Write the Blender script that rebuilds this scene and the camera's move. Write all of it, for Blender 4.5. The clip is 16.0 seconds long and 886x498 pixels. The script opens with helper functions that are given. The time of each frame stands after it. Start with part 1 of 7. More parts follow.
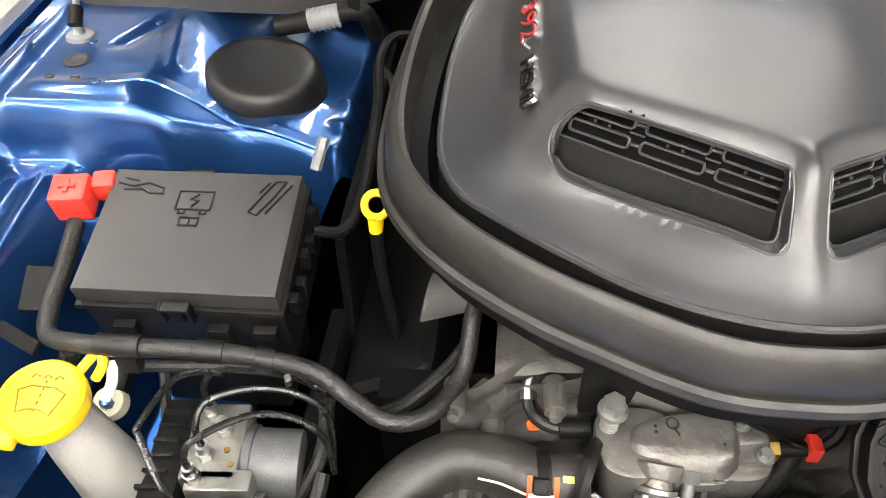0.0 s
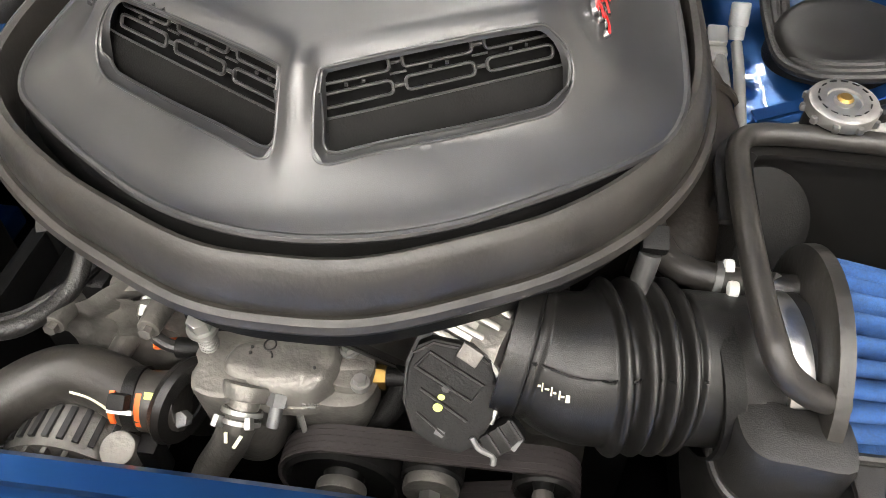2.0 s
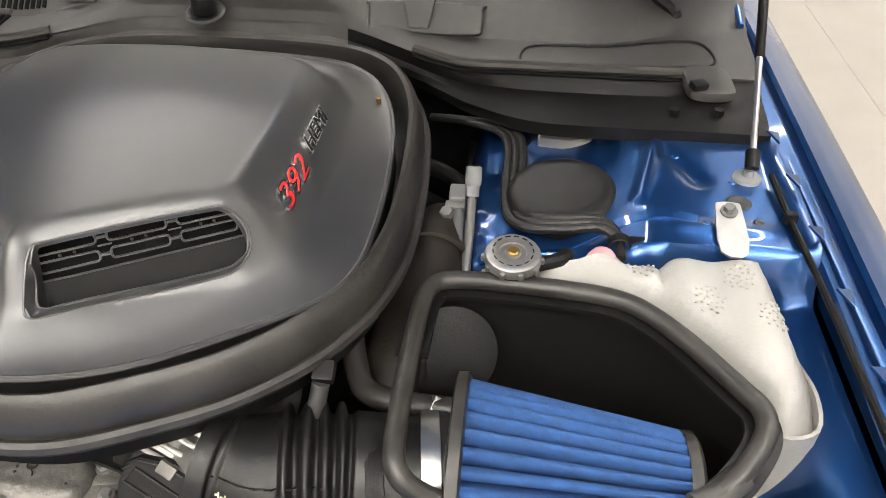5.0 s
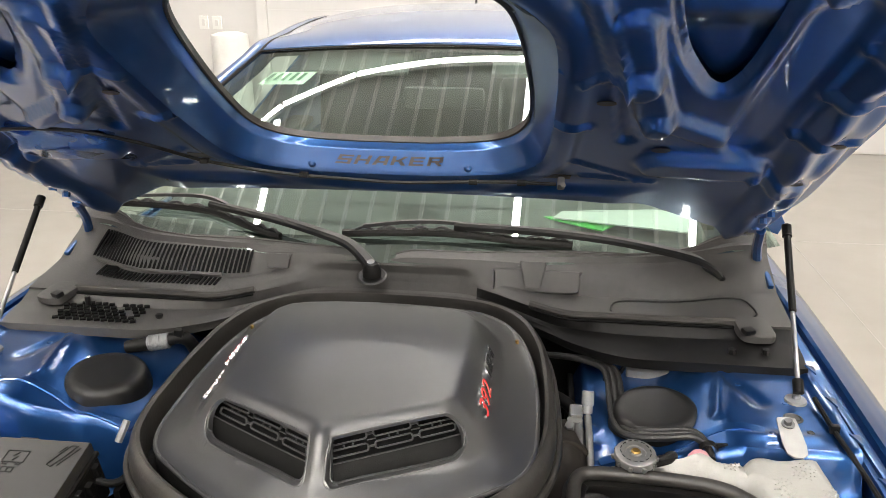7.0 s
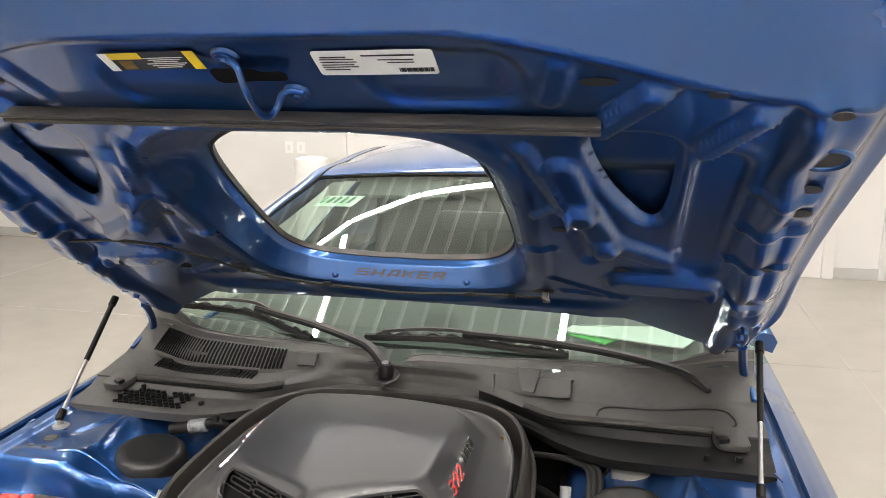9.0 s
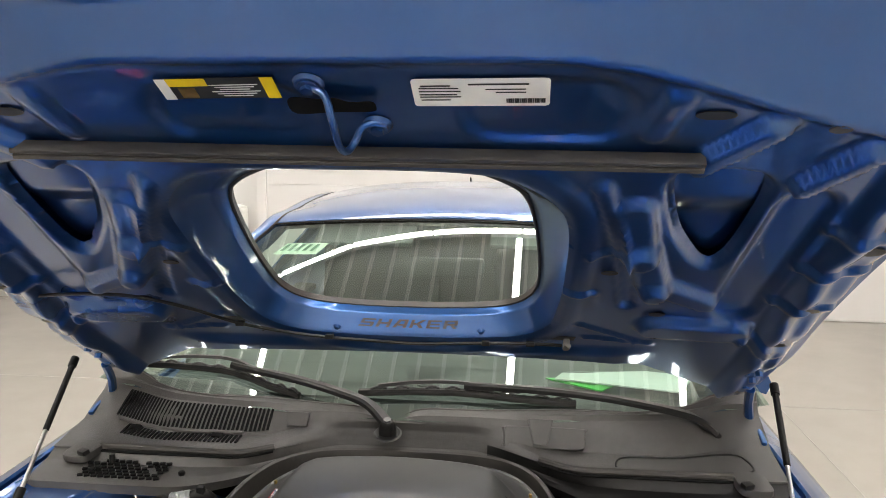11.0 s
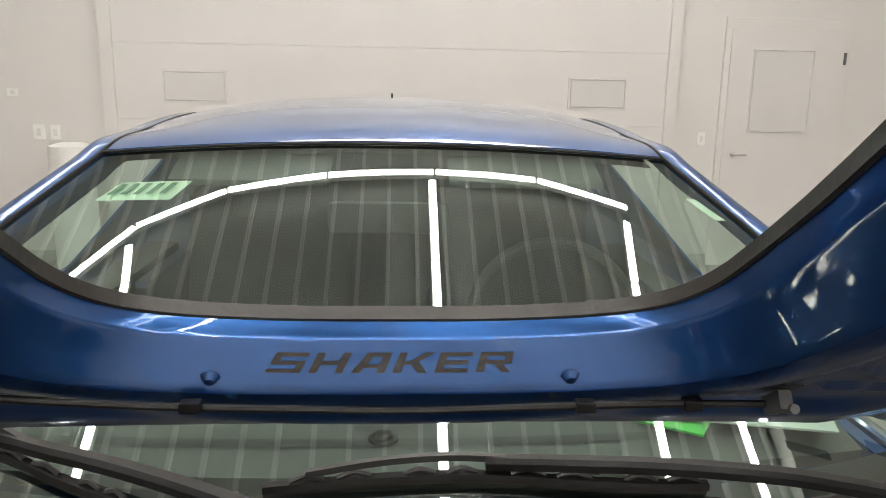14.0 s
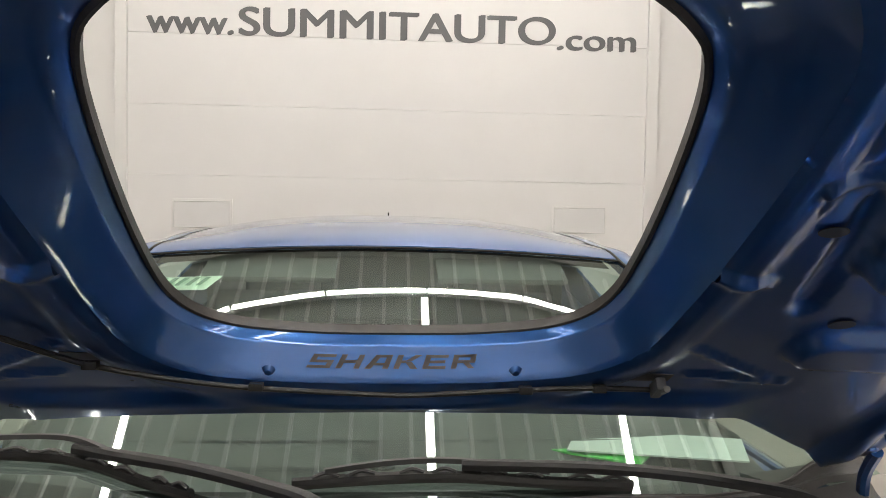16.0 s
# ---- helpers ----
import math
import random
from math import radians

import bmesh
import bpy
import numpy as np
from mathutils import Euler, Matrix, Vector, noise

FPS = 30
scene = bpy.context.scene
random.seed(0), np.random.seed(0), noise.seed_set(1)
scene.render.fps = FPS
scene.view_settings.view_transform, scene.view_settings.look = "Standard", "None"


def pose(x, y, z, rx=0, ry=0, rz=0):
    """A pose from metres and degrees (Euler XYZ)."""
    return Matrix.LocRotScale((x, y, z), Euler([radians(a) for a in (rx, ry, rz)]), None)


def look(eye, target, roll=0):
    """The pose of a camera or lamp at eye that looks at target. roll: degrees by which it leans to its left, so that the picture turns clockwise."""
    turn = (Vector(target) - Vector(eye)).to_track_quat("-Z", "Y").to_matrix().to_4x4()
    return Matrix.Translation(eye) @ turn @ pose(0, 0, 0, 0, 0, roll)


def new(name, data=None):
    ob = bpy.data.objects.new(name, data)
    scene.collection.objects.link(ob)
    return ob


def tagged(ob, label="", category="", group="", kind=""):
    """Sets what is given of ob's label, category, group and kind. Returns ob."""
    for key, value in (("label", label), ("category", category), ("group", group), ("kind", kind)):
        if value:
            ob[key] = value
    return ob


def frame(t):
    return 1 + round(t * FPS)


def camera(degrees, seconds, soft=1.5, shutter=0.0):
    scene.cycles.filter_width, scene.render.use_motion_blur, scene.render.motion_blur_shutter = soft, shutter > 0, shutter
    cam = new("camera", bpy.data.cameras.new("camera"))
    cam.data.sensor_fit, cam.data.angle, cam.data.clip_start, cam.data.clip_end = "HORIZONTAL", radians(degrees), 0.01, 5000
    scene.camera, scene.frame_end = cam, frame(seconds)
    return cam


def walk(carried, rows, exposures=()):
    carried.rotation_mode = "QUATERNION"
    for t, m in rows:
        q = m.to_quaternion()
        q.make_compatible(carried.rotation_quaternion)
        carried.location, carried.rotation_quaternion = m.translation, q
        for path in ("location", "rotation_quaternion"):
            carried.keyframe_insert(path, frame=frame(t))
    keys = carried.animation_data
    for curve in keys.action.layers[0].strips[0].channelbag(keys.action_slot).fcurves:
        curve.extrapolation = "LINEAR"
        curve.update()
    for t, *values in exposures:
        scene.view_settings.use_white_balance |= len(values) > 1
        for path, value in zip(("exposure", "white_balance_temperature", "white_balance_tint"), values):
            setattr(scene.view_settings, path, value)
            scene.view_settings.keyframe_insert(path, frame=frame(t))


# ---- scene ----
cam = camera(60.0, 16.0, soft=0.7)
PATH = [
    (0, (-0.194, -0.014, 1.43), (-0.335, 1.43, 0.054), -0.7),
    (0.5, (-0.119, -0.013, 1.409), (-0.299, 1.392, -0.003), -0.9),
    (1, (-0.046, -0.007, 1.404), (-0.214, 1.362, -0.045), -0.3),
    (1.5, (0.059, 0.004, 1.396), (-0.117, 1.37, -0.055), -0.3),
    (2, (0.171, 0.022, 1.381), (-0.023, 1.382, -0.072), -0.3),
    (2.5, (0.279, 0.032, 1.378), (0.064, 1.39, -0.074), -0.5),
    (3, (0.365, 0.04, 1.378), (0.14, 1.403, -0.069), -0.8),
    (3.2, (0.4, 0.05, 1.385), (0.176, 1.385, -0.087), -0.5),
    (5.3, (0.429, -0.082, 1.541), (0.268, 1.534, 0.374), 0.2),
    (5.5, (0.411, -0.128, 1.572), (0.253, 1.529, 0.463), 0.2),
    (6, (0.364, -0.238, 1.617), (0.209, 1.526, 0.687), 0.2),
    (6.5, (0.32, -0.312, 1.65), (0.155, 1.52, 0.865), 0.2),
    (7, (0.268, -0.357, 1.661), (0.046, 1.499, 0.952), 0.1),
    (7.5, (0.266, -0.382, 1.668), (-0.036, 1.478, 0.998), 0.0),
    (8, (0.336, -0.415, 1.676), (-0.029, 1.448, 1.046), -0.1),
    (8.5, (0.422, -0.475, 1.693), (-0.001, 1.404, 1.157), -0.0),
    (9, (0.448, -0.53, 1.703), (0.01, 1.377, 1.289), 0.1),
    (9.5, (0.437, -0.604, 1.72), (0.002, 1.315, 1.364), 0.2),
    (10, (0.398, -0.689, 1.727), (-0.009, 1.244, 1.415), 0.2),
    (10.2, (0.379, -0.695, 1.728), (-0.005, 1.247, 1.442), 0.2),
    (12.3, (0.004, 0.293, 1.504), (0.102, 2.262, 1.164), 1.4),
    (12.5, (0.009, 0.405, 1.476), (0.112, 2.365, 1.091), 1.4),
    (13, (0.023, 0.512, 1.454), (0.135, 2.458, 1.006), 1.3),
    (13.5, (0.016, 0.468, 1.486), (0.138, 2.413, 1.033), 1.2),
    (14, (0.014, 0.39, 1.539), (0.138, 2.34, 1.116), 1.1),
    (14.5, (0.016, 0.295, 1.561), (0.148, 2.269, 1.267), 1.1),
    (15, (0.016, 0.199, 1.565), (0.155, 2.187, 1.404), 1.1),
    (15.5, (0.008, 0.12, 1.529), (0.148, 2.112, 1.428), 1.1),
    (16, (0.006, 0.082, 1.489), (0.145, 2.076, 1.405), 1.0),
]
walk(cam, [(t, look(eye, target, roll)) for t, eye, target, roll in PATH],
     [(0, 1.42), (3.2, 1.3), (5.3, 1.08), (7.5, 0.9), (10.2, 0.9), (12.3, 0.3), (16, 0.22)])

# ---- world and light ----
world = bpy.data.worlds.new("World")
scene.world = world
world.use_nodes = True
world.node_tree.nodes["Background"].inputs[0].default_value = (0.9, 0.95, 1.0, 1)
world.node_tree.nodes["Background"].inputs[1].default_value = 0.05

SC = 0.02          # centre line of the scoop
CEIL = 4.6
WALL_Y = 6.9

# ---- materials ----
def mat(name, col, rough=0.5, metal=0.0, coat=0.0, var=0.12, scale=30.0, bump=0.0, bscale=200.0, rvar=0.1, spec=0.5, stain=0.0, coord="Object"):
    m = bpy.data.materials.new(name)
    m.use_nodes = True
    nt = m.node_tree
    b = nt.nodes["Principled BSDF"]
    b.inputs["Roughness"].default_value = rough
    b.inputs["Metallic"].default_value = metal
    b.inputs["Coat Weight"].default_value = coat
    b.inputs["Coat Roughness"].default_value = 0.04
    b.inputs["Specular IOR Level"].default_value = spec
    tc = nt.nodes.new("ShaderNodeTexCoord")
    n1 = nt.nodes.new("ShaderNodeTexNoise")
    n1.inputs["Scale"].default_value = scale
    n1.inputs["Detail"].default_value = 6
    n2 = nt.nodes.new("ShaderNodeTexNoise")
    n2.inputs["Scale"].default_value = scale * 0.13
    n2.inputs["Detail"].default_value = 3
    for n in (n1, n2):
        nt.links.new(tc.outputs[coord], n.inputs["Vector"])
    add = nt.nodes.new("ShaderNodeMath")
    add.operation = "ADD"
    nt.links.new(n1.outputs["Fac"], add.inputs[0])
    nt.links.new(n2.outputs["Fac"], add.inputs[1])
    mr = nt.nodes.new("ShaderNodeMapRange")
    mr.inputs["From Min"].default_value = 0.7
    mr.inputs["From Max"].default_value = 1.3
    nt.links.new(add.outputs[0], mr.inputs["Value"])
    mx = nt.nodes.new("ShaderNodeMix")
    mx.data_type = "RGBA"
    mx.inputs["A"].default_value = tuple(max(0, c * (1 - var)) for c in col) + (1,)
    mx.inputs["B"].default_value = tuple(min(1, c * (1 + var) + 0.02 * stain) for c in col) + (1,)
    nt.links.new(mr.outputs[0], mx.inputs["Factor"])
    nt.links.new(mx.outputs["Result"], b.inputs["Base Color"])
    if rvar:
        rr = nt.nodes.new("ShaderNodeMapRange")
        rr.inputs["To Min"].default_value = max(0.02, rough * (1 - rvar))
        rr.inputs["To Max"].default_value = min(1, rough * (1 + rvar))
        nt.links.new(n1.outputs["Fac"], rr.inputs["Value"])
        nt.links.new(rr.outputs[0], b.inputs["Roughness"])
    if bump:
        n3 = nt.nodes.new("ShaderNodeTexNoise")
        n3.inputs["Scale"].default_value = bscale
        n3.inputs["Detail"].default_value = 4
        nt.links.new(tc.outputs[coord], n3.inputs["Vector"])
        bp = nt.nodes.new("ShaderNodeBump")
        bp.inputs["Strength"].default_value = bump
        bp.inputs["Distance"].default_value = 0.002
        nt.links.new(n3.outputs["Fac"], bp.inputs["Height"])
        nt.links.new(bp.outputs[0], b.inputs["Normal"])
    return m


def glow(name, col, strength):
    m = bpy.data.materials.new(name)
    m.use_nodes = True
    b = m.node_tree.nodes["Principled BSDF"]
    b.inputs["Base Color"].default_value = (*col, 1)
    b.inputs["Emission Color"].default_value = (*col, 1)
    b.inputs["Emission Strength"].default_value = strength
    return m


def glassy(name, tint, weight=0.9, ior=1.5):
    m = bpy.data.materials.new(name)
    m.use_nodes = True
    nt = m.node_tree
    nt.nodes.remove(nt.nodes["Principled BSDF"])
    out = nt.nodes["Material Output"]
    tr = nt.nodes.new("ShaderNodeBsdfTransparent")
    tr.inputs[0].default_value = (*tint, 1)
    gl = nt.nodes.new("ShaderNodeBsdfGlossy")
    gl.inputs["Roughness"].default_value = 0.01
    gl.inputs["Color"].default_value = (weight * 0.92, weight, weight * 0.95, 1)
    fr = nt.nodes.new("ShaderNodeFresnel")
    fr.inputs["IOR"].default_value = ior
    ms = nt.nodes.new("ShaderNodeMixShader")
    nt.links.new(fr.outputs[0], ms.inputs[0])
    nt.links.new(tr.outputs[0], ms.inputs[1])
    nt.links.new(gl.outputs[0], ms.inputs[2])
    nt.links.new(ms.outputs[0], out.inputs[0])
    return m


BLUE = mat("blue_paint", (0.017, 0.076, 0.245), 0.28, 0.80, 1.0, 0.06, 2.5, rvar=0.06, spec=0.2)
SATIN = mat("satin_black", (0.0245, 0.0243, 0.025), 0.375, 0.0, 0.0, 0.12, 14, 0.06, 1500, 0.08, 1.0)
CAPM = mat("brushed_cap_metal", (0.30, 0.293, 0.28), 0.36, 0.8, 0, 0.15, 120, 0.15, 700, 0.2)
RUBBER = mat("rubber", (0.0235, 0.0213, 0.0188), 0.44, 0, 0, 0.45, 22, 0.22, 160, 0.3)
FUSEM = mat("fuse_box_plastic", (0.028, 0.0268, 0.0255), 0.44, 0, 0, 0.12, 40, 0.25, 1500, 0.15, 0.7)
PLAST = mat("black_plastic", (0.008, 0.0076, 0.0072), 0.34, 0, 0, 0.2, 80, 0.2, 1400, 0.15, 0.36)
PLAST_G = mat("grained_plastic", (0.052, 0.0495, 0.047), 0.45, 0, 0, 0.15, 60, 0.35, 1600, 0.1)
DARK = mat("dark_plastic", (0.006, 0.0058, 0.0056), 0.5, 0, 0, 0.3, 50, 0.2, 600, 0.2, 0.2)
# near-black that puts deep shade into gaps, recesses and bay walls
VOID = mat("shade_black", (0.004, 0.004, 0.004), 0.8, 0, 0, 0.2, 50, spec=0.12)
ALU = mat("cast_aluminium", (0.135, 0.128, 0.117), 0.45, 0.5, 0, 0.55, 30, 0.45, 190, 0.3)
STEEL = mat("bright_steel", (0.50, 0.50, 0.485), 0.3, 1.0, 0, 0.15, 90, 0.1, 500, 0.2)
GREY_M = mat("grey_metal", (0.13, 0.132, 0.132), 0.5, 0.4, 0, 0.2, 60, 0.2, 500, 0.2)
FILTER = mat("blue_filter_cloth", (0.017, 0.068, 0.215), 0.75, 0, 0, 0.30, 500, 0.8, 1500, 0.15)
TANK = mat("translucent_plastic", (0.275, 0.268, 0.25), 0.36, 0, 0, 0.10, 22, 0.3, 260, 0.15)
YELLOW = mat("yellow_plastic", (0.78, 0.56, 0.010), 0.4, 0, 0, 0.05, 60, 0.1, 600)
RED = mat("red_plastic", (0.72, 0.045, 0.03), 0.42, 0, 0, 0.08, 60, 0.1, 600)
ORANGE = mat("orange_tape", (0.75, 0.13, 0.02), 0.5, 0, 0, 0.1, 60)
WALLM = mat("white_wall_paint", (0.66, 0.645, 0.625), 0.6, 0, 0, 0.02, 3, 0.05, 120)
DOORM = mat("white_door_panel", (0.66, 0.645, 0.63), 0.5, 0, 0, 0.02, 3, 0.05, 80)
FLOORM = mat("pale_floor", (0.345, 0.318, 0.285), 0.22, 0, 0, 0.05, 4, 0.03, 40)
CEILM = mat("ceiling_deck", (0.60, 0.63, 0.60), 0.6, 0.0, 0, 0.1, 4)
RIBM = mat("ceiling_rib_paint", (0.93, 0.93, 0.91), 0.5, 0, 0, 0.03, 4)
PANE = mat("frosted_pane", (0.645, 0.635, 0.625), 0.25, 0, 0, 0.02, 6)
BASEM = mat("grey_baseboard", (0.42, 0.41, 0.39), 0.5, 0, 0, 0.06, 8)
JOINTM = mat("floor_joint_grout", (0.33, 0.30, 0.265), 0.6, 0, 0, 0.1, 8)
PINK = mat("pink_plastic", (0.55, 0.27, 0.30), 0.4, 0, 0, 0.1, 40)
BROWN = mat("brown_rubber_duct", (0.018, 0.0145, 0.0115), 0.55, 0, 0, 0.35, 22, 0.2, 200, 0.2, 0.25)
BRASS = mat("brass", (0.30, 0.19, 0.055), 0.48, 0.9, 0, 0.3, 60)
TAPE = mat("harness_tape", (0.012, 0.0115, 0.0108), 0.5, 0, 0, 0.4, 60, 0.6, 220, 0.25)
REDM = mat("red_enamel", (0.62, 0.02, 0.02), 0.3, 0, 0.5, 0.05, 60)
MARK = mat("yellow_marker", (0.62, 0.75, 0.15), 0.6, 0, 0, 0.1, 80)
CREAM = mat("cream_print", (0.72, 0.70, 0.50), 0.6, 0, 0, 0.1, 80)
LED = glow("led_strip", (1.0, 0.95, 0.895), 36.0)
GLASS = glassy("windscreen_glass", (0.56, 0.72, 0.64), 0.97, 2.6)
PAPER = mat("paper", (0.62, 0.68, 0.62), 0.6, 0, 0, 0.03, 40)
GREEN = mat("green_plastic", (0.06, 0.55, 0.06), 0.5, 0, 0, 0.05, 40)
WHITE = mat("white_label", (0.78, 0.78, 0.75), 0.45, 0, 0, 0.04, 80)
INK = mat("black_ink", (0.02, 0.02, 0.02), 0.5, 0, 0, 0.05, 80)
INTER = mat("interior_trim", (0.022, 0.023, 0.023), 0.65, 0, 0, 0.15, 20, 0.2, 400)
CHROME = mat("chrome", (0.75, 0.75, 0.75), 0.12, 1.0, 0, 0.05, 60)
BOXM = mat("air_box_plastic", (0.013, 0.0123, 0.0116), 0.42, 0, 0, 0.2, 60, 0.22, 900, 0.15)
FRAMEM = mat("pale_window_frame", (0.54, 0.53, 0.515), 0.5, 0, 0, 0.04, 8)
DASH = mat("dashboard_plastic", (0.085, 0.088, 0.084), 0.6, 0, 0, 0.1, 40, 0.3, 900)
GREYTXT = mat("grey_lettering", (0.10, 0.10, 0.10), 0.5, 0, 0, 0.04, 20)
VISOR = mat("grey_visor_cloth", (0.12, 0.125, 0.12), 0.8, 0, 0, 0.06, 60)
GREY_P = mat("worn_grey_plastic", (0.035, 0.035, 0.035), 0.35, 0, 0, 0.15, 80, 0.1, 800)
GREYPL = mat("pale_grey_plastic", (0.20, 0.205, 0.21), 0.45, 0, 0, 0.08, 60, 0.1, 600)
BLOCKM = mat("machined_aluminium", (0.25, 0.242, 0.222), 0.36, 0.6, 0, 0.2, 50, 0.15, 500, 0.3)
ALUP = mat("zinc_plate", (0.30, 0.298, 0.288), 0.42, 0.7, 0, 0.12, 50, 0.1, 400)
PIPEM = mat("black_pipe_coating", (0.009, 0.009, 0.009), 0.27, 0, 0, 0.1, 80)
RUBBER_G = mat("grey_rubber", (0.046, 0.043, 0.039), 0.6, 0, 0, 0.25, 50, 0.3, 300)
PAPER_T = mat("pale_green_paper", (0.62, 0.72, 0.60), 0.6, 0, 0, 0.04, 40)
DGREEN = mat("dark_green_ink", (0.05, 0.12, 0.07), 0.6, 0, 0, 0.05, 40)
BELT = mat("drive_belt", (0.018, 0.0145, 0.0145), 0.6, 0, 0, 0.2, 60, 0.2, 500)

# ---- geometry helpers ----
def mesh_of(bm, name, material, smooth=35):
    me = bpy.data.meshes.new(name)
    bmesh.ops.recalc_face_normals(bm, faces=bm.faces)
    bm.to_mesh(me)
    bm.free()
    for mm in (material if isinstance(material, (list, tuple)) else [material]):
        me.materials.append(mm)
    if smooth:
        me.polygons.foreach_set("use_smooth", [True] * len(me.polygons))
        me.set_sharp_from_angle(angle=radians(smooth))
    return me


def part(name, bm, material, parent=None, label="", smooth=35):
    ob = new(name, mesh_of(bm, name, material, smooth))
    if parent is not None:
        ob.parent = parent
    if label:
        ob["label"] = label
    if smooth and 8 < len(ob.data.polygons) < 160:
        # flat faces stay flat between rounded edges
        wn = ob.modifiers.new("even_normals", "WEIGHTED_NORMAL")
        wn.keep_sharp = True
    return ob


def thing(name, label, category, at=(0, 0, 0), group="", kind=""):
    e = new(name)
    e.empty_display_size = 0.02
    return tagged(e, label, category, group, kind)


def solo(name, bm, material, label, category, group="", kind="", smooth=35):
    return tagged(part(name, bm, material, None, "", smooth), label, category, group, kind)


def box(bm, c, size, bevel=0.0, rot=None, seg=2):
    r = bmesh.ops.create_cube(bm, size=1.0)
    vs = r["verts"]
    M = Matrix.Translation(c) @ (rot.to_4x4() if rot is not None else Matrix.Identity(4)) @ Matrix.Diagonal((*size, 1))
    bmesh.ops.transform(bm, matrix=M, verts=vs)
    if bevel:
        es = list({e for v in vs for e in v.link_edges})
        bmesh.ops.bevel(bm, geom=es, offset=bevel, segments=seg, affect="EDGES", profile=0.6)
    return bm


def B():
    return bmesh.new()


def bx(c, size, bevel=0.0, rot=None, seg=2):
    return box(B(), c, size, bevel, rot, seg)


def eul(rx=0, ry=0, rz=0):
    return Euler((radians(rx), radians(ry), radians(rz))).to_matrix()


def cyl(bm, a, b, r, r2=None, n=20, bevel=0.0):
    a, b = Vector(a), Vector(b)
    d = b - a
    rr = bmesh.ops.create_cone(bm, cap_ends=True, segments=n, radius1=r, radius2=r if r2 is None else r2, depth=d.length)
    M = Matrix.Translation((a + b) / 2) @ d.to_track_quat("Z", "Y").to_matrix().to_4x4()
    bmesh.ops.transform(bm, matrix=M, verts=rr["verts"])
    if bevel:
        es = [e for e in {e for v in rr["verts"] for e in v.link_edges} if any(len(f.verts) > 4 for f in e.link_faces)]
        bmesh.ops.bevel(bm, geom=es, offset=bevel, segments=2, affect="EDGES", profile=0.6)
    return bm


def smooth_path(pts, n=8, closed=False):
    P = [Vector(p) for p in pts]
    out = []
    m = len(P)
    rng = m if closed else m - 1
    for i in range(rng):
        p0 = P[(i - 1) % m] if closed or i > 0 else P[0]
        p1, p2 = P[i], P[(i + 1) % m]
        p3 = P[(i + 2) % m] if closed or i + 2 < m else P[-1]
        for k in range(n):
            t = k / n
            out.append(0.5 * ((2 * p1) + (p2 - p0) * t + (2 * p0 - 5 * p1 + 4 * p2 - p3) * t * t + (3 * p1 - p0 - 3 * p2 + p3) * t ** 3))
    if not closed:
        out.append(P[-1])
    return out


def sweep(bm, path, prof, closed=False, up=(0, 0, 1), caps=True, scale=None):
    """Carry a profile, points (side, up), along a path."""
    rings = []
    m = len(path)
    U = Vector(up)
    for i, p in enumerate(path):
        a = path[(i - 1) % m] if closed or i > 0 else p
        b = path[(i + 1) % m] if closed or i < m - 1 else p
        t = (b - a).normalized()
        if scale == "free" and i > 0:
            U = U - t * U.dot(t)
        s = t.cross(U)
        if s.length < 1e-4:
            s = t.cross(Vector((1, 0.1, 0)))
        s.normalize()
        u = s.cross(t).normalized()
        if scale == "free":
            U = u.copy()
        pr = prof(i / max(1, m - 1)) if callable(prof) else prof
        rings.append([bm.verts.new(p + s * x + u * y) for x, y in pr])
    k = len(rings[0])
    for i in range(m if closed else m - 1):
        A, C = rings[i], rings[(i + 1) % m]
        for j in range(k):
            bm.faces.new((A[j], A[(j + 1) % k], C[(j + 1) % k], C[j]))
    if caps and not closed:
        bm.faces.new(rings[0][::-1])
        bm.faces.new(rings[-1])
    return bm


def circ(r, n=12, ry=None):
    return [(r * math.cos(2 * math.pi * k / n), (ry or r) * math.sin(2 * math.pi * k / n)) for k in range(n)]


def tube(bm, pts, r, n=12, sm=8, closed=False):
    pth = smooth_path(pts, sm, closed) if sm else [Vector(p) for p in pts]
    if callable(r):
        return sweep(bm, pth, lambda t: circ(r(t), n), closed, scale="free")
    return sweep(bm, pth, circ(r, n), closed, scale="free")


def lathe(bm, prof, c=(0, 0, 0), n=32, rot=None):
    """Turn a profile, points (radius, height), about the upright axis."""
    M = Matrix.Translation(c) @ (rot.to_4x4() if rot is not None else Matrix.Identity(4))
    rings = []
    for r, z in prof:
        if r < 1e-6:
            rings.append([bm.verts.new(M @ Vector((0, 0, z)))])
        else:
            rings.append([bm.verts.new(M @ Vector((r * math.cos(2 * math.pi * k / n), r * math.sin(2 * math.pi * k / n), z))) for k in range(n)])
    for A, C in zip(rings, rings[1:]):
        for j in range(n):
            q = [A[j % len(A)], A[(j + 1) % len(A)], C[(j + 1) % len(C)], C[j % len(C)]]
            q = [v for i, v in enumerate(q) if v not in q[:i]]
            if len(q) > 2:
                bm.faces.new(q)
    return bm


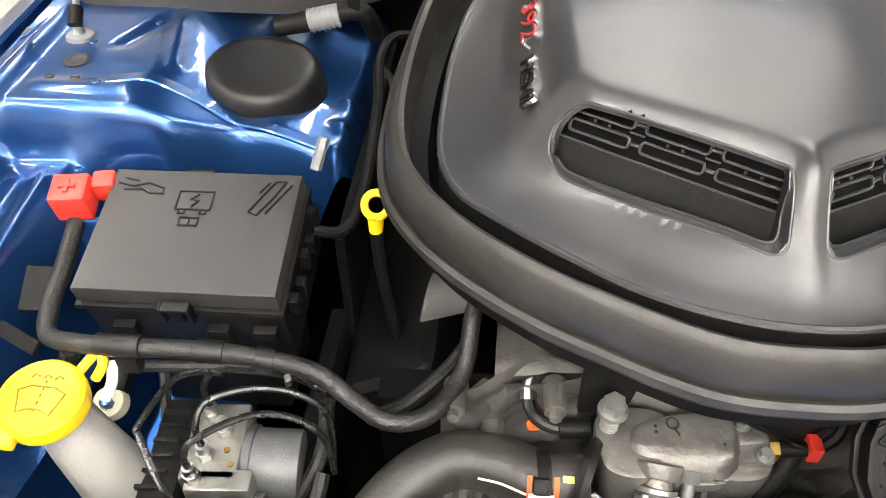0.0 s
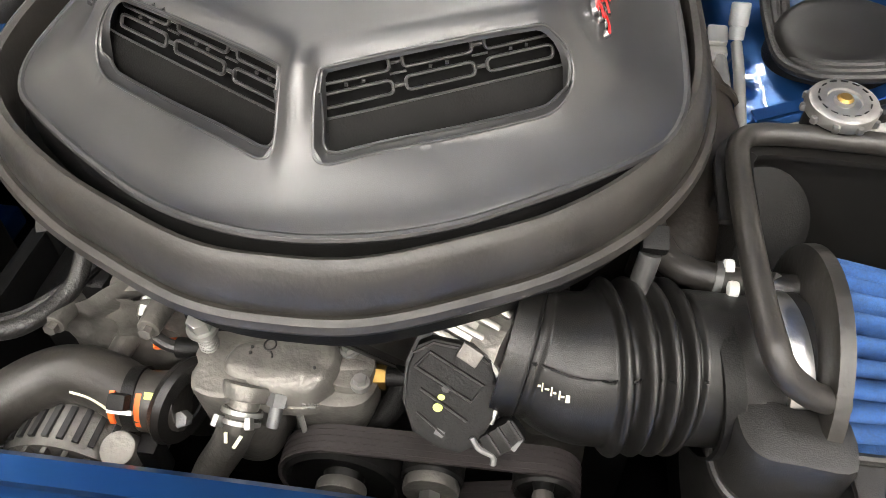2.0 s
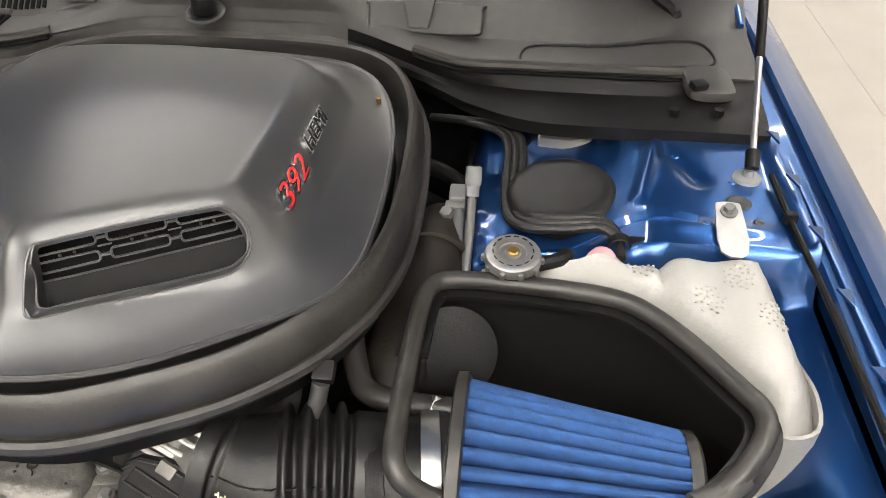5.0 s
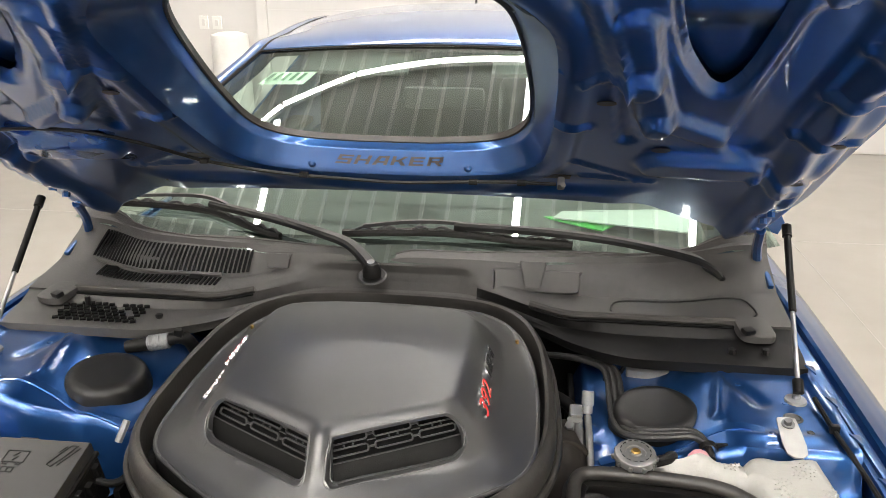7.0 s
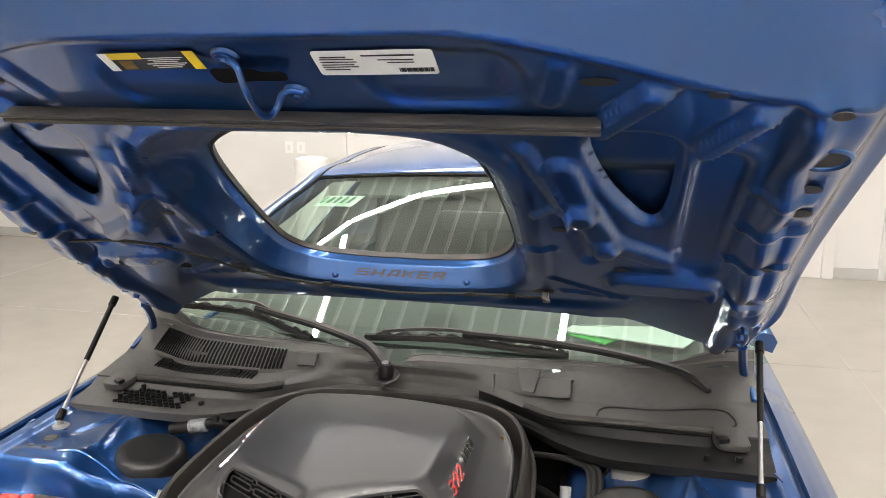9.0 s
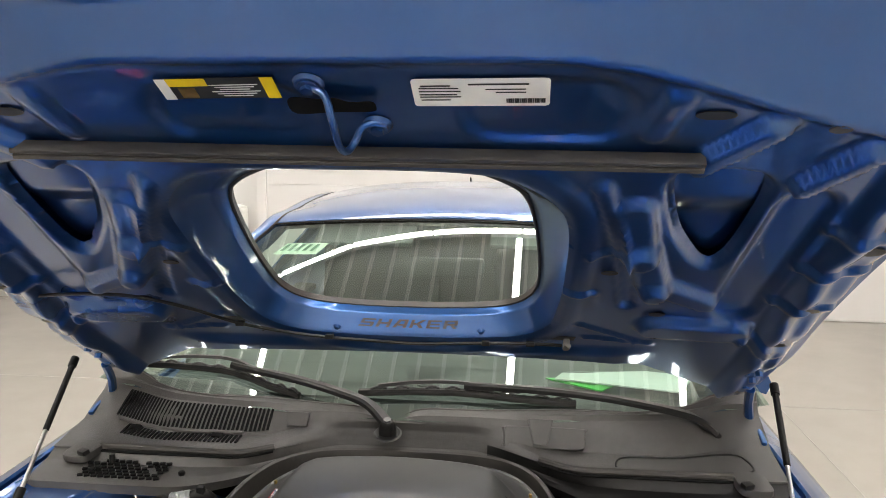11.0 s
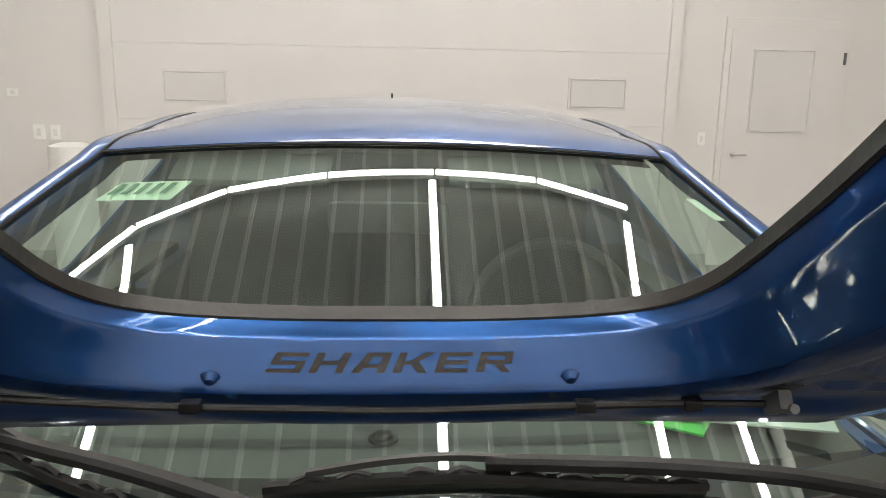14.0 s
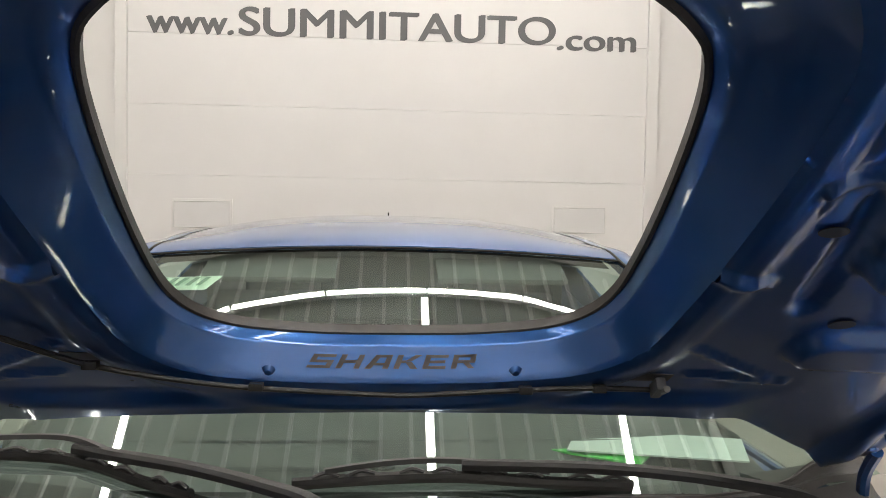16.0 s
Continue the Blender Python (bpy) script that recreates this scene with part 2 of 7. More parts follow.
def slab(bm, pts, thick, bevel=0.0, M=None):
    """A plate with the outline pts (x, y), from z = 0 down to -thick, set by M."""
    top = [bm.verts.new((x, y, 0)) for x, y in pts]
    f = bm.faces.new(top)
    r = bmesh.ops.extrude_face_region(bm, geom=[f])
    vs = [g for g in r["geom"] if isinstance(g, bmesh.types.BMVert)]
    bmesh.ops.translate(bm, vec=(0, 0, -thick), verts=vs)
    allv = top + vs
    if bevel:
        es = [e for e in {e for v in allv for e in v.link_edges} if abs(e.verts[0].co.z - e.verts[1].co.z) < 1e-7]
        q = bmesh.ops.bevel(bm, geom=es, offset=bevel, segments=2, affect="EDGES", profile=0.6)
        allv = list({v for v in q["verts"]} | {v for v in allv if v.is_valid})
    if M is not None:
        bmesh.ops.transform(bm, matrix=M, verts=allv)
    return bm


def inside(p, poly):
    x, y = p
    c = False
    j = len(poly) - 1
    for i in range(len(poly)):
        xi, yi = poly[i]
        xj, yj = poly[j]
        if (yi > y) != (yj > y) and x < (xj - xi) * (y - yi) / (yj - yi) + xi:
            c = not c
        j = i
    return c


def edge_dist(p, poly):
    """Signed distance to a closed outline (positive inside) and its nearest point."""
    best, bp = 1e9, None
    x, y = p
    for i in range(len(poly)):
        ax, ay = poly[i - 1]
        bx_, by_ = poly[i]
        dx, dy = bx_ - ax, by_ - ay
        L = dx * dx + dy * dy
        t = 0 if L == 0 else max(0, min(1, ((x - ax) * dx + (y - ay) * dy) / L))
        qx, qy = ax + t * dx, ay + t * dy
        d = (qx - x) ** 2 + (qy - y) ** 2
        if d < best:
            best, bp = d, (qx, qy)
    d = math.sqrt(best)
    return (d if inside(p, poly) else -d), bp


def sm01(t):
    t = max(0.0, min(1.0, t))
    return t * t * (3 - 2 * t)


def round_poly(pts, n=6):
    q = smooth_path([(x, y, 0) for x, y in pts], n, True)
    return [(p.x, p.y) for p in q]


def field(outline, holes, step, f, place):
    """A sheet over an outline with holes, with heights f(x, y); border points snap to the outlines."""
    bm = B()
    xs = [p[0] for p in outline]
    ys = [p[1] for p in outline]
    nx, ny = int((max(xs) - min(xs)) / step) + 3, int((max(ys) - min(ys)) / step) + 3
    x0, y0 = min(xs) - step, min(ys) - step
    V = {}
    lim = step * 0.72
    for i in range(nx + 1):
        for j in range(ny + 1):
            p = (x0 + i * step, y0 + j * step)
            d, q = edge_dist(p, outline)
            if d < -lim:
                continue
            if d < lim * 0.7:
                p = q
            bad = False
            for h in holes:
                d, q = edge_dist(p, h)
                if d > lim:
                    bad = True
                elif d > -lim * 0.7:
                    p = q
            if not bad:
                V[i, j] = bm.verts.new(place(p[0], p[1], f(p[0], p[1])))
    for (i, j) in list(V):
        q = [(i, j), (i + 1, j), (i + 1, j + 1), (i, j + 1)]
        k = [V[a] for a in q if a in V]
        if len(k) >= 3:
            try:
                bm.faces.new(k)
            except ValueError:
                pass
    bmesh.ops.remove_doubles(bm, verts=bm.verts, dist=step * 0.05)
    return bm


def write(text, size, M, material, name, parent=None, depth=0.0008, width=None, label="", shear=0.0, bold=0.0):
    """Lettering in the built-in font as a mesh."""
    cu = bpy.data.curves.new(name, "FONT")
    cu.body, cu.size, cu.extrude, cu.shear, cu.offset = text, size, depth, shear, bold
    cu.align_x, cu.align_y = "CENTER", "CENTER"
    tmp = bpy.data.objects.new("tmp", cu)
    scene.collection.objects.link(tmp)
    me = bpy.data.meshes.new_from_object(tmp.evaluated_get(bpy.context.evaluated_depsgraph_get()))
    bpy.data.objects.remove(tmp)
    w = max(v.co.x for v in me.vertices) - min(v.co.x for v in me.vertices)
    sx = width / w if width else 1
    me.transform(M @ Matrix.Diagonal((sx, 1, 1, 1)))
    me.materials.append(material)
    ob = new(name, me)
    if parent is not None:
        ob.parent = parent
    if label:
        ob["label"] = label
    return ob

# ---- the hall ----
def plane_wall(name, c, size, material=WALLM):
    return solo(name, bx(c, size), material, "plain white painted wall of the hall", "wall", kind="structure")


solo("floor", bx((-1, 0.9, -0.05), (14.4, 12.2, 0.1)), FLOORM, "pale polished floor of the showroom hall", "floor", kind="structure")
plane_wall("wall_north", (-1, WALL_Y + 0.1, CEIL / 2), (14.4, 0.2, CEIL))
plane_wall("wall_south", (0, -5.1, CEIL / 2), (18, 0.2, CEIL))
plane_wall("wall_east", (6.1, 0.9, CEIL / 2), (0.2, 11.8, CEIL))
plane_wall("wall_west", (-8.1, 0.9, CEIL / 2), (0.2, 11.8, CEIL))

bm = B()
box(bm, (-1, 0.9, CEIL + 0.11), (14.4, 12.2, 0.1))
solo("ceiling", bm, CEILM, "grey ribbed metal ceiling deck", "ceiling", kind="structure", smooth=0)
bm = B()
for k in range(54):
    box(bm, (-7.9 + k * 0.262, 0.9, CEIL + 0.04), (0.035, 11.8, 0.05))
solo("ceiling_ribs", bm, RIBM, "white painted ribs of the ceiling deck", "ceiling", kind="structure", smooth=0)


def strip(a, b):
    """A strip light under the ceiling between two points of the plan."""
    t = thing("strip_light", "long white led strip light under the ceiling", "strip light", group="ceiling strip lights")
    a, b = Vector((*a, CEIL)), Vector((*b, CEIL))
    d = b - a
    R = eul(0, 0, math.degrees(math.atan2(d.y, d.x)))
    c = (a + b) / 2
    part("housing", bx(c + Vector((0, 0, -0.02)), (d.length - 0.01, 0.085, 0.05), 0.008, R), WHITE, t)
    part("diffuser", bx(c + Vector((0, 0, -0.052)), (d.length - 0.03, 0.065, 0.014), 0.004, R), LED, t)


def row(x, y):
    """How the outer rows run: they splay towards the rear."""
    if x < -2.2 and x > -3:
        return -2.25 - 0.19 * max(0, y - 4.2)
    if 2 < x < 2.4:
        return 2.05 + 0.05 * max(0, y - 2.5) + 0.08 * max(0, y - 4.0)
    return x


for xx, k0 in ((-3.2, 2), (-2.3, 0), (0.38, 0), (2.1, 0), (2.86, 2)):
    for k in range(k0, 9):
        y1, y0 = 5.95 - 1.2 * k, 4.75 - 1.2 * k
        y1 = min(y1, 5.25 if xx == -2.3 else 5.6 if xx == 2.1 else 5.85)
        strip((row(xx, y1), y1), (row(xx, y0), y0))
arc = [(-3.0, 4.9), (-2.45, 5.50), (-1.62, 5.82), (-0.65, 5.92), (0.41, 5.97), (1.45, 6.0), (2.40, 5.82)]
for p, q in zip(arc, arc[1:]):
    strip(p, q)
# unseen front rows, assumed and added to light the bay from ahead
for yy in (-1.5, -2.4, -3.3, -4.2):
    for k in range(5):
        strip((-3.15 + 1.2 * k, yy), (-1.95 + 1.2 * k, yy))

# unseen board, added so the windscreen mirrors a pale lettered wall sign
sf = thing("reflected_sign_board", "added white board with dark bars, mirrored in the windscreen", "soffit", kind="structure")
part("board", bx((4.6, 3.4, CEIL - 0.09), (2.9, 5.6, 0.18), 0.006), WALLM, sf)
for k in range(7):
    part("lettering_bar", bx((3.25 + 0.02 * k, 1.9 + 0.36 * k, CEIL - 0.183), (0.40, 0.07 + 0.03 * (k % 2), 0.004)), GREYTXT, sf)
    part("lettering_bar", bx((4.05 + 0.02 * k, 2.1 + 0.36 * k, CEIL - 0.183), (0.34 - 0.06 * (k % 3), 0.10, 0.004)), GREYTXT, sf)

# rear wall: overhead door with its frame, lettering, windows, side door
gd = thing("overhead_door", "white sectional overhead door with dark lettering", "garage door")
DY = WALL_Y
for k in range(6):
    part("door_section", bx((0.02, DY - 0.012, 0.30 + 0.605 * k), (4.55, 0.024, 0.6035), 0.002), DOORM, gd)
for x in (-2.30, 2.33):
    part("frame_post", bx((x, DY - 0.03, 2.05), (0.10, 0.06, 4.1), 0.006), WALLM, gd)
part("frame_head", bx((0.02, DY - 0.03, 3.72), (4.75, 0.06, 0.10), 0.006), WALLM, gd)
for x0, x1 in ((-1.88, -1.36), (1.45, 1.95)):
    w = part("door_window", bx(((x0 + x1) / 2, DY - 0.026, 1.475), (x1 - x0, 0.012, 0.27), 0.004), WALLM, gd)
    part("pane", bx(((x0 + x1) / 2, DY - 0.033, 1.475), (x1 - x0 - 0.05, 0.004, 0.21)), PANE, w)
    part("window_frame", sweep(B(), [Vector(((x0 + x1) / 2 + sx * ((x1 - x0) / 2 - 0.02), DY - 0.034, 1.475 + sz * 0.112)) for sx, sz in ((-1, -1), (1, -1), (1, 1), (-1, 1))], circ(0.005, 8), True, up=(0, 1, 0)), FRAMEM, w)
def word(text, x0, x1, z, size):
    for k in (-1, 0, 1):
        write(text, size, pose((x0 + x1) / 2 + 0.009 * k, DY - 0.027 - 0.0006 * k, z + 0.004 * k, 90, 0, 0), GREYTXT, "lettering", gd, 0.002, x1 - x0)
word("www.", -2.08, -1.36, 3.115, 0.30)
word("SUMMITAUTO", -1.31, 1.44, 3.13, 0.345)
word(".com", 1.47, 2.17, 3.07, 0.27)

dr = thing("side_door", "white flush door with a frosted window in the rear wall", "door", kind="structure")
part("frame", bx((3.30, DY - 0.015, 1.06), (1.08, 0.03, 2.12), 0.006), WALLM, dr)
part("leaf", bx((3.30, DY - 0.034, 1.02), (0.98, 0.012, 2.02), 0.004), DOORM, dr)
part("pane", bx((3.27, DY - 0.044, 1.52), (0.50, 0.008, 0.66), 0.003), PANE, dr)
part("pane_trim", sweep(B(), [Vector((3.27 + sx * 0.26, DY - 0.046, 1.52 + sz * 0.34)) for sx, sz in ((-1, -1), (1, -1), (1, 1), (-1, 1))], circ(0.008, 6), True, up=(0, 1, 0)), WALLM, dr)
bm = B()
lathe(bm, [(0.0, -0.01), (0.028, -0.008), (0.03, 0.0)], (2.89, DY - 0.044, 0.985), 16, eul(90))
tube(bm, [(2.89, DY - 0.04, 0.985), (2.89, DY - 0.09, 0.985), (2.93, DY - 0.10, 0.985), (3.0, DY - 0.10, 0.985)], 0.009, 8, 4)
part("door_handle", bm, STEEL, dr, "steel lever handle")
for z in (0.3, 1.8):
    part("hinge", cyl(B(), (3.80, DY - 0.045, z - 0.05), (3.80, DY - 0.045, z + 0.05), 0.012, n=10), GREY_M, dr)
for x, z, w, h in ((-3.07, 1.40, 0.09, 0.06), (-2.89, 1.085, 0.09, 0.12), (-2.76, 1.085, 0.09, 0.12), (2.63, 1.11, 0.07, 0.11)):
    t = thing("wall_socket", "small white socket plate on the rear wall", "socket", group="wall sockets")
    part("plate", bx((x, DY - 0.006, z), (w, 0.012, h), 0.003), WHITE, t)
    part("rocker", bx((x, DY - 0.014, z), (w * 0.35, 0.006, h * 0.5), 0.002), WALLM, t)
cn = thing("white_drum", "white plastic drum standing by the rear wall", "drum")
part("body", lathe(B(), [(0.16, 0.0), (0.17, 0.05), (0.17, 0.95), (0.165, 1.0), (0.10, 1.02), (0.0, 1.03)], (-2.55, DY - 0.25, 0), 24), WHITE, cn)
bm = B()
for c, sz in (((-1, DY - 0.008, 0.05), (14, 0.016, 0.10)), ((5.992, 0.9, 0.05), (0.016, 11.7, 0.10)), ((-7.992, 0.9, 0.05), (0.016, 11.7, 0.10))):
    box(bm, c, sz, 0.003)
solo("baseboard", bm, BASEM, "low grey baseboard along the walls", "baseboard", kind="structure")
bm = B()
for x in (-5.0, -1.9, 1.9, 5.0):
    box(bm, (x, 0.9, 0.0006), (0.003, 11.8, 0.0012))
for y in (-3.6, 0.4, 4.4):
    box(bm, (-1, y, 0.0006), (14, 0.003, 0.0012))
solo("floor_joints", bm, JOINTM, "fine grey joints in the poured floor", "floor joint", kind="structure", smooth=0)
# cabinet and door line on the wall beside the car
ed = thing("wall_door", "plain white door in the side wall", "door", kind="structure")
part("leaf", bx((5.985, 4.2, 1.05), (0.03, 1.0, 2.1), 0.005), DOORM, ed)

# ---- the car body ----
car = thing("car_body", "blue painted coupe body with the bonnet open", "car")

# windscreen
def ws(u, v):
    """A point of the windscreen: u from -1 to 1 across, v from 0 at the base to 1 at the roof."""
    y = 1.05 + 1.06 * v + (0.20 - 0.19 * v) * u * u
    z = 1.088 + 0.318 * v + 0.005 * math.sin(math.pi * v) - 0.028 * u * u * v
    return Vector(((0.80 - 0.178 * v) * u, y, z))


def sheet(f, nu, nv, thick=0.0, u0=-1, u1=1, v0=0, v1=1):
    bm = B()
    G = [[bm.verts.new(f(u0 + (u1 - u0) * i / nu, v0 + (v1 - v0) * j / nv)) for j in range(nv + 1)] for i in range(nu + 1)]
    for i in range(nu):
        for j in range(nv):
            bm.faces.new((G[i][j], G[i + 1][j], G[i + 1][j + 1], G[i][j + 1]))
    if thick:
        bmesh.ops.recalc_face_normals(bm, faces=bm.faces)
        bmesh.ops.solidify(bm, geom=list(bm.faces), thickness=thick)
    return bm


glass = part("windscreen", sheet(ws, 40, 24), GLASS, car, "tinted windscreen glass reflecting ceiling lights")
glass.visible_shadow = False

# roof
def roof(u, v):
    top = ws(u, 1)
    d = 1.30 * v
    y = top.y + d - 0.08 * u * u * v
    z = top.z + 0.084 * (1 - math.exp(-d / 0.24)) - 0.11 * max(0, d - 0.75) ** 1.5 - 0.030 * abs(u) ** 3.5 * sm01(d / 0.3)
    return Vector((top.x * (1 - 0.03 * v), y, z + 0.004))


part("roof", sheet(roof, 40, 30, 0.01), BLUE, car)
part("aerial", bx((-0.0, ws(0, 1).y + 0.95, 1.478), (0.006, 0.05, 0.04), 0.003, eul(-12)), DARK, car)
# pillars and side
for s in (-1, 1):
    pl = [ws(s * 1.0, v) + Vector((s * 0.022, 0.015, -0.004)) for v in (0.10, 0.2, 0.4, 0.6, 0.8, 0.94)]
    pl += [roof(s, v) + Vector((s * 0.022, 0, -0.012)) for v in (0.06, 0.2, 0.4, 0.6, 0.8, 1)]
    part("roof_rail", sweep(B(), smooth_path(pl, 6), [(0.030, -0.045), (0.036, -0.012), (0.022, 0.010), (0.0, 0.016), (-0.022, 0.010), (-0.030, -0.004), (-0.030, -0.02)]), BLUE, car)
    part("drip_moulding", sweep(B(), smooth_path([p + Vector((-s * 0.026, 0, 0.011)) for p in pl], 6), circ(0.005, 8)), DARK, car)
part("header_trim", sweep(B(), [ws(-1 + k / 15, 0.985) + Vector((0, 0, 0.004)) for k in range(31)], circ(0.0032, 8)), DARK, car)

# fenders: an outer skin from the bay's edge over the shoulder and down
def fender(s):
    def f(u, v):
        # u: 0 front to 1 at the door, v: 0 bay edge to 1 low on the side
        y = -0.35 + 2.9 * u
        hw = 0.93 - 0.16 * max(0, 0.28 - u) ** 1.3
        ztop = 0.955 + 0.034 * sm01(u * 1.7) - 0.10 * max(0, 0.25 - u)
        pr = [(0.768, -0.022), (0.772, -0.009), (0.792, -0.005), (0.7965, -0.007), (0.798, -0.017), (0.8035, -0.017), (0.805, -0.004), (0.811, 0.0), (0.83, -0.006), (0.856, -0.018), (0.876, -0.032), (0.887, -0.050), (0.892, -0.085), (0.892, -0.30), (0.87, -0.70)]
        k = v * (len(pr) - 1)
        i = min(int(k), len(pr) - 2)
        a, b = pr[i], pr[i + 1]
        t = k - i
        x = a[0] + (b[0] - a[0]) * t
        z = a[1] + (b[1] - a[1]) * t
        x = x - (0.93 - hw) * v
        return Vector((s * x, y, ztop + z))
    return sheet(f, 40, 56, 0.0, 0, 1, 0, 1)


for s in (-1, 1):
    part("fender", fender(s), BLUE, car)
    # doors and rear side as one plain flank
    def flank(u, v, s=s):
        y = 2.55 + 2.2 * u
        x = 0.905 - 0.02 * v
        z = 0.98 - 0.70 * v
        return Vector((s * x, y, z))
    part("flank", sheet(flank, 10, 8, 0.0, 0, 1, 0, 1), BLUE, car)
    part("shoulder", bx((s * 0.80, 3.5, 0.985), (0.30, 2.1, 0.02), 0.008), BLUE, car)

# rear deck, tail and wheels close the body
part("rear_window", sheet(lambda u, v: Vector((0.60 * u, 3.28 + 0.75 * v, 1.36 - 0.33 * v - 0.03 * u * u)), 12, 8, 0.006), PIPEM, car)
part("boot_lid", sheet(lambda u, v: Vector(((0.80 - 0.04 * v) * u, 3.98 + 0.80 * v, 1.03 - 0.02 * v - 0.03 * u * u)), 16, 8, 0.01), BLUE, car)
part("tail_panel", bx((0, 4.76, 0.64), (1.80, 0.10, 0.72), 0.05, seg=3), BLUE, car)
part("underbody", bx((0, 2.2, 0.26), (1.70, 5.1, 0.05)), DARK, car)
for s in (-1, 1):
    part("quarter_panel", sheet(lambda u, v, s=s: Vector((s * (0.62 + 0.31 * v), 2.55 + 2.15 * u, 1.33 - 0.34 * v - 0.30 * max(0, u - 0.35) * (1 - v))), 14, 6, 0.008, 0, 1, 0, 1), BLUE, car)
    for y in (0.42, 3.35):
        w = part("wheel", cyl(B(), (s * 0.70, y, 0.34), (s * 0.93, y, 0.34), 0.335, n=48, bevel=0.03), RUBBER, car, "black tyre")
        part("rim", lathe(B(), [(0.0, 0.02), (0.05, 0.03), (0.20, 0.005), (0.235, 0.02), (0.245, 0.0)], (s * 0.932, y, 0.34), 32, eul(0, s * 90)), GREY_M, w)
# front: bumper and grille below the bay
part("bumper", bx((0, -0.42, 0.45), (1.76, 0.25, 0.62), 0.08, seg=4), BLUE, car)
part("sight_shield", sheet(lambda u, v: Vector((0.78 * u, -0.07 - 0.27 * v, 0.795 - 0.045 * v - 0.02 * u * u)), 16, 6, 0.006), PLAST_G, car)

# interior
def dash(u, v):
    x = 0.68 * u
    hood_bump = 0.035 * sm01(1 - abs(x - 0.37) / 0.20) * sm01((v - 0.45) / 0.3) + 0.012 * sm01(1 - abs(x) / 0.16) * sm01((v - 0.3) / 0.3)
    return Vector((x, 1.26 + 0.62 * v + 0.10 * u * u * (1 - v), 1.060 + 0.030 * math.sin(math.pi * min(1, v * 0.9)) + hood_bump - 0.20 * max(0, v - 0.86) - 0.02 * u * u))


part("dashboard", sheet(dash, 48, 24, 0.02), DASH, car, "dark grey grained dashboard top")
part("defroster_slot", sheet(lambda u, v: dash(u * 0.82, 0.10 + 0.030 * v) + Vector((0, 0, 0.0022)), 30, 2), INK, car)
part("dash_seam", sheet(lambda u, v: dash(u * 0.9, 0.30 + 0.012 * v) + Vector((0, 0, 0.0022)), 30, 2), INK, car)
for k in range(12):
    w_ = 0.055 * math.sqrt(max(0.05, 1 - ((k - 5.5) / 6.5) ** 2))
    part("speaker_slot", sheet(lambda u, v, k=k, w_=w_: dash((w_ * u) / 0.68, 0.16 + 0.0115 * k + 0.005 * v) + Vector((0, 0, 0.0022)), 6, 1), INK, car)
part("light_sensor", lathe(B(), [(0.0, 0.012), (0.010, 0.010), (0.014, 0.004), (0.020, 0.003), (0.021, 0.0)], dash(0.0, 0.13) + Vector((0, 0, 0.002)), 20), DARK, car)
part("glass_band", sheet(lambda u, v: ws(u * 0.99, 0.004 + 0.055 * v) + Vector((0, 0.002, -0.004)), 40, 3), INK, car, "black printed band along the glass edge")
part("cabin_floor", bx((0, 2.6, 0.35), (1.5, 2.2, 0.1)), INTER, car)
part("rear_bulkhead", bx((0, 3.35, 0.85), (1.42, 0.1, 0.95), 0.03), INTER, car)
part("headlining", sheet(lambda u, v: roof(u * 0.98, v) + Vector((0, 0.03, -0.03)), 16, 12), INTER, car)
for s in (-1, 1):
    part("rear_pillar", bx((s * 0.60, 3.15, 1.14), (0.05, 0.75, 0.46), 0.02), INTER, car)
    part("sun_visor", bx((s * 0.30, 2.10, 1.345), (0.34, 0.13, 0.016), 0.006, eul(20)), VISOR, car)
    part("belt_line", bx((s * 0.74, 2.3, 0.99), (0.10, 1.2, 0.06), 0.02), INTER, car)
for s in (-1, 1):
    part("front_seat", bx((s * 0.37, 2.75, 0.85), (0.50, 0.18, 0.75), 0.07, eul(-14), 4), INTER, car)
    part("headrest", bx((s * 0.37, 2.86, 1.27), (0.26, 0.10, 0.17), 0.04, eul(-10), 4), INTER, car)
bm = B()
tube(bm, [(0.37 + 0.185 * math.cos(a), 2.02 + 0.06 * math.sin(a), 1.02 + 0.17 * math.sin(a)) for a in [k * math.pi / 8 for k in range(16)]], 0.014, 10, 4, True)
part("steering_wheel", bm, INTER, car)
part("mirror", bx((0.0, 1.90, 1.275), (0.24, 0.03, 0.065), 0.015), INTER, car)

# ---- bonnet, open ----
HN = Vector((0, 0.545, 0.838))
def hp(x, y, h=0.0):
    """A point by its place over the bonnet's underside; h is its height above that plane."""
    return Vector((x, y, 1.923 - 0.65 * y)) + HN * h


hood = thing("bonnet", "open blue bonnet seen from below, with a scoop opening", "car bonnet")
ring_a = [(0, 0.484), (0.06, 0.490), (0.125, 0.515), (0.192, 0.552), (0.223, 0.592), (0.240, 0.68), (0.250, 0.81), (0.242, 0.888), (0.19, 0.938), (0.10, 0.957), (0, 0.960)]
ring_b = [(0, 0.430), (0.14, 0.434), (0.21, 0.454), (0.262, 0.507), (0.280, 0.57), (0.284, 0.70), (0.281, 0.80), (0.268, 0.888), (0.215, 0.943), (0.11, 0.964), (0, 0.968)]
def closed_ring(r):
    return round_poly([(0.012 + x, y) for x, y in r] + [(0.012 - x, y) for x, y in r[-2:0:-1]], 6)


hole_a, hole_b = closed_ring(ring_a), closed_ring(ring_b)
def mid(y):
    """The bonnet's centre line: it stands a little askew."""
    return 0.036 * sm01((0.95 - y) / 0.60)


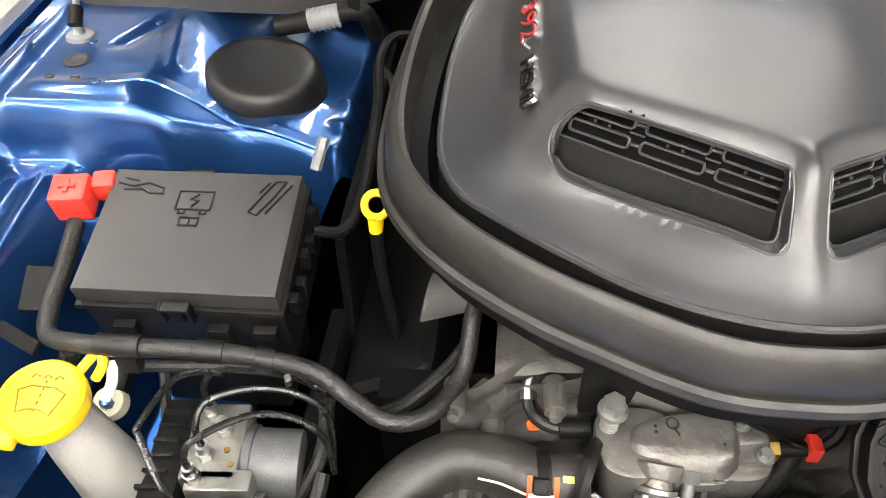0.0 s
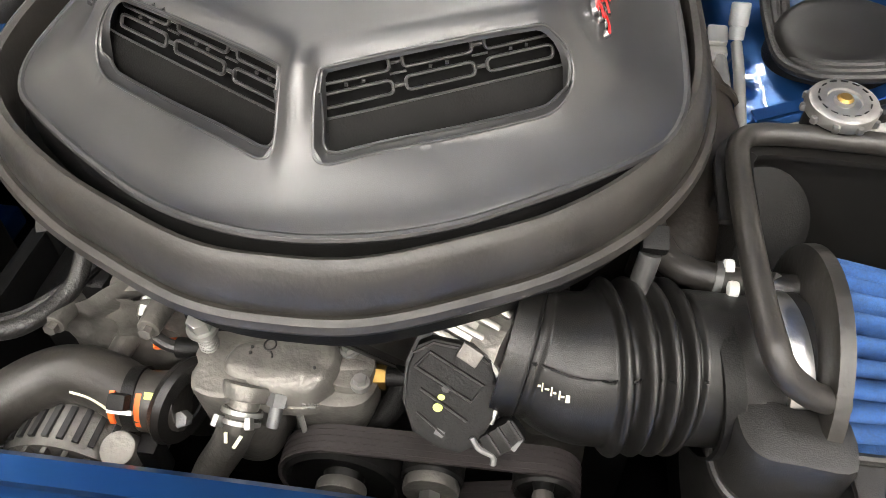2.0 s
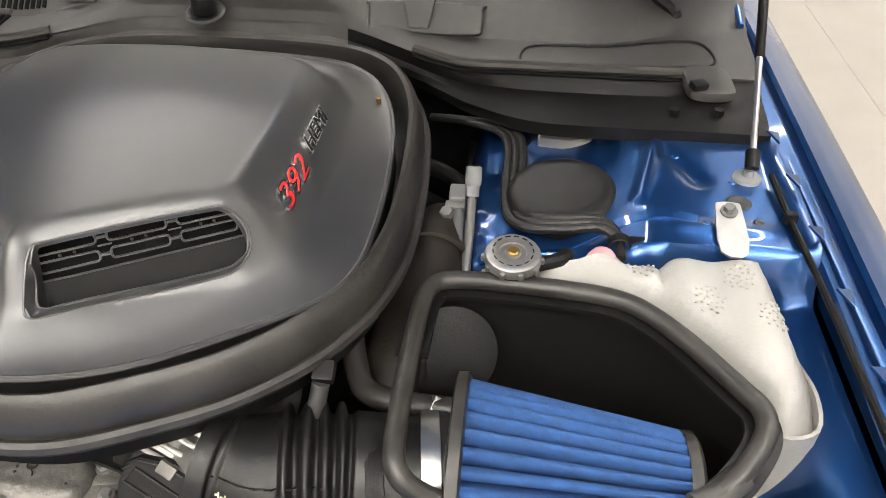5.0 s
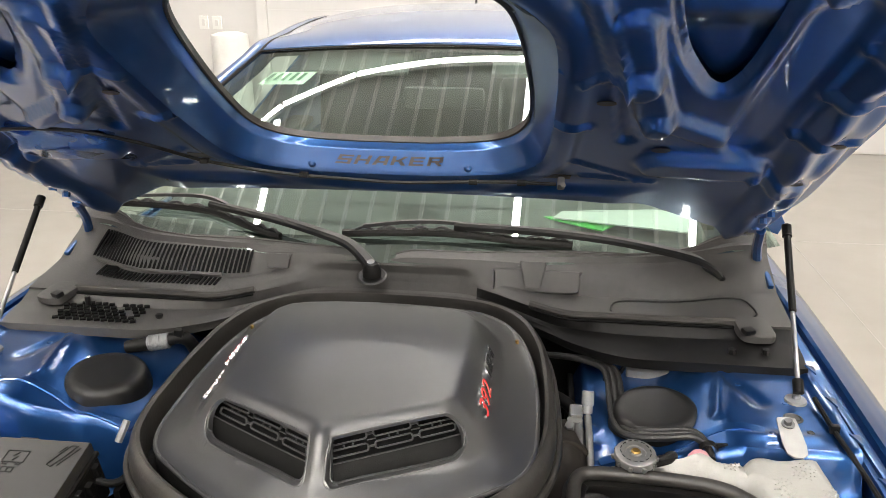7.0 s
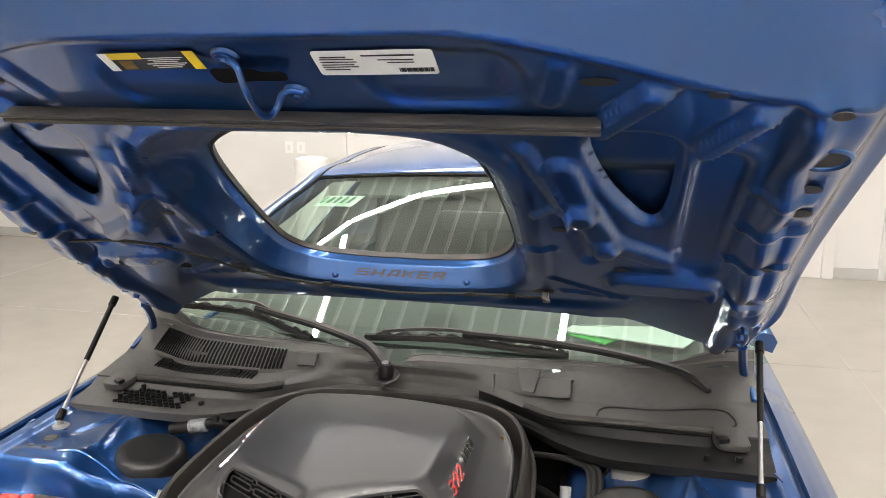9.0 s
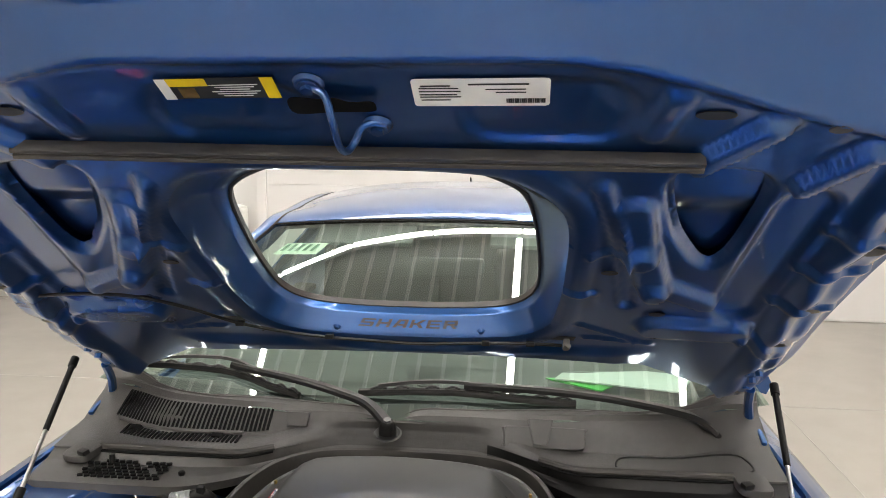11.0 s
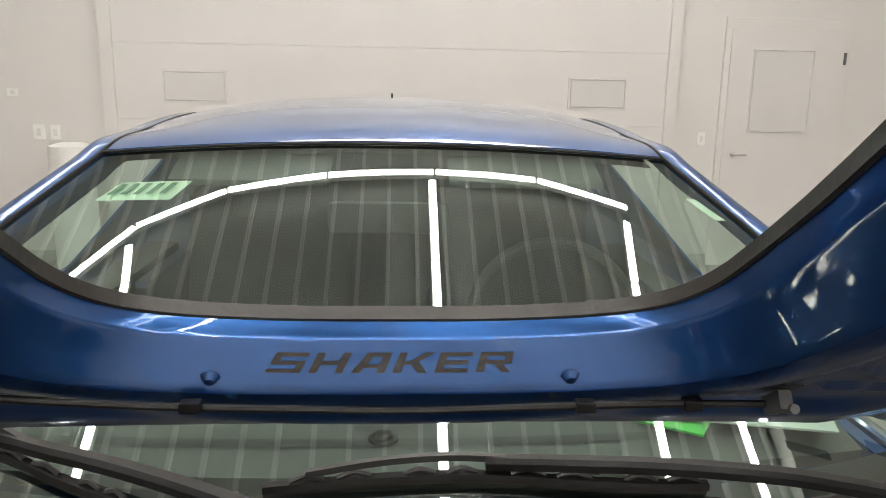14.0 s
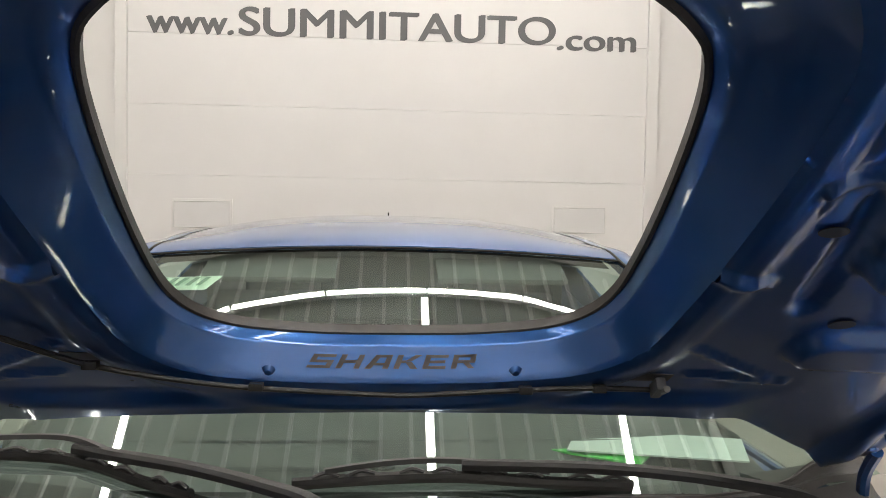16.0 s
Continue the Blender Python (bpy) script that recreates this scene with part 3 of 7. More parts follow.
out_r = [(0, 0.158), (0.29, 0.167), (0.46, 0.195), (0.60, 0.222), (0.69, 0.258), (0.720, 0.325), (0.728, 0.40), (0.735, 0.55), (0.748, 0.72), (0.766, 0.90), (0.782, 1.08), (0.768, 1.18), (0.715, 1.225), (0.65, 1.205), (0.52, 1.105), (0.44, 1.052), (0.30, 1.03), (0, 1.02)]
out = round_poly([(mid(y) + x, y) for x, y in out_r] + [(mid(y) - x, y) for x, y in out_r[-2:0:-1]], 3)
pocket_r = [(0.377, 0.455), (0.404, 0.434), (0.467, 0.440), (0.486, 0.48), (0.494, 0.598), (0.486, 0.643), (0.470, 0.640), (0.447, 0.611), (0.409, 0.549)]
pockets = [round_poly([(mid(y) + x, y) for x, y in pocket_r], 4), round_poly([(mid(y) - x, y) for x, y in pocket_r], 4)]


def half_width(y):
    return 0.724 + 0.058 * sm01((y - 0.35) / 0.75)


def seg_d(x, y, a, b):
    dx, dy = b[0] - a[0], b[1] - a[1]
    t = max(0, min(1, ((x - a[0]) * dx + (y - a[1]) * dy) / (dx * dx + dy * dy)))
    return math.hypot(x - a[0] - t * dx, y - a[1] - t * dy)


def crease_y(x):
    return 0.25 + 0.11 * sm01((abs(x - 0.03) - 0.2) / 0.45)


# pressed ribs (negative) and grooves (positive): two ends, half width, height
ribs = [((0.291, 0.458), (0.350, 0.608), 0.011, -0.012), ((0.308, 0.625), (0.353, 0.602), 0.007, -0.007),
        ((0.342, 0.503), (0.375, 0.606), 0.022, -0.016), ((0.375, 0.606), (0.418, 0.707), 0.024, -0.020), ((0.418, 0.707), (0.522, 0.768), 0.019, -0.018),
        ((0.390, 0.405), (0.467, 0.322), 0.015, -0.020), ((0.516, 0.442), (0.587, 0.352), 0.014, -0.022), ((0.61, 0.647), (0.69, 0.632), 0.008, -0.010),
        ((0.62, 0.755), (0.70, 0.745), 0.009, -0.010), ((0.60, 0.545), (0.66, 0.535), 0.008, -0.008), ((0.268, 0.738), (0.338, 0.750), 0.006, -0.008),
        ((0.465, 0.868), (0.60, 0.879), 0.032, -0.022), ((0.33, 0.875), (0.45, 0.948), 0.005, -0.006), ((0.352, 0.936), (0.475, 0.958), 0.006, -0.006),
        ((0.545, 0.50), (0.575, 0.80), 0.035, 0.014), ((0.63, 0.90), (0.70, 0.95), 0.018, -0.012), ((0.36, 0.64), (0.40, 0.79), 0.012, 0.010),
        ((0.17, 0.33), (0.26, 0.33), 0.045, 0.010), ((-0.17, 0.335), (-0.08, 0.335), 0.045, 0.010), ((0.33, 0.355), (0.345, 0.30), 0.016, -0.008)]


def hood_h(x, y):
    x0 = x
    x = x - mid(y)
    ax = abs(x)
    h = 0.0
    d = -edge_dist((x0, y), hole_b)[0]
    h -= 0.006 * sm01((0.05 - d) / 0.02) * sm01(d / 0.012)
    h -= 0.013 * sm01((y - 0.978) / 0.03) * sm01((0.50 - ax) / 0.1)
    for a, b, w, k in ribs:
        q = seg_d(x if a[0] < 0.25 else ax, y, a, b)
        if q < w * 1.6:
            h += 0.8 * k * sm01((1.25 * w - q) / (0.50 * w)) * sm01((y - crease_y(x0) - 0.004) / 0.025)
    c = crease_y(x0)
    if y < c + 0.02:
        q = max(0.0, c - y)
        front = y - 0.158 - 0.074 * (ax / 0.64) ** 2.2
        h += 0.80 * q - 0.010 * sm01((c + 0.012 - y) / 0.014) - 0.009 * sm01((front - 0.006) / 0.012) * sm01((0.044 - front) / 0.014)
    e = half_width(y) - ax
    if e < 0.17:
        k = sm01((y - 0.32) / 0.08)
        h -= 0.024 * sm01((0.135 - e) / 0.03) * k
        h += 0.010 * sm01((0.098 - e) / 0.02) * k + 0.040 * sm01((0.060 - e) / 0.045)
        h += 0.005 * math.sin(y * 42) * sm01((0.12 - e) / 0.02) * sm01((e - 0.03) / 0.03)
    for p in pockets:
        if abs(x0 - p[0][0]) < 0.25:
            q = -edge_dist((x0, y), p)[0]
            h += 0.014 * sm01(1 - q / 0.014)
    return h


part("inner_panel", field(out, [hole_b] + pockets, 0.0058, hood_h, hp), BLUE, hood, smooth=70)
for p in pockets:
    px, py = sum(q[0] for q in p) / len(p), sum(q[1] for q in p) / len(p)
    wide = [(px + (x - px) * 1.12, py + (y - py) * 1.08) for x, y in p]
    part("pocket_brace", field(wide, [], 0.008, lambda x, y: 0.030 - 0.012 * sm01((py + 0.02 - y) / 0.06), hp), BLUE, hood, smooth=70)


def skin_h(x, y):
    return max(hood_h(x, y) + 0.006, min(skin_top(x, y), max(0.012, 0.014 + 0.9 * edge_dist((x, y), out)[0])))


def skin_top(x, y):
    return 0.10 - 0.085 * sm01((abs(x) - 0.35) / 0.45) - 0.055 * sm01((0.30 - y) / 0.2) - 0.03 * sm01(1 - abs(edge_dist((x, y), hole_a)[0]) / 0.12)


skin = field(out, [hole_a], 0.03, skin_h, hp)
part("outer_skin", skin, BLUE, hood, smooth=70)
bm = B()
N = len(hole_a)
rings = []
def throat(i, e, h, inward):
    """A point of the folded wall round the opening, from the panel (e 0) to the outer skin (e 1)."""
    p, q = hole_b[i], hole_a[i]
    x, y = p[0] + (q[0] - p[0]) * e, p[1] + (q[1] - p[1]) * e
    dx, dy = 0.012 - x, 0.72 - y
    L = math.hypot(dx, dy)
    return hp(x + dx / L * inward, y + dy / L * inward, h * (1 - 0.12 * sm01((y - 0.85) / 0.08)))


WALL = [(0.0, 0.0, -0.002), (0.02, 0.004, 0.0), (0.06, 0.010, 0.0018), (0.20, 0.022, 0.003), (0.36, 0.034, 0.005), (0.50, 0.046, 0.007), (0.56, 0.0495, 0.0072), (0.64, 0.052, 0.0055), (0.80, 0.060, 0.002), (1.0, 0.072, 0.0)]
for e, h, inward in WALL:
    rings.append([bm.verts.new(throat(i, e, h, inward)) for i in range(N)])
for A, C in zip(rings, rings[1:]):
    for i in range(N):
        bm.faces.new((A[i], A[(i + 1) % N], C[(i + 1) % N], C[i]))
part("opening_flange", bm, BLUE, hood, smooth=70)
part("opening_seal", sweep(B(), [throat(i, 1.0, 0.073, 0.0) for i in range(N)], [(-0.003, -0.005), (0.0, -0.0065), (0.004, -0.004), (0.005, 0.005), (-0.003, 0.006)], True, up=HN), RUBBER, hood, "black rubber edging round the opening")
# hemmed border
part("border_hem", sweep(B(), [hp(x, y, hood_h(x * 0.995, y) + 0.008) for x, y in out], circ(0.006, 8), True, up=HN), BLUE, hood)
# drain and access holes
for x, y, w, l in [(0.385, 0.328, 0.016, 0.006), (0.511, 0.341, 0.009, 0.005), (0.637, 0.362, 0.009, 0.007), (0.645, 0.440, 0.017, 0.014), (0.651, 0.514, 0.013, 0.009), (0.657, 0.563, 0.013, 0.009), (0.669, 0.740, 0.009, 0.006), (0.457, 0.822, 0.011, 0.007), (0.346, 0.676, 0.010, 0.006), (0.684, 0.895, 0.010, 0.007)]:
    for s in (1, -1):
        xx = mid(y) + s * x
        part("access_hole", slab(B(), [(1.3 * w * math.cos(a), 1.3 * l * math.sin(a)) for a in [2 * math.pi * k / 20 for k in range(20)]], 0.001, 0, Matrix.Translation(hp(xx, y, hood_h(xx, y) - 0.0015)) @ pose(0, 0, 0, -33.02, 0, 0)), INK, hood, "dark punched hole")
for s in (1, -1):
    xx = mid(0.44) + s * 0.645
    part("bump_ring", sweep(B(), [hp(xx + 0.026 * math.cos(a), 0.44 + 0.020 * math.sin(a), hood_h(xx, 0.44)) for a in [2 * math.pi * k / 28 for k in range(28)]], circ(0.0055, 8), True, up=HN), BLUE, hood)
HROT = pose(0, 0, 0, -33.02, 0, 0) @ pose(0, 0, 0, 180, 0, 0)
def on_hood(x, y, h, rz=0):
    """A frame on the underside: local z faces down out of the panel, local y points forward."""
    return Matrix.Translation(hp(x, y, h)) @ HROT @ pose(0, 0, 0, 0, 0, rz)


# rubber bumper strip
part("front_seal_strip", sweep(B(), [hp(-0.375 + 0.8 * k / 20, 0.380 + 0.012 * k / 20, -0.014) for k in range(21)], [(-0.0085, -0.003), (-0.0078, -0.007), (-0.0045, -0.0092), (-0.0012, -0.007), (0.0, -0.0035), (0.0016, -0.0052), (0.0045, -0.0066), (0.0078, -0.005), (0.0085, -0.001), (0.0075, 0.010), (-0.0075, 0.010)], up=HN), RUBBER, hood, "black rubber sealing strip")
# latch striker: dark slot, two bolts and a bent rod
part("latch_slot", slab(B(), round_poly([(-0.046, 0.004), (-0.038, 0.013), (-0.012, 0.010), (0.004, 0.012), (0.020, 0.005), (0.042, 0.006), (0.046, -0.004), (0.040, -0.011), (0.002, -0.012), (-0.040, -0.015)], 4), 0.001, 0, on_hood(0.028, 0.306, -0.0105)), VOID, hood, "dark slot for the latch")
latch = part("striker", tube(B(), [hp(0.008, 0.285, -0.006), hp(0.026, 0.284, -0.016), hp(0.033, 0.298, -0.034), hp(0.033, 0.332, -0.040), hp(0.037, 0.349, -0.034), hp(0.044, 0.350, -0.020), hp(0.052, 0.341, -0.010), hp(0.064, 0.338, -0.006), hp(0.078, 0.342, -0.005)], 0.0042, 10, 6), BLUE, hood, "bent blue latch rod")
for x, y in ((0.008, 0.285), (0.068, 0.346)):
    bm = B()
    cyl(bm, hp(x, y, -0.001), hp(x, y, -0.006), 0.017, 0.014, n=24, bevel=0.001)
    cyl(bm, hp(x, y, -0.006), hp(x, y, -0.0085), 0.0115, n=20, bevel=0.0008)
    cyl(bm, hp(x, y, -0.005), hp(x, y, -0.013), 0.0075, n=6, bevel=0.001)
    part("bolt", bm, BLUE, latch)
# labels
lab = part("emission_label", slab(B(), [(sx * (0.069 - 0.004 * (1 - c)), sy * (0.0225 - 0.004 * (1 - e))) for sx, sy, c, e in ((-1, -1, 1, 0), (-1, -1, 0.7, 0.7), (-1, -1, 0, 1), (1, -1, 0, 1), (1, -1, 0.7, 0.7), (1, -1, 1, 0), (1, 1, 1, 0), (1, 1, 0.7, 0.7), (1, 1, 0, 1), (-1, 1, 0, 1), (-1, 1, 0.7, 0.7), (-1, 1, 1, 0))], 0.0006, 0, on_hood(0.182, 0.295, -0.0035, 1)), WHITE, hood, "white printed label")
for k, (px_, py_, w, h) in enumerate([(-0.045, 0.012, 0.030, 0.0018), (-0.042, 0.008, 0.040, 0.0014), (-0.041, 0.003, 0.042, 0.0014), (-0.043, -0.002, 0.038, 0.0014), (-0.041, -0.006, 0.042, 0.0014), (-0.046, -0.011, 0.030, 0.0014), (0.018, 0.014, 0.060, 0.0022), (0.025, 0.006, 0.040, 0.0014), (0.03, 0.001, 0.03, 0.0014)]):
    part("print_bar", bx((0, 0, 0), (w, h, 0.0004)), INK, lab).matrix_basis = on_hood(0.182, 0.295, -0.0041, 1) @ pose(px_, py_, 0)
for k in range(18):
    part("print_bar", bx((0, 0, 0), (0.0012 + 0.0006 * (k * 7 % 3), 0.007, 0.0004)), INK, lab).matrix_basis = on_hood(0.182, 0.295, -0.0041, 1) @ pose(0.026 + k * 0.0022, -0.013, 0)
wl = part("warning_label", slab(B(), [(-0.063, -0.017), (0.063, -0.017), (0.063, 0.017), (-0.063, 0.017)], 0.0006, 0, on_hood(-0.088, 0.29, -0.0035, 2)), INK, hood, "black and yellow warning label")
for x, y, w, h, m in ((-0.057, 0, 0.012, 0.034, WHITE), (-0.030, 0.011, 0.042, 0.012, YELLOW), (-0.034, -0.006, 0.018, 0.016, BRASS), (0.056, 0, 0.014, 0.034, YELLOW)):
    part("label_field", bx((0, 0, 0), (w, h, 0.0004)), m, wl).matrix_basis = on_hood(-0.088, 0.29, -0.0041, 2) @ pose(x, y, 0)
for k in range(6):
    part("print_bar", bx((0, 0, 0), (0.052 - 0.01 * (k % 3), 0.0012, 0.0004)), WHITE, wl).matrix_basis = on_hood(-0.088, 0.29, -0.0041, 2) @ pose(0.018, 0.006 - k * 0.0036, 0)
# washer hose along the rear edge, with clips
cab = [(-0.641, 0.80), (-0.55, 0.785), (-0.451, 0.79), (-0.37, 0.835), (-0.297, 0.90), (-0.18, 0.945), (-0.05, 0.965), (0.03, 0.972), (0.12, 0.962), (0.22, 0.952), (0.31, 0.955)]
hose = part("washer_hose", tube(B(), [hp(x, y, -0.012) for x, y in cab], 0.0032, 8, 6), PLAST, hood, "thin black washer hose")
for x, y in ((-0.30, 0.897), (-0.14, 0.949), (0.165, 0.957), (0.25, 0.953)):
    part("clip", bx(hp(x, y, -0.012), (0.016, 0.012, 0.009), 0.002), DARK, hose)
for s, y in ((1, 0.945), (-1, 0.90)):
    part("nozzle_recess", slab(B(), [(-0.03, -0.009), (0.028, -0.012), (0.03, 0.008), (-0.026, 0.012)], 0.001, 0, on_hood(s * 0.305, y, hood_h(s * 0.305, y) - 0.0015)), INK, hood)
bm = B()
box(bm, hp(0.318, 0.95, -0.012), (0.012, 0.03, 0.016), 0.003, eul(-33))
cyl(bm, hp(0.322, 0.935, -0.02), hp(0.322, 0.97, -0.012), 0.004, n=10)
part("nozzle", bm, GREY_M, hood, "grey washer nozzle")
for x in (-0.19, 0.215, -0.13, 0.155):
    part("dimple", lathe(B(), [(0.0, 0.006), (0.004, 0.005), (0.008, 0.0)], hp(x, 0.958 - 0.12 * max(0, abs(x - 0.012) - 0.16), 0.012), 12, eul(120)), BLUE, hood)
# lettering on the rear beam, facing forward
rear_face = sorted((hole_b[i][0], i) for i in range(N) if hole_b[i][1] > 0.90 and abs(hole_b[i][0]) < 0.24)


def on_beam(p):
    x = 0.013 + p.x
    t = min(1.0, max(0.0, 0.5 + p.y / 0.040))
    e, h, inward = 0.06 + 0.44 * t, 0.010 + 0.036 * t, 0.0018 + 0.0052 * t
    k = max(1, sum(1 for q in rear_face if q[0] <= x))
    k = min(k, len(rear_face) - 1)
    (xa, ia), (xb, ib) = rear_face[k - 1], rear_face[k]
    w = (x - xa) / (xb - xa)
    return throat(ia, e, h, inward).lerp(throat(ib, e, h, inward), w) + Vector((0, -0.0012 - p.z, 0))


# heavy slanted capitals built from straight strokes on a grid 5 wide and 5 high
STROKES = {"S": [(0, 4, 5, 5), (0, 2, 5, 3), (0, 0, 5, 1), (0, 3, 1.2, 4), (3.8, 1, 5, 2)],
           "H": [(0, 0, 1.2, 5), (3.8, 0, 5, 5), (1.2, 2, 3.8, 3)],
           "A": [(1.2, 4, 5, 5), (3.8, 0, 5, 4), (1.3, 1.2, 3.8, 2.1)],
           "K": [(0, 0, 1.2, 5), (1.2, 2, 2.2, 3)],
           "E": [(0, 0, 1.2, 5), (1.2, 4, 5, 5), (1.2, 2, 4.6, 3), (1.2, 0, 5, 1)],
           "R": [(0, 0, 1.2, 5), (1.2, 4, 5, 5), (3.8, 3, 5, 4), (1.2, 2, 5, 3)]}
SLANTS = {"A": [(0, 0, 1.3, 5, 1.35)], "K": [(1.8, 2.6, 3.8, 5, 1.5), (2.0, 2.5, 3.7, 0, 1.5)], "R": [(2.4, 2, 3.8, 0, 1.3)]}
for n, ch in enumerate("SHAKER"):
    bm = B()
    quads = [((x0, y0), (x1, y0), (x1, y1), (x0, y1)) for x0, y0, x1, y1 in STROKES[ch]]
    quads += [((x0, y0), (x0 + w, y0), (x1 + w, y1), (x1, y1)) for x0, y0, x1, y1, w in SLANTS.get(ch, [])]
    for j, q in enumerate(quads):
        P = []
        for a, b in zip(q, q[1:] + q[:1]):
            for k in range(6):
                P.append((a[0] + (b[0] - a[0]) * k / 6, a[1] + (b[1] - a[1]) * k / 6))
        f = []
        for x, y in P:
            gy = (y - 2.5) * 0.0039
            f.append(bm.verts.new(on_beam(Vector((-0.101 + 0.0345 * n + x * 0.0056 + gy * 0.35, gy, 0.00006 * j)))))
        bm.faces.new(f)
    bmesh.ops.triangulate(bm, faces=list(bm.faces))
    part("beam_letter", bm, INK, hood, "dark slanted letter", smooth=0)

# gas struts
for s in (-1, 1):
    g = thing("gas_strut", "slim black gas strut holding the bonnet open", "gas strut", group="bonnet gas struts")
    a, b = Vector((s * 0.722, 0.812, 0.992)), Vector((s * 0.742, 1.055, 1.19))
    d = b - a
    part("rod", cyl(B(), a + d * 0.03, a + d * 0.5, 0.0042, n=12), STEEL, g, "bright steel rod")
    part("cylinder", cyl(B(), a + d * 0.46, a + d * 0.97, 0.0064, n=16, bevel=0.002), DARK, g)
    part("lower_socket", cyl(B(), a - d * 0.02, a + d * 0.06, 0.009, n=12, bevel=0.002), DARK, g)
    part("upper_socket", cyl(B(), a + d * 0.95, a + d * 1.03, 0.009, n=12, bevel=0.002), DARK, g)
    part("ball_base", lathe(B(), [(0, 0.014), (0.006, 0.014), (0.007, 0.006), (0.017, 0.004), (0.018, 0.0)], (s * 0.72, 0.81, 0.972), 24), GREYPL, g, "pale plastic foot")
    hg = thing("steel_hinge", "blue painted steel hinge between bonnet and body", "hinge", group="bonnet hinges")
    part("hinge_arm", tube(B(), [(s * 0.725, 1.15, 1.155), (s * 0.735, 1.19, 1.11), (s * 0.745, 1.21, 1.06), (s * 0.75, 1.22, 1.0)], 0.010, 8, 5), BLUE, hg)
    part("hinge_plate", bx((s * 0.755, 1.20, 1.0), (0.012, 0.12, 0.13), 0.004, eul(15)), BLUE, hg)
    part("hinge_flange", bx((s * 0.715, 1.10, 1.203), (0.05, 0.13, 0.010), 0.003, eul(-33)), BLUE, hg)
    for k in range(3):
        part("bolt", cyl(B(), (s * 0.71, 1.06 + 0.04 * k, 1.222 - 0.026 * k), (s * 0.71, 1.055 + 0.04 * k, 1.212 - 0.026 * k), 0.008, n=6, bevel=0.001), BLUE, hg)

# ---- cowl panel ----
mid_p = [(1.035, 0.985), (1.03, 1.008), (1.036, 1.02), (1.05, 1.03), (1.056, 1.048), (1.060, 1.066), (1.058, 1.082), (1.062, 1.096), (1.085, 1.104)]
side_p = [(0.895, 0.968), (0.893, 0.988), (0.925, 0.996), (0.960, 1.002), (0.974, 1.026), (0.992, 1.030), (1.045, 1.036), (1.085, 1.082), (1.13, 1.098)]
end_p = [(0.895, 0.968), (0.897, 0.986), (0.93, 0.994), (0.97, 1.0), (1.00, 1.012), (1.04, 1.018), (1.12, 1.030), (1.20, 1.070), (1.25, 1.115)]


def cowl(u, v):
    x = 0.765 * u
    ax = abs(x)
    k = v * 8
    i = min(int(k), 7)
    t = k - i
    w1, w2 = sm01((ax - 0.12) / 0.24), sm01((ax - 0.52) / 0.2)
    def at(p):
        return p[i][0] + (p[i + 1][0] - p[i][0]) * t, p[i][1] + (p[i + 1][1] - p[i][1]) * t
    m, s, e = at(mid_p), at(side_p), at(end_p)
    y = m[0] + (s[0] - m[0]) * w1 + (e[0] - s[0]) * w2
    z = m[1] + (s[1] - m[1]) * w1 + (e[1] - s[1]) * w2
    # the front edge swings back behind the scoop
    back = 0.895 + 0.125 * sm01((0.50 - ax) / 0.26) ** 1.3 * w1
    y += max(0.0, back - 0.895) * (1 - sm01(v / 0.55)) * 0.9
    # dip at the wiper spindle
    z -= 0.024 * math.exp(-((x + 0.04) / 0.045) ** 2) * sm01((v - 0.72) / 0.25)
    g = ws(x / 0.8, 0.0)
    y += max(0.0, g.y + 0.012 - (y + 0.0)) * sm01((v - 0.8) / 0.2) * 0.8
    if v > 0.9 and abs(x + 0.04) > 0.07:
        z = max(z, g.z + 0.006)
    return Vector((x, y, z))


cw = thing("cowl_panel", "black grained plastic cowl panel below the windscreen", "cowl panel")
part("panel", sheet(cowl, 110, 20, 0.005, -1, 1, 0.5, 1), PLAST_G, cw, smooth=24)
part("shelf", sheet(cowl, 60, 20, 0.005, -1, 0.22, 0, 0.5), PLAST_G, cw, smooth=24)
part("fascia", sheet(cowl, 44, 20, 0.005, 0.22, 1, 0, 0.5), DARK, cw, "glossy black lower edge", smooth=24)
part("panel_edge", tube(B(), [cowl(-0.93 + 0.0186 * k, 0.985) + Vector((0, -0.002, 0.003)) for k in range(101)], 0.0032, 6, 0), PLAST_G, cw)
for u0, u1 in ((0.30, 0.62), (-0.62, -0.32)):
    part("fold_line", tube(B(), [cowl(u0 + (u1 - u0) * k / 16, 0.755) + Vector((0, -0.003, 0.001)) for k in range(17)], 0.0022, 6, 0), VOID, cw)
for s in (1, -1):
    rl = [cowl(s * u, 0.53) + Vector((0, 0, 0.004)) for u in (0.36, 0.45, 0.55, 0.65, 0.75, 0.86)]
    part("sealing_rib", tube(B(), rl, 0.0085, 10, 5), RUBBER, cw)
    # near-black tube painted as the shade under the rib
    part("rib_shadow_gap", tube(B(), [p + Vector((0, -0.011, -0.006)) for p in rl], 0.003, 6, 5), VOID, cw)
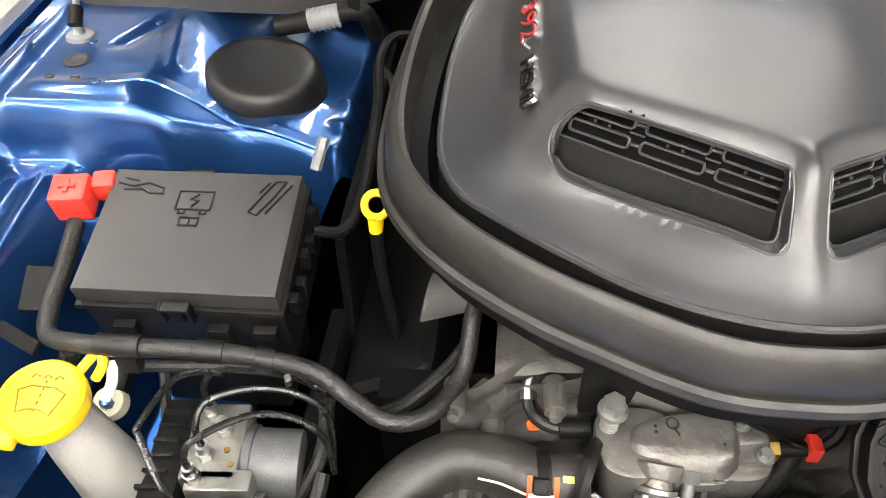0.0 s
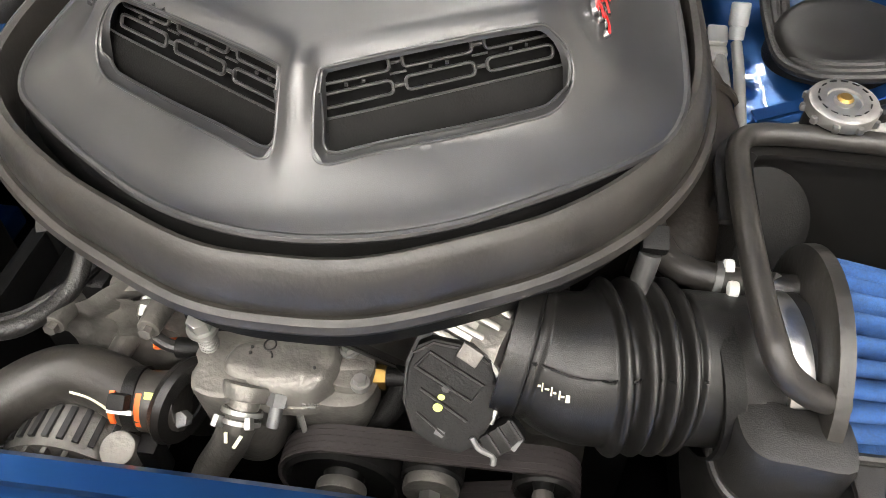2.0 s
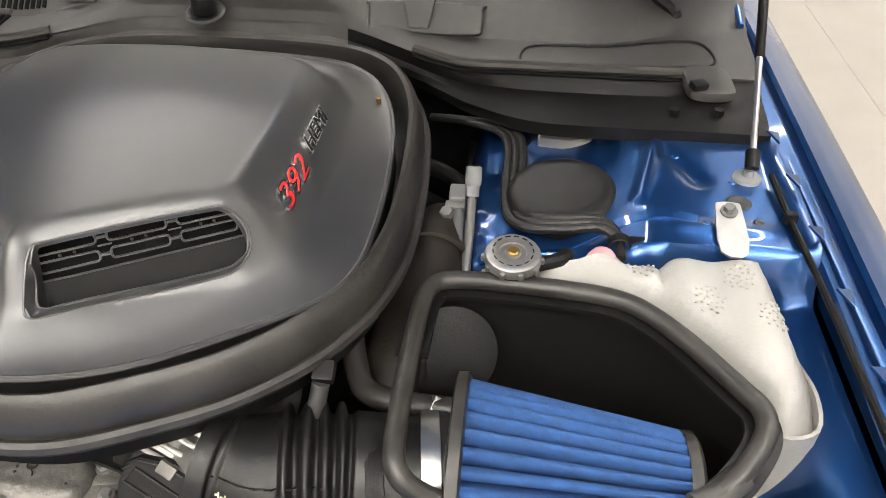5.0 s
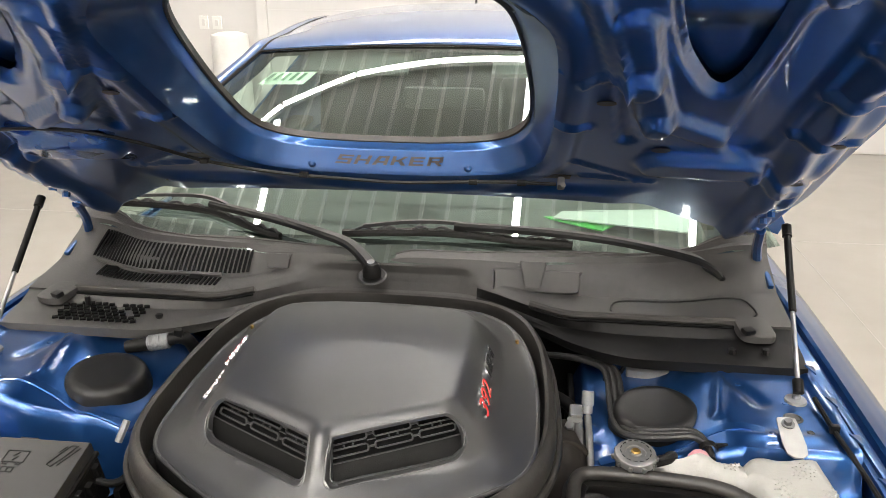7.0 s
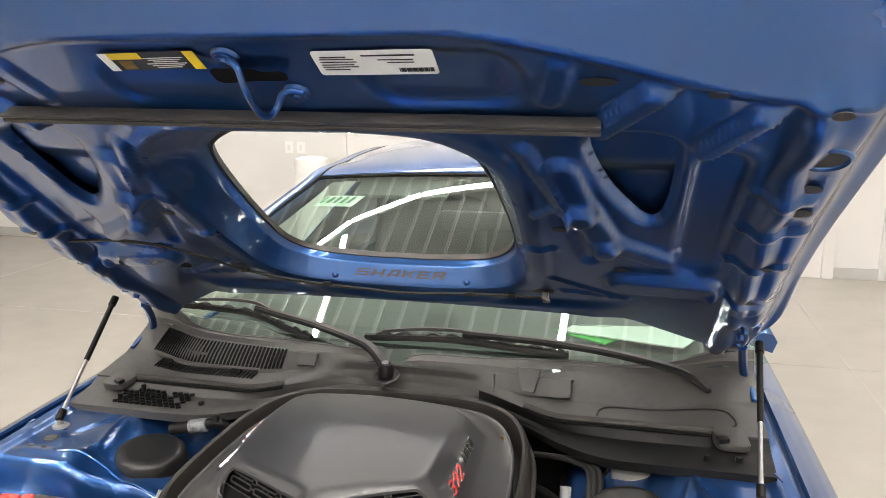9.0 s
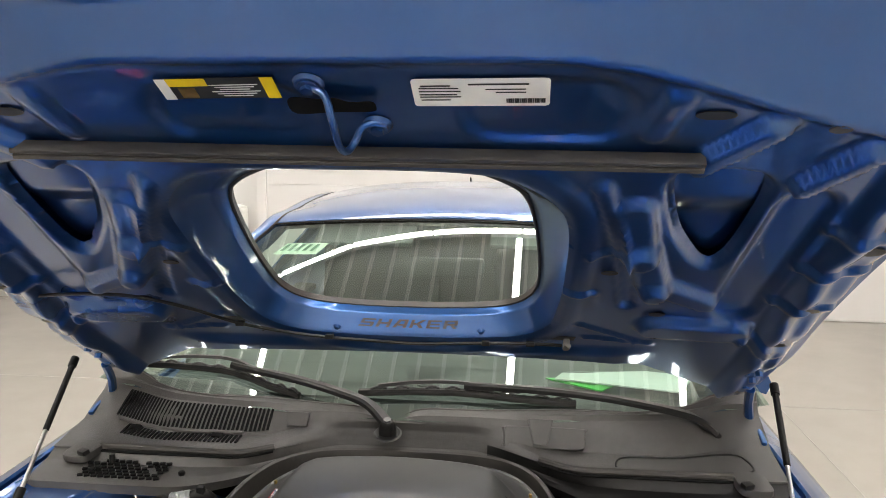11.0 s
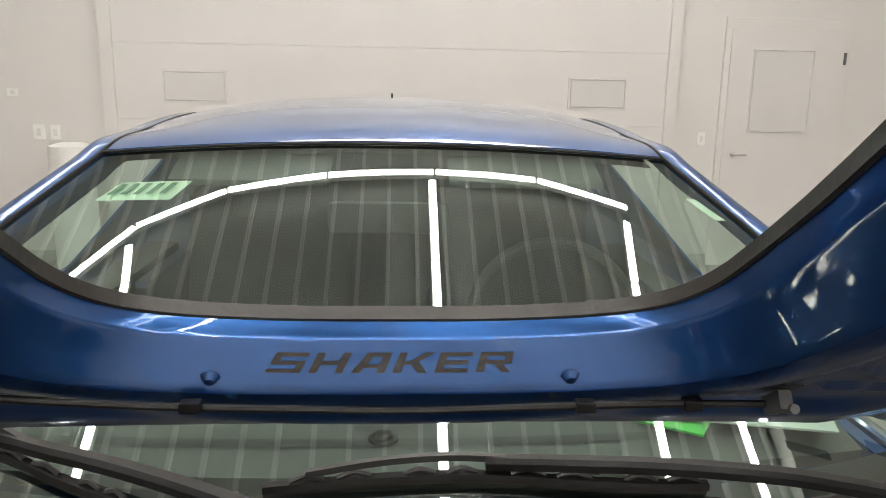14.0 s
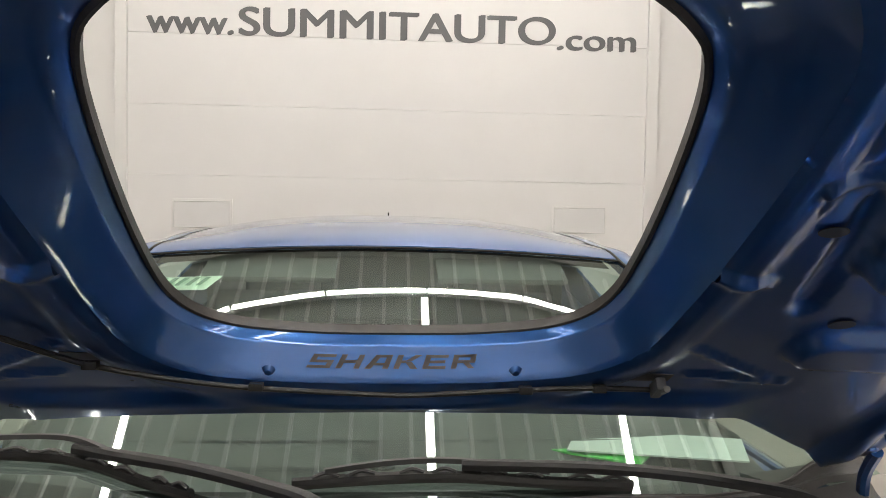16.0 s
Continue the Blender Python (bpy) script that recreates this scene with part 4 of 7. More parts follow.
# air inlet slats on the passenger's side
for k in range(40):
    u = -0.90 + k * 0.0128
    a, b = cowl(u, 0.775), cowl(u + 0.004, 0.885)
    n = Vector((0, -0.75, 0.65))
    part("slat_gap", sweep(B(), [a + n * 0.0015, (a + b) / 2 + n * 0.003, b + n * 0.0015], [(-0.0026, -0.006), (0.0026, -0.006), (0.0026, 0.0062), (-0.0026, 0.0062)], up=n), VOID, cw)
    if 4 < k < 34:
        a, b = cowl(u, 0.675), cowl(u + 0.003, 0.745)
        part("slat_gap", sweep(B(), [a + n * 0.0015, (a + b) / 2 + n * 0.003, b + n * 0.0015], [(-0.0024, -0.006), (0.0024, -0.006), (0.0024, 0.0062), (-0.0024, 0.0062)], up=n), VOID, cw)
for u in (-0.80, -0.54):
    part("slat_notch", bx(cowl(u, 0.735) + Vector((0, -0.004, 0.006)), (0.026, 0.012, 0.012), 0.002, eul(30)), VOID, cw)
part("slat_rail", tube(B(), [cowl(u, 0.76) + Vector((0, -0.004, 0.008)) for u in (-0.88, -0.78, -0.65, -0.55, -0.47)], 0.0045, 8, 5), PLAST_G, cw)
for k in range(12):
    for j in range(6):
        if (k + j) % 13 == 12 or (j == 5 and k < 2):
            continue
        p = cowl(-0.86 + k * 0.0195 + 0.009 * (j % 2), 0.20 + j * 0.036)
        part("mesh_gap", bx(p + Vector((0, 0, 0.0035)), (0.0105, 0.0062, 0.004), 0.0, eul(8, 0, 20)), VOID, cw)
part("mesh_stud", cyl(B(), cowl(-0.80, 0.36), cowl(-0.80, 0.36) + Vector((0, 0, 0.022)), 0.006, n=10, bevel=0.002), PLAST, cw)
for s in (1, -1):
    part("corner_pad", slab(B(), round_poly([(-0.028, -0.030), (0.024, -0.034), (0.034, -0.010), (0.030, 0.030), (-0.020, 0.034), (-0.032, 0.008)], 4), 0.016, 0.004, Matrix.Translation((s * 0.690, 0.985, 1.022)) @ pose(0, 0, 0, 8, s * 4, s * 12)), PLAST_G, cw)
    part("corner_clip", bx((s * 0.672, 0.955, 1.026), (0.022, 0.016, 0.010), 0.002, eul(10, 0, s * 25)), PLAST, cw)
    part("pivot_recess", lathe(B(), [(0.0, 0.0), (0.020, 0.0), (0.026, 0.004), (0.030, 0.002)], (s * 0.652 if s > 0 else -0.040, 1.142 if s > 0 else 1.028, 1.036 if s > 0 else 1.066), 24, eul(15)), INK, cw)
# filler block, service lid and notches
part("raised_block", slab(B(), round_poly([(-0.078, -0.022), (0.0, -0.023), (0.074, -0.022), (0.084, -0.012), (0.084, 0.014), (0.076, 0.021), (-0.074, 0.021), (-0.084, 0.012), (-0.084, -0.014)], 3), 0.03, 0.004, Matrix.Translation((0.285, 1.040, 1.070)) @ pose(0, 0, 0, 62, 0, 0)), PLAST_G, cw)
part("tab", slab(B(), [(-0.014, -0.024), (0.014, -0.024), (0.026, 0.028), (-0.026, 0.028)], 0.012, 0.002, Matrix.Translation((0.278, 1.034, 1.082)) @ pose(0, 0, 0, 66, 0, 0)), PLAST_G, cw)
part("tab", slab(B(), [(-0.022, -0.014), (0.022, -0.014), (0.026, 0.016), (-0.026, 0.016)], 0.01, 0.002, Matrix.Translation((-0.24, 1.048, 1.082)) @ pose(0, 0, 0, 66, 0, 0)), PLAST_G, cw)
lid_uv = round_poly([(0.58, 0.57), (0.72, 0.565), (0.88, 0.57), (0.92, 0.60), (0.92, 0.66), (0.88, 0.71), (0.72, 0.72), (0.60, 0.715), (0.565, 0.68), (0.56, 0.61)], 4)
part("service_lid", sweep(B(), [cowl(u, v) + Vector((0, -0.001, 0.006)) for u, v in lid_uv], circ(0.0020, 6), True), DARK, cw)
for x, y, z in ((0.64, 0.925, 1.0), (0.70, 0.93, 1.0), (-0.64, 0.93, 1.0), (-0.45, 0.935, 1.0)):
    part("screw", cyl(B(), (x, y, z - 0.006), (x, y, z + 0.004), 0.007, n=6, bevel=0.001), DARK, cw)

# wipers
def wsn(u, v, d):
    p = ws(u, v)
    return p + Vector((0, -0.32, 0.947)) * d


def wiper(pivot, arm, blade, sub):
    w = thing("wiper", "black windscreen wiper with its arm and blade", "wiper", group="windscreen wipers")
    pv = Vector(pivot)
    part("pivot_nut", cyl(B(), pv - Vector((0, 0, 0.004)), pv + Vector((0, -0.005, 0.014)), 0.009, n=6, bevel=0.002), GREY_M, w, "bright pivot nut")
    part("pivot_head", lathe(B(), [(0.0, 0.008), (0.013, 0.008), (0.017, 0.003), (0.018, -0.010), (0.018, -0.02)], pv, 20), DARK, w)
    pts = [pv + Vector((0, 0, 0.004))] + [wsn(*a) for a in arm]
    part("arm", sweep(B(), smooth_path(pts, 6), lambda t: [(-0.014 + 0.005 * t, -0.006), (0.014 - 0.005 * t, -0.006), (0.014 - 0.005 * t, 0.002), (0.009 - 0.004 * t, 0.007), (-0.009 + 0.004 * t, 0.007), (-0.014 + 0.005 * t, 0.002)]), PLAST, w)
    bl = [wsn(*a) for a in blade]
    b = part("blade", sweep(B(), smooth_path(bl, 6), [(-0.0065, 0.0), (0.0065, 0.0), (0.005, 0.007), (-0.003, 0.009)]), PLAST, w)
    for j in range(len(bl) - 1):
        p, q = bl[j], bl[j + 1]
        for w_ in (0.22, 0.62):
            c = p.lerp(q, w_)
            e = p.lerp(q, w_ + 0.30)
            part("claw", tube(B(), [c + Vector((0, 0, 0.008)), c.lerp(e, 0.5) + Vector((0, 0, 0.014)), e + Vector((0, 0, 0.009))], 0.0028, 6, 4), GREY_P, b)
    part("rubber", sweep(B(), smooth_path([p - Vector((0, -0.003, 0.009)) for p in bl], 6), [(-0.003, 0.001), (0.003, 0.001), (0.003, 0.01), (-0.003, 0.01)]), RUBBER, b)
    part("bridge", sweep(B(), smooth_path([wsn(*a) for a in sub], 6), [(-0.004, -0.003), (0.004, -0.003), (0.004, 0.004), (-0.004, 0.004)]), GREY_P, b)


wiper((-0.040, 1.026, 1.088), [(-0.11, 0.018, 0.026), (-0.19, 0.042, 0.029), (-0.33, 0.072, 0.030), (-0.47, 0.094, 0.026), (-0.57, 0.110, 0.022)],
      [(-0.90, 0.075, 0.007), (-0.75, 0.095, 0.007), (-0.573, 0.10, 0.007), (-0.42, 0.066, 0.007), (-0.32, 0.045, 0.007)], [(-0.85, 0.088, 0.024), (-0.70, 0.112, 0.030), (-0.57, 0.118, 0.030), (-0.45, 0.085, 0.022)])
wiper((0.652, 1.142, 1.05), [(0.74, -0.042, 0.03), (0.598, 0.020, 0.028), (0.48, 0.048, 0.030), (0.376, 0.068, 0.028), (0.25, 0.085, 0.024), (0.143, 0.094, 0.022)],
      [(-0.156, 0.072, 0.007), (0.0, 0.085, 0.007), (0.143, 0.085, 0.007), (0.30, 0.066, 0.007), (0.45, 0.048, 0.007)], [(-0.10, 0.082, 0.022), (0.02, 0.096, 0.026), (0.143, 0.096, 0.026), (0.30, 0.074, 0.020)])

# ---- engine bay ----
# floor and firewall coloured near-black to hold the bay's shade
solo("bay_floor", bx((0, 0.55, 0.42), (1.6, 1.3, 0.04)), VOID, "engine bay floor coloured near-black for deep shade", "bay floor", kind="structure")
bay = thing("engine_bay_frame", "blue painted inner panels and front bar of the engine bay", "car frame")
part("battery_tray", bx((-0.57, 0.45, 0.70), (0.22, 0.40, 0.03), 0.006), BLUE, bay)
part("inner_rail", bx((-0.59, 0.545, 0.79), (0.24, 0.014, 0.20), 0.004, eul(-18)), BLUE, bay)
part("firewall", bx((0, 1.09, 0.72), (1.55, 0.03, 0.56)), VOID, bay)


def slam(u, v):
    x = 0.80 * u
    pr = [(0.262, 0.845), (0.262, 0.858), (0.256, 0.864), (0.235, 0.866), (0.228, 0.872), (0.20, 0.875), (0.12, 0.872), (0.04, 0.862), (-0.03, 0.845), (-0.08, 0.80)]
    k = v * 9
    i = min(int(k), 8)
    t = k - i
    return Vector((x, pr[i][0] + (pr[i + 1][0] - pr[i][0]) * t - 0.02 * u * u, pr[i][1] + (pr[i + 1][1] - pr[i][1]) * t + 0.01 * u * u))


part("front_bar", sheet(slam, 30, 36, 0.012), BLUE, bay)
part("bar_cover", bx((-0.58, 0.135, 0.8745), (0.41, 0.185, 0.010), 0.003), PLAST_G, bay, "dark plastic cover on the front bar")
part("bar_seam", bx((-0.348, 0.13, 0.8745), (0.003, 0.21, 0.0035), 0.001), BLUE, bay)
# plain dark panel added to close the bay below the bar
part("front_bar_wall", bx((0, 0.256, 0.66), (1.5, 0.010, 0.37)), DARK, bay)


def apron_z(s, x, y):
    ax = abs(x)
    top = 0.972 - 0.050 * sm01((0.61 - ax) / 0.12) - 0.018 * sm01((0.47 - ax) / 0.08)
    low = 0.80 - 0.12 * sm01((0.60 + (0.09 if s > 0 else 0.0) - ax) / 0.05) * sm01((0.60 - y) / 0.06) + 0.11 * sm01((ax - (0.67 if s > 0 else 0.60)) / 0.08)
    # the ridge in front of the strut mount, a rolled bend outboard and a sloping wall inboard
    ridge = 0.668 + 0.045 * sm01((0.58 - ax) / 0.10) - 0.012 * sm01((0.46 - ax) / 0.08)
    w = 0.034 + 0.030 * sm01((0.60 - ax) / 0.08)
    zz = low + (top - low) * sm01((y - (ridge - w)) / w)
    # raised field on the outer plate, dents beside the cap, bumps on the tower
    zz += 0.004 * sm01(1 - abs(y - 0.70) / 0.020) * sm01((ax - 0.60) / 0.02) * sm01((0.74 - ax) / 0.02)
    zz -= 0.005 * sm01(1 - seg_d(ax, y, (0.60, 0.93), (0.66, 0.80)) / 0.020)
    zz += 0.007 * sm01(1 - seg_d(ax, y, (0.585, 0.76), (0.63, 0.95)) / 0.013)
    zz -= 0.008 * sm01(1 - seg_d(ax, y, (0.41, 0.60), (0.60, 0.58)) / 0.03)
    zz += 0.012 * sm01(1 - seg_d(ax, y, (0.66, 0.30), (0.69, 0.60)) / 0.02) + 0.008 * sm01(1 - seg_d(ax, y, (0.72, 0.32), (0.735, 0.60)) / 0.012)
    for by in (0.69, 0.74, 0.79):
        zz += 0.009 * sm01(1 - math.hypot(ax - 0.388, y - by) / 0.015)
    zz += 0.008 * sm01((ax - 0.745) / 0.02)
    e = sm01((0.395 - ax) / 0.035)
    return zz - 0.05 * e * e


def apron(s):
    def z(x, y):
        return apron_z(s, x, y)
    ol = [(s * 0.43, 0.28), (s * 0.771, 0.28), (s * 0.771, 1.03), (s * 0.358, 1.03), (s * 0.358, 0.70), (s * 0.43, 0.64)]
    if s < 0:
        ol = [(-0.61, 0.28), (-0.771, 0.28), (-0.771, 1.03), (-0.358, 1.03), (-0.358, 0.70), (-0.43, 0.64), (-0.58, 0.59)]
    return field(ol, [], 0.0068, z, lambda x, y, h: Vector((x, y, h)))


for s in (-1, 1):
    part("apron", apron(s), BLUE, bay, smooth=70)
    # tower and rail walls: bay shade put into the colour instead of blue
    part("shaded_tower_wall", bx((s * 0.362, 0.80, 0.745), (0.012, 0.46, 0.26), 0.004), VOID, bay)
    part("shaded_rail_wall", bx((s * 0.375, 0.42, 0.66), (0.02, 0.32, 0.20), 0.006), VOID, bay)
    part("apron_gutter", bx((s * 0.785, 0.5, 0.945), (0.012, 1.35, 0.06), 0.003), BLUE, bay)
    for k in range(9):
        bm = slab(B(), [(-0.014, 0), (0.014, 0), (0.004, 0.018)], 0.003, 0.0005, Matrix.Translation((s * 0.772, 0.15 + 0.105 * k, 0.992)) @ pose(0, 0, 0, 20, 0, s * 80))
        part("weld_tab", bm, BLUE, bay)
    lip_line = [(s * x, y, apron_z(s, x, y + 0.012) + 0.002) for x, y in ((0.645, 0.712), (0.60, 0.722), (0.545, 0.722), (0.505, 0.714), (0.468, 0.706), (0.428, 0.700), (0.395, 0.693))]
    part("sheet_lip", sweep(B(), smooth_path(lip_line, 6), [(-0.008, -0.003), (0.007, -0.0035), (0.0085, 0.0), (0.007, 0.002), (-0.008, 0.0005)]), BLUE, bay)
    for x, y, r in ((0.70, 0.755, 0.012), (0.715, 0.715, 0.0045), (0.685, 0.715, 0.0045), (0.62, 0.44, 0.008)):
        part("bolt_hole", lathe(B(), [(0.0, 0.0004), (r * 0.8, 0.0006), (r, 0.0016), (r * 1.3, 0.0002)], (s * x, y, apron_z(s, x, y) + 0.0006), 16), INK, bay)
    for x, y in ((0.655, 0.705), (0.70, 0.80), (0.64, 0.86), (0.70, 0.62), (0.67, 0.635)):
        part("weld_dimple", lathe(B(), [(0.0, 0.0016), (0.004, 0.0012), (0.006, -0.0008)], (s * x, y, apron_z(s, x, y)), 12), BLUE, bay)
    c = thing("strut_cap", "domed black plastic cap over the strut mount", "strut cap", group="strut caps")
    part("base_ring", lathe(B(), [(0.085, -0.034), (0.093, -0.034), (0.0935, -0.026), (0.088, -0.021)], (s * 0.496, 0.80, 0.912), 48, eul(3, -s * 4)), DARK, c)
    part("dome", lathe(B(), [(0.0, 0.040), (0.030, 0.0403), (0.048, 0.041), (0.060, 0.0405), (0.067, 0.037), (0.072, 0.030), (0.0755, 0.018), (0.079, 0.002), (0.083, -0.014), (0.087, -0.024), (0.090, -0.027), (0.090, -0.034)], (s * 0.496, 0.80, 0.912), 48, eul(3, -s * 4)), PLAST, c)

# ---- scoop cover ----
def mirror_pts(pts):
    return [(SC + x, y) for x, y in pts] + [(SC - x, y) for x, y in pts[::-1] if x > 1e-6]


lip = round_poly(mirror_pts([(0, 0.342), (0.05, 0.350), (0.10, 0.370), (0.16, 0.407), (0.215, 0.447), (0.25, 0.48), (0.268, 0.53), (0.272, 0.61), (0.269, 0.70), (0.259, 0.78), (0.237, 0.855), (0.20, 0.912), (0.14, 0.945), (0, 0.958)]), 4)
plateau = mirror_pts([(0, 0.432), (0.15, 0.500), (0.168, 0.520), (0.176, 0.62), (0.176, 0.70), (0.170, 0.77), (0.152, 0.795), (0.12, 0.803), (0, 0.808)])
opn = [(0.0125, 0.400), (0.0145, 0.391), (0.022, 0.389), (0.036, 0.395), (0.10, 0.430), (0.152, 0.459), (0.166, 0.468), (0.174, 0.478), (0.178, 0.490), (0.173, 0.4995), (0.158, 0.5005), (0.142, 0.4940), (0.080, 0.4645), (0.022, 0.436), (0.0125, 0.426)]


def scoop_z(x, y):
    dl, _ = edge_dist((x, y), lip)
    dp, _ = edge_dist((x, y), plateau)
    u = abs(x - SC)
    deck = 1.029 + 0.036 * sm01((dl + 0.004) / 0.085) + 0.012 * sm01((y - 0.55) / 0.35)
    top = 1.113 + 0.016 * math.sin(min(1, max(0, (y - 0.43) / 0.42)) * math.pi) - 0.28 * u * u
    w = 0.060
    k = sm01(1 + (dp - 0.014) / w)
    z = deck + (top - deck) * k
    # centre spine below the peak
    z += 0.009 * sm01(1 - u / 0.017) * sm01((0.45 - y) / 0.03) * sm01((y - 0.345) / 0.10)
    z += 0.009 * max(0, 1 - math.hypot(u, 0.0025) / 0.12) * sm01((0.45 - y) / 0.06) * sm01((y - 0.285) / 0.07)
    return z


openings = [[(SC + s * x, y) for x, y in round_poly(opn, 3)] for s in (1, -1)]
sh = thing("scoop_cover", "matte black engine scoop cover with two grilles", "engine cover")
part("shell", field(lip, openings, 0.0045, scoop_z, lambda x, y, h: Vector((x, y, h))), SATIN, sh, smooth=60)
part("lip_bead", sweep(B(), [Vector((x, y, scoop_z(x, y) - 0.0018)) for x, y in lip], circ(0.0034, 8), True), SATIN, sh)
part("lip_skirt", sweep(B(), [Vector((x, y, scoop_z(x, y) - 0.012)) for x, y in lip], [(-0.002, -0.03), (0.002, -0.03), (0.002, 0.0105), (-0.002, 0.0105)], True), DARK, sh)
for s, o in zip((1, -1), openings):
    n = len(o)
    # throat: a rounded lip, a bevel down to a ledge, then a deeper floor running back to the grille
    bm = B()
    rings = []
    cx, cy = SC + s * 0.094, 0.447
    for sc_, dz, dy in ((1.0, 0.0, 0.0), (0.993, -0.0016, 0.0010), (0.988, -0.0028, 0.0035), (0.982, -0.0032, 0.0070), (0.978, -0.0030, 0.0105), (0.975, -0.0026, 0.0122), (0.974, -0.0060, 0.0135), (0.965, -0.0340, 0.0150)):
        ring = []
        for x, y in o:
            u = abs(x - SC)
            front = sm01((0.418 + (u - 0.0135) * 0.436 - y) / 0.014)
            end = max(sm01((u - 0.160) / 0.012) * sm01((0.503 - y) / 0.010), sm01((0.020 - u) / 0.006) * sm01((0.432 - y) / 0.012))
            ring.append(bm.verts.new((cx + (x - cx) * sc_ - s * 4.0 * (1 - sc_) * 0.012 * (1 if u > 0.1 else -1) * end, cy + (y - cy) * sc_ + dy * front, scoop_z(x, y) + dz * (0.12 + 0.88 * max(front, end)))))
        rings.append(ring)
    for A, C in zip(rings, rings[1:]):
        for i in range(n):
            bm.faces.new((A[i], A[(i + 1) % n], C[(i + 1) % n], C[i]))
    ledge = [v.co.copy() for v, (x, y) in zip(rings[5], o) if y < 0.424 + (abs(x - SC) - 0.0135) * 0.436]
    part("throat_wall", bm, SATIN, sh, smooth=60)
    part("opening_rim", sweep(B(), [Vector((x, y, scoop_z(x, y) - 0.0003)) for x, y in o], circ(0.0013, 8), True), SATIN, sh)
    k = max(range(len(ledge)), key=lambda q: (ledge[q] - ledge[q - 1]).length)
    ledge = ledge[k:] + ledge[:k]
    part("throat_ledge", sweep(B(), [p + Vector((0, 0.0004, 0.0008)) for p in ledge], circ(0.0012, 8)), SATIN, sh)
    a, b = Vector((SC + s * 0.010, 0.421, 1.066)), Vector((SC + s * 0.168, 0.503, 1.070))
    ex = (b - a).normalized()
    ez = Vector((0, 0.50, 0.87))
    ez = (ez - ex * ez.dot(ex)).normalized()
    ny = ex.cross(ez) * s
    ny = ny if ny.y < 0 else -ny
    def gp(p, q, d=0.0):
        return a + ex * p + ez * q + ny * d
    L = (b - a).length
    # backing sheet: the depth's shade is put into its near-black colour
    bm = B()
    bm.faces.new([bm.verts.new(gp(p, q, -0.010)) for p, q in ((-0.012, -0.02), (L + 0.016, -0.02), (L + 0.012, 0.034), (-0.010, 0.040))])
    gr = part("grille", bm, VOID, sh, "grille with rounded rings over a near-black shade sheet")
    # floor darker than the satin shell, recess shade painted in
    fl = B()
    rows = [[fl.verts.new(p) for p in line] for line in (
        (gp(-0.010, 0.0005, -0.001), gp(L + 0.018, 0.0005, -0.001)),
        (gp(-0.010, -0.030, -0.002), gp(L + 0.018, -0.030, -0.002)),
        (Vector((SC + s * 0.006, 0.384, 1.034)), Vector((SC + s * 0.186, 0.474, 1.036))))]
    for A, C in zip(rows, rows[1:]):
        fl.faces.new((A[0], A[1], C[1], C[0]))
    part("shaded_throat_floor", fl, DARK, sh)
    w, h, rr = 0.0500, 0.0092, 0.0034
    for r in range(3):
        for c in range(3):
            if r == 2 and c == 2:
                continue
            p0, q0 = 0.0052 + c * 0.0595, 0.0078 + r * 0.0157
            ring = []
            for qx, qy, a0 in ((w - rr, h - rr, 0), (rr, h - rr, 90), (rr, rr, 180), (w - rr, rr, 270)):
                for k in range(5):
                    an = radians(a0 + 22.5 * k)
                    ring.append(gp(p0 + qx + rr * math.cos(an), q0 + qy + rr * math.sin(an), 0.0))
            part("grille_ring", sweep(B(), ring, [(-0.0010, -0.0016), (0.0010, -0.0016), (0.0010, 0.0006), (0.0005, 0.0010), (-0.0005, 0.0010), (-0.0010, 0.0006)], True, up=ny), GREY_P, gr)
            for k in (-1, 1):
                part("ring_nib", bx(gp(p0 + w / 2 + k * 0.006, q0 + h + 0.0032, -0.001), (0.0022, 0.0016, 0.0022)), GREY_P, gr) if r < 1 else None
            if c:
                part("grille_link", tube(B(), [gp(p0 - 0.0085, q0 + h / 2, -0.002), gp(p0, q0 + h / 2, -0.002)], 0.0016, 6, 0), GREY_P, gr)
                if r + c < 3:
                    part("grille_dash", tube(B(), [gp(p0 - 0.0095, q0 + h + 0.0036, -0.002), gp(p0 + 0.002, q0 + h + 0.0036, -0.002)], 0.0009, 6, 0), GREY_P, gr)
    part("grille_edge", tube(B(), [gp(-0.002, 0.012, 0.001), gp(-0.001, 0.004, 0.001), gp(0.004, 0.0012, 0.001), gp(L * 0.5, 0.0008, 0.001), gp(L - 0.002, 0.0012, 0.001), gp(L + 0.008, 0.004, 0.001), gp(L + 0.012, 0.012, 0.001)], 0.0010, 6, 4), GREY_P, gr)
# lettering on both flanks, read from the side: bright edge with dark and red fields
for s in (1, -1):
    for ch, y0, m, w, sz in (("392", 0.573 if s > 0 else 0.662, REDM, 0.082, 0.032), ("HEMI", 0.664 if s > 0 else 0.567, DARK, 0.080, 0.024)):
        x = SC + s * 0.196
        z = scoop_z(x, y0)
        sl = math.degrees(math.atan2(scoop_z(x + 0.008, y0) - scoop_z(x - 0.008, y0), 0.016))
        M = Matrix.Translation((x, y0, z + 0.0025)) @ pose(0, 0, 0, 0, -sl, 0) @ pose(0, 0, 0, 0, 0, 90 if s == 1 else -90)
        write(ch, sz, M, CHROME, "badge_edge", sh, 0.002, w, "bright lettering", 0.3, 0.0010)
        write(ch, sz * 0.96, M @ pose(0, 0, 0.0012), m, "badge_field", sh, 0.0016, w * 0.93, "", 0.3, -0.0004)
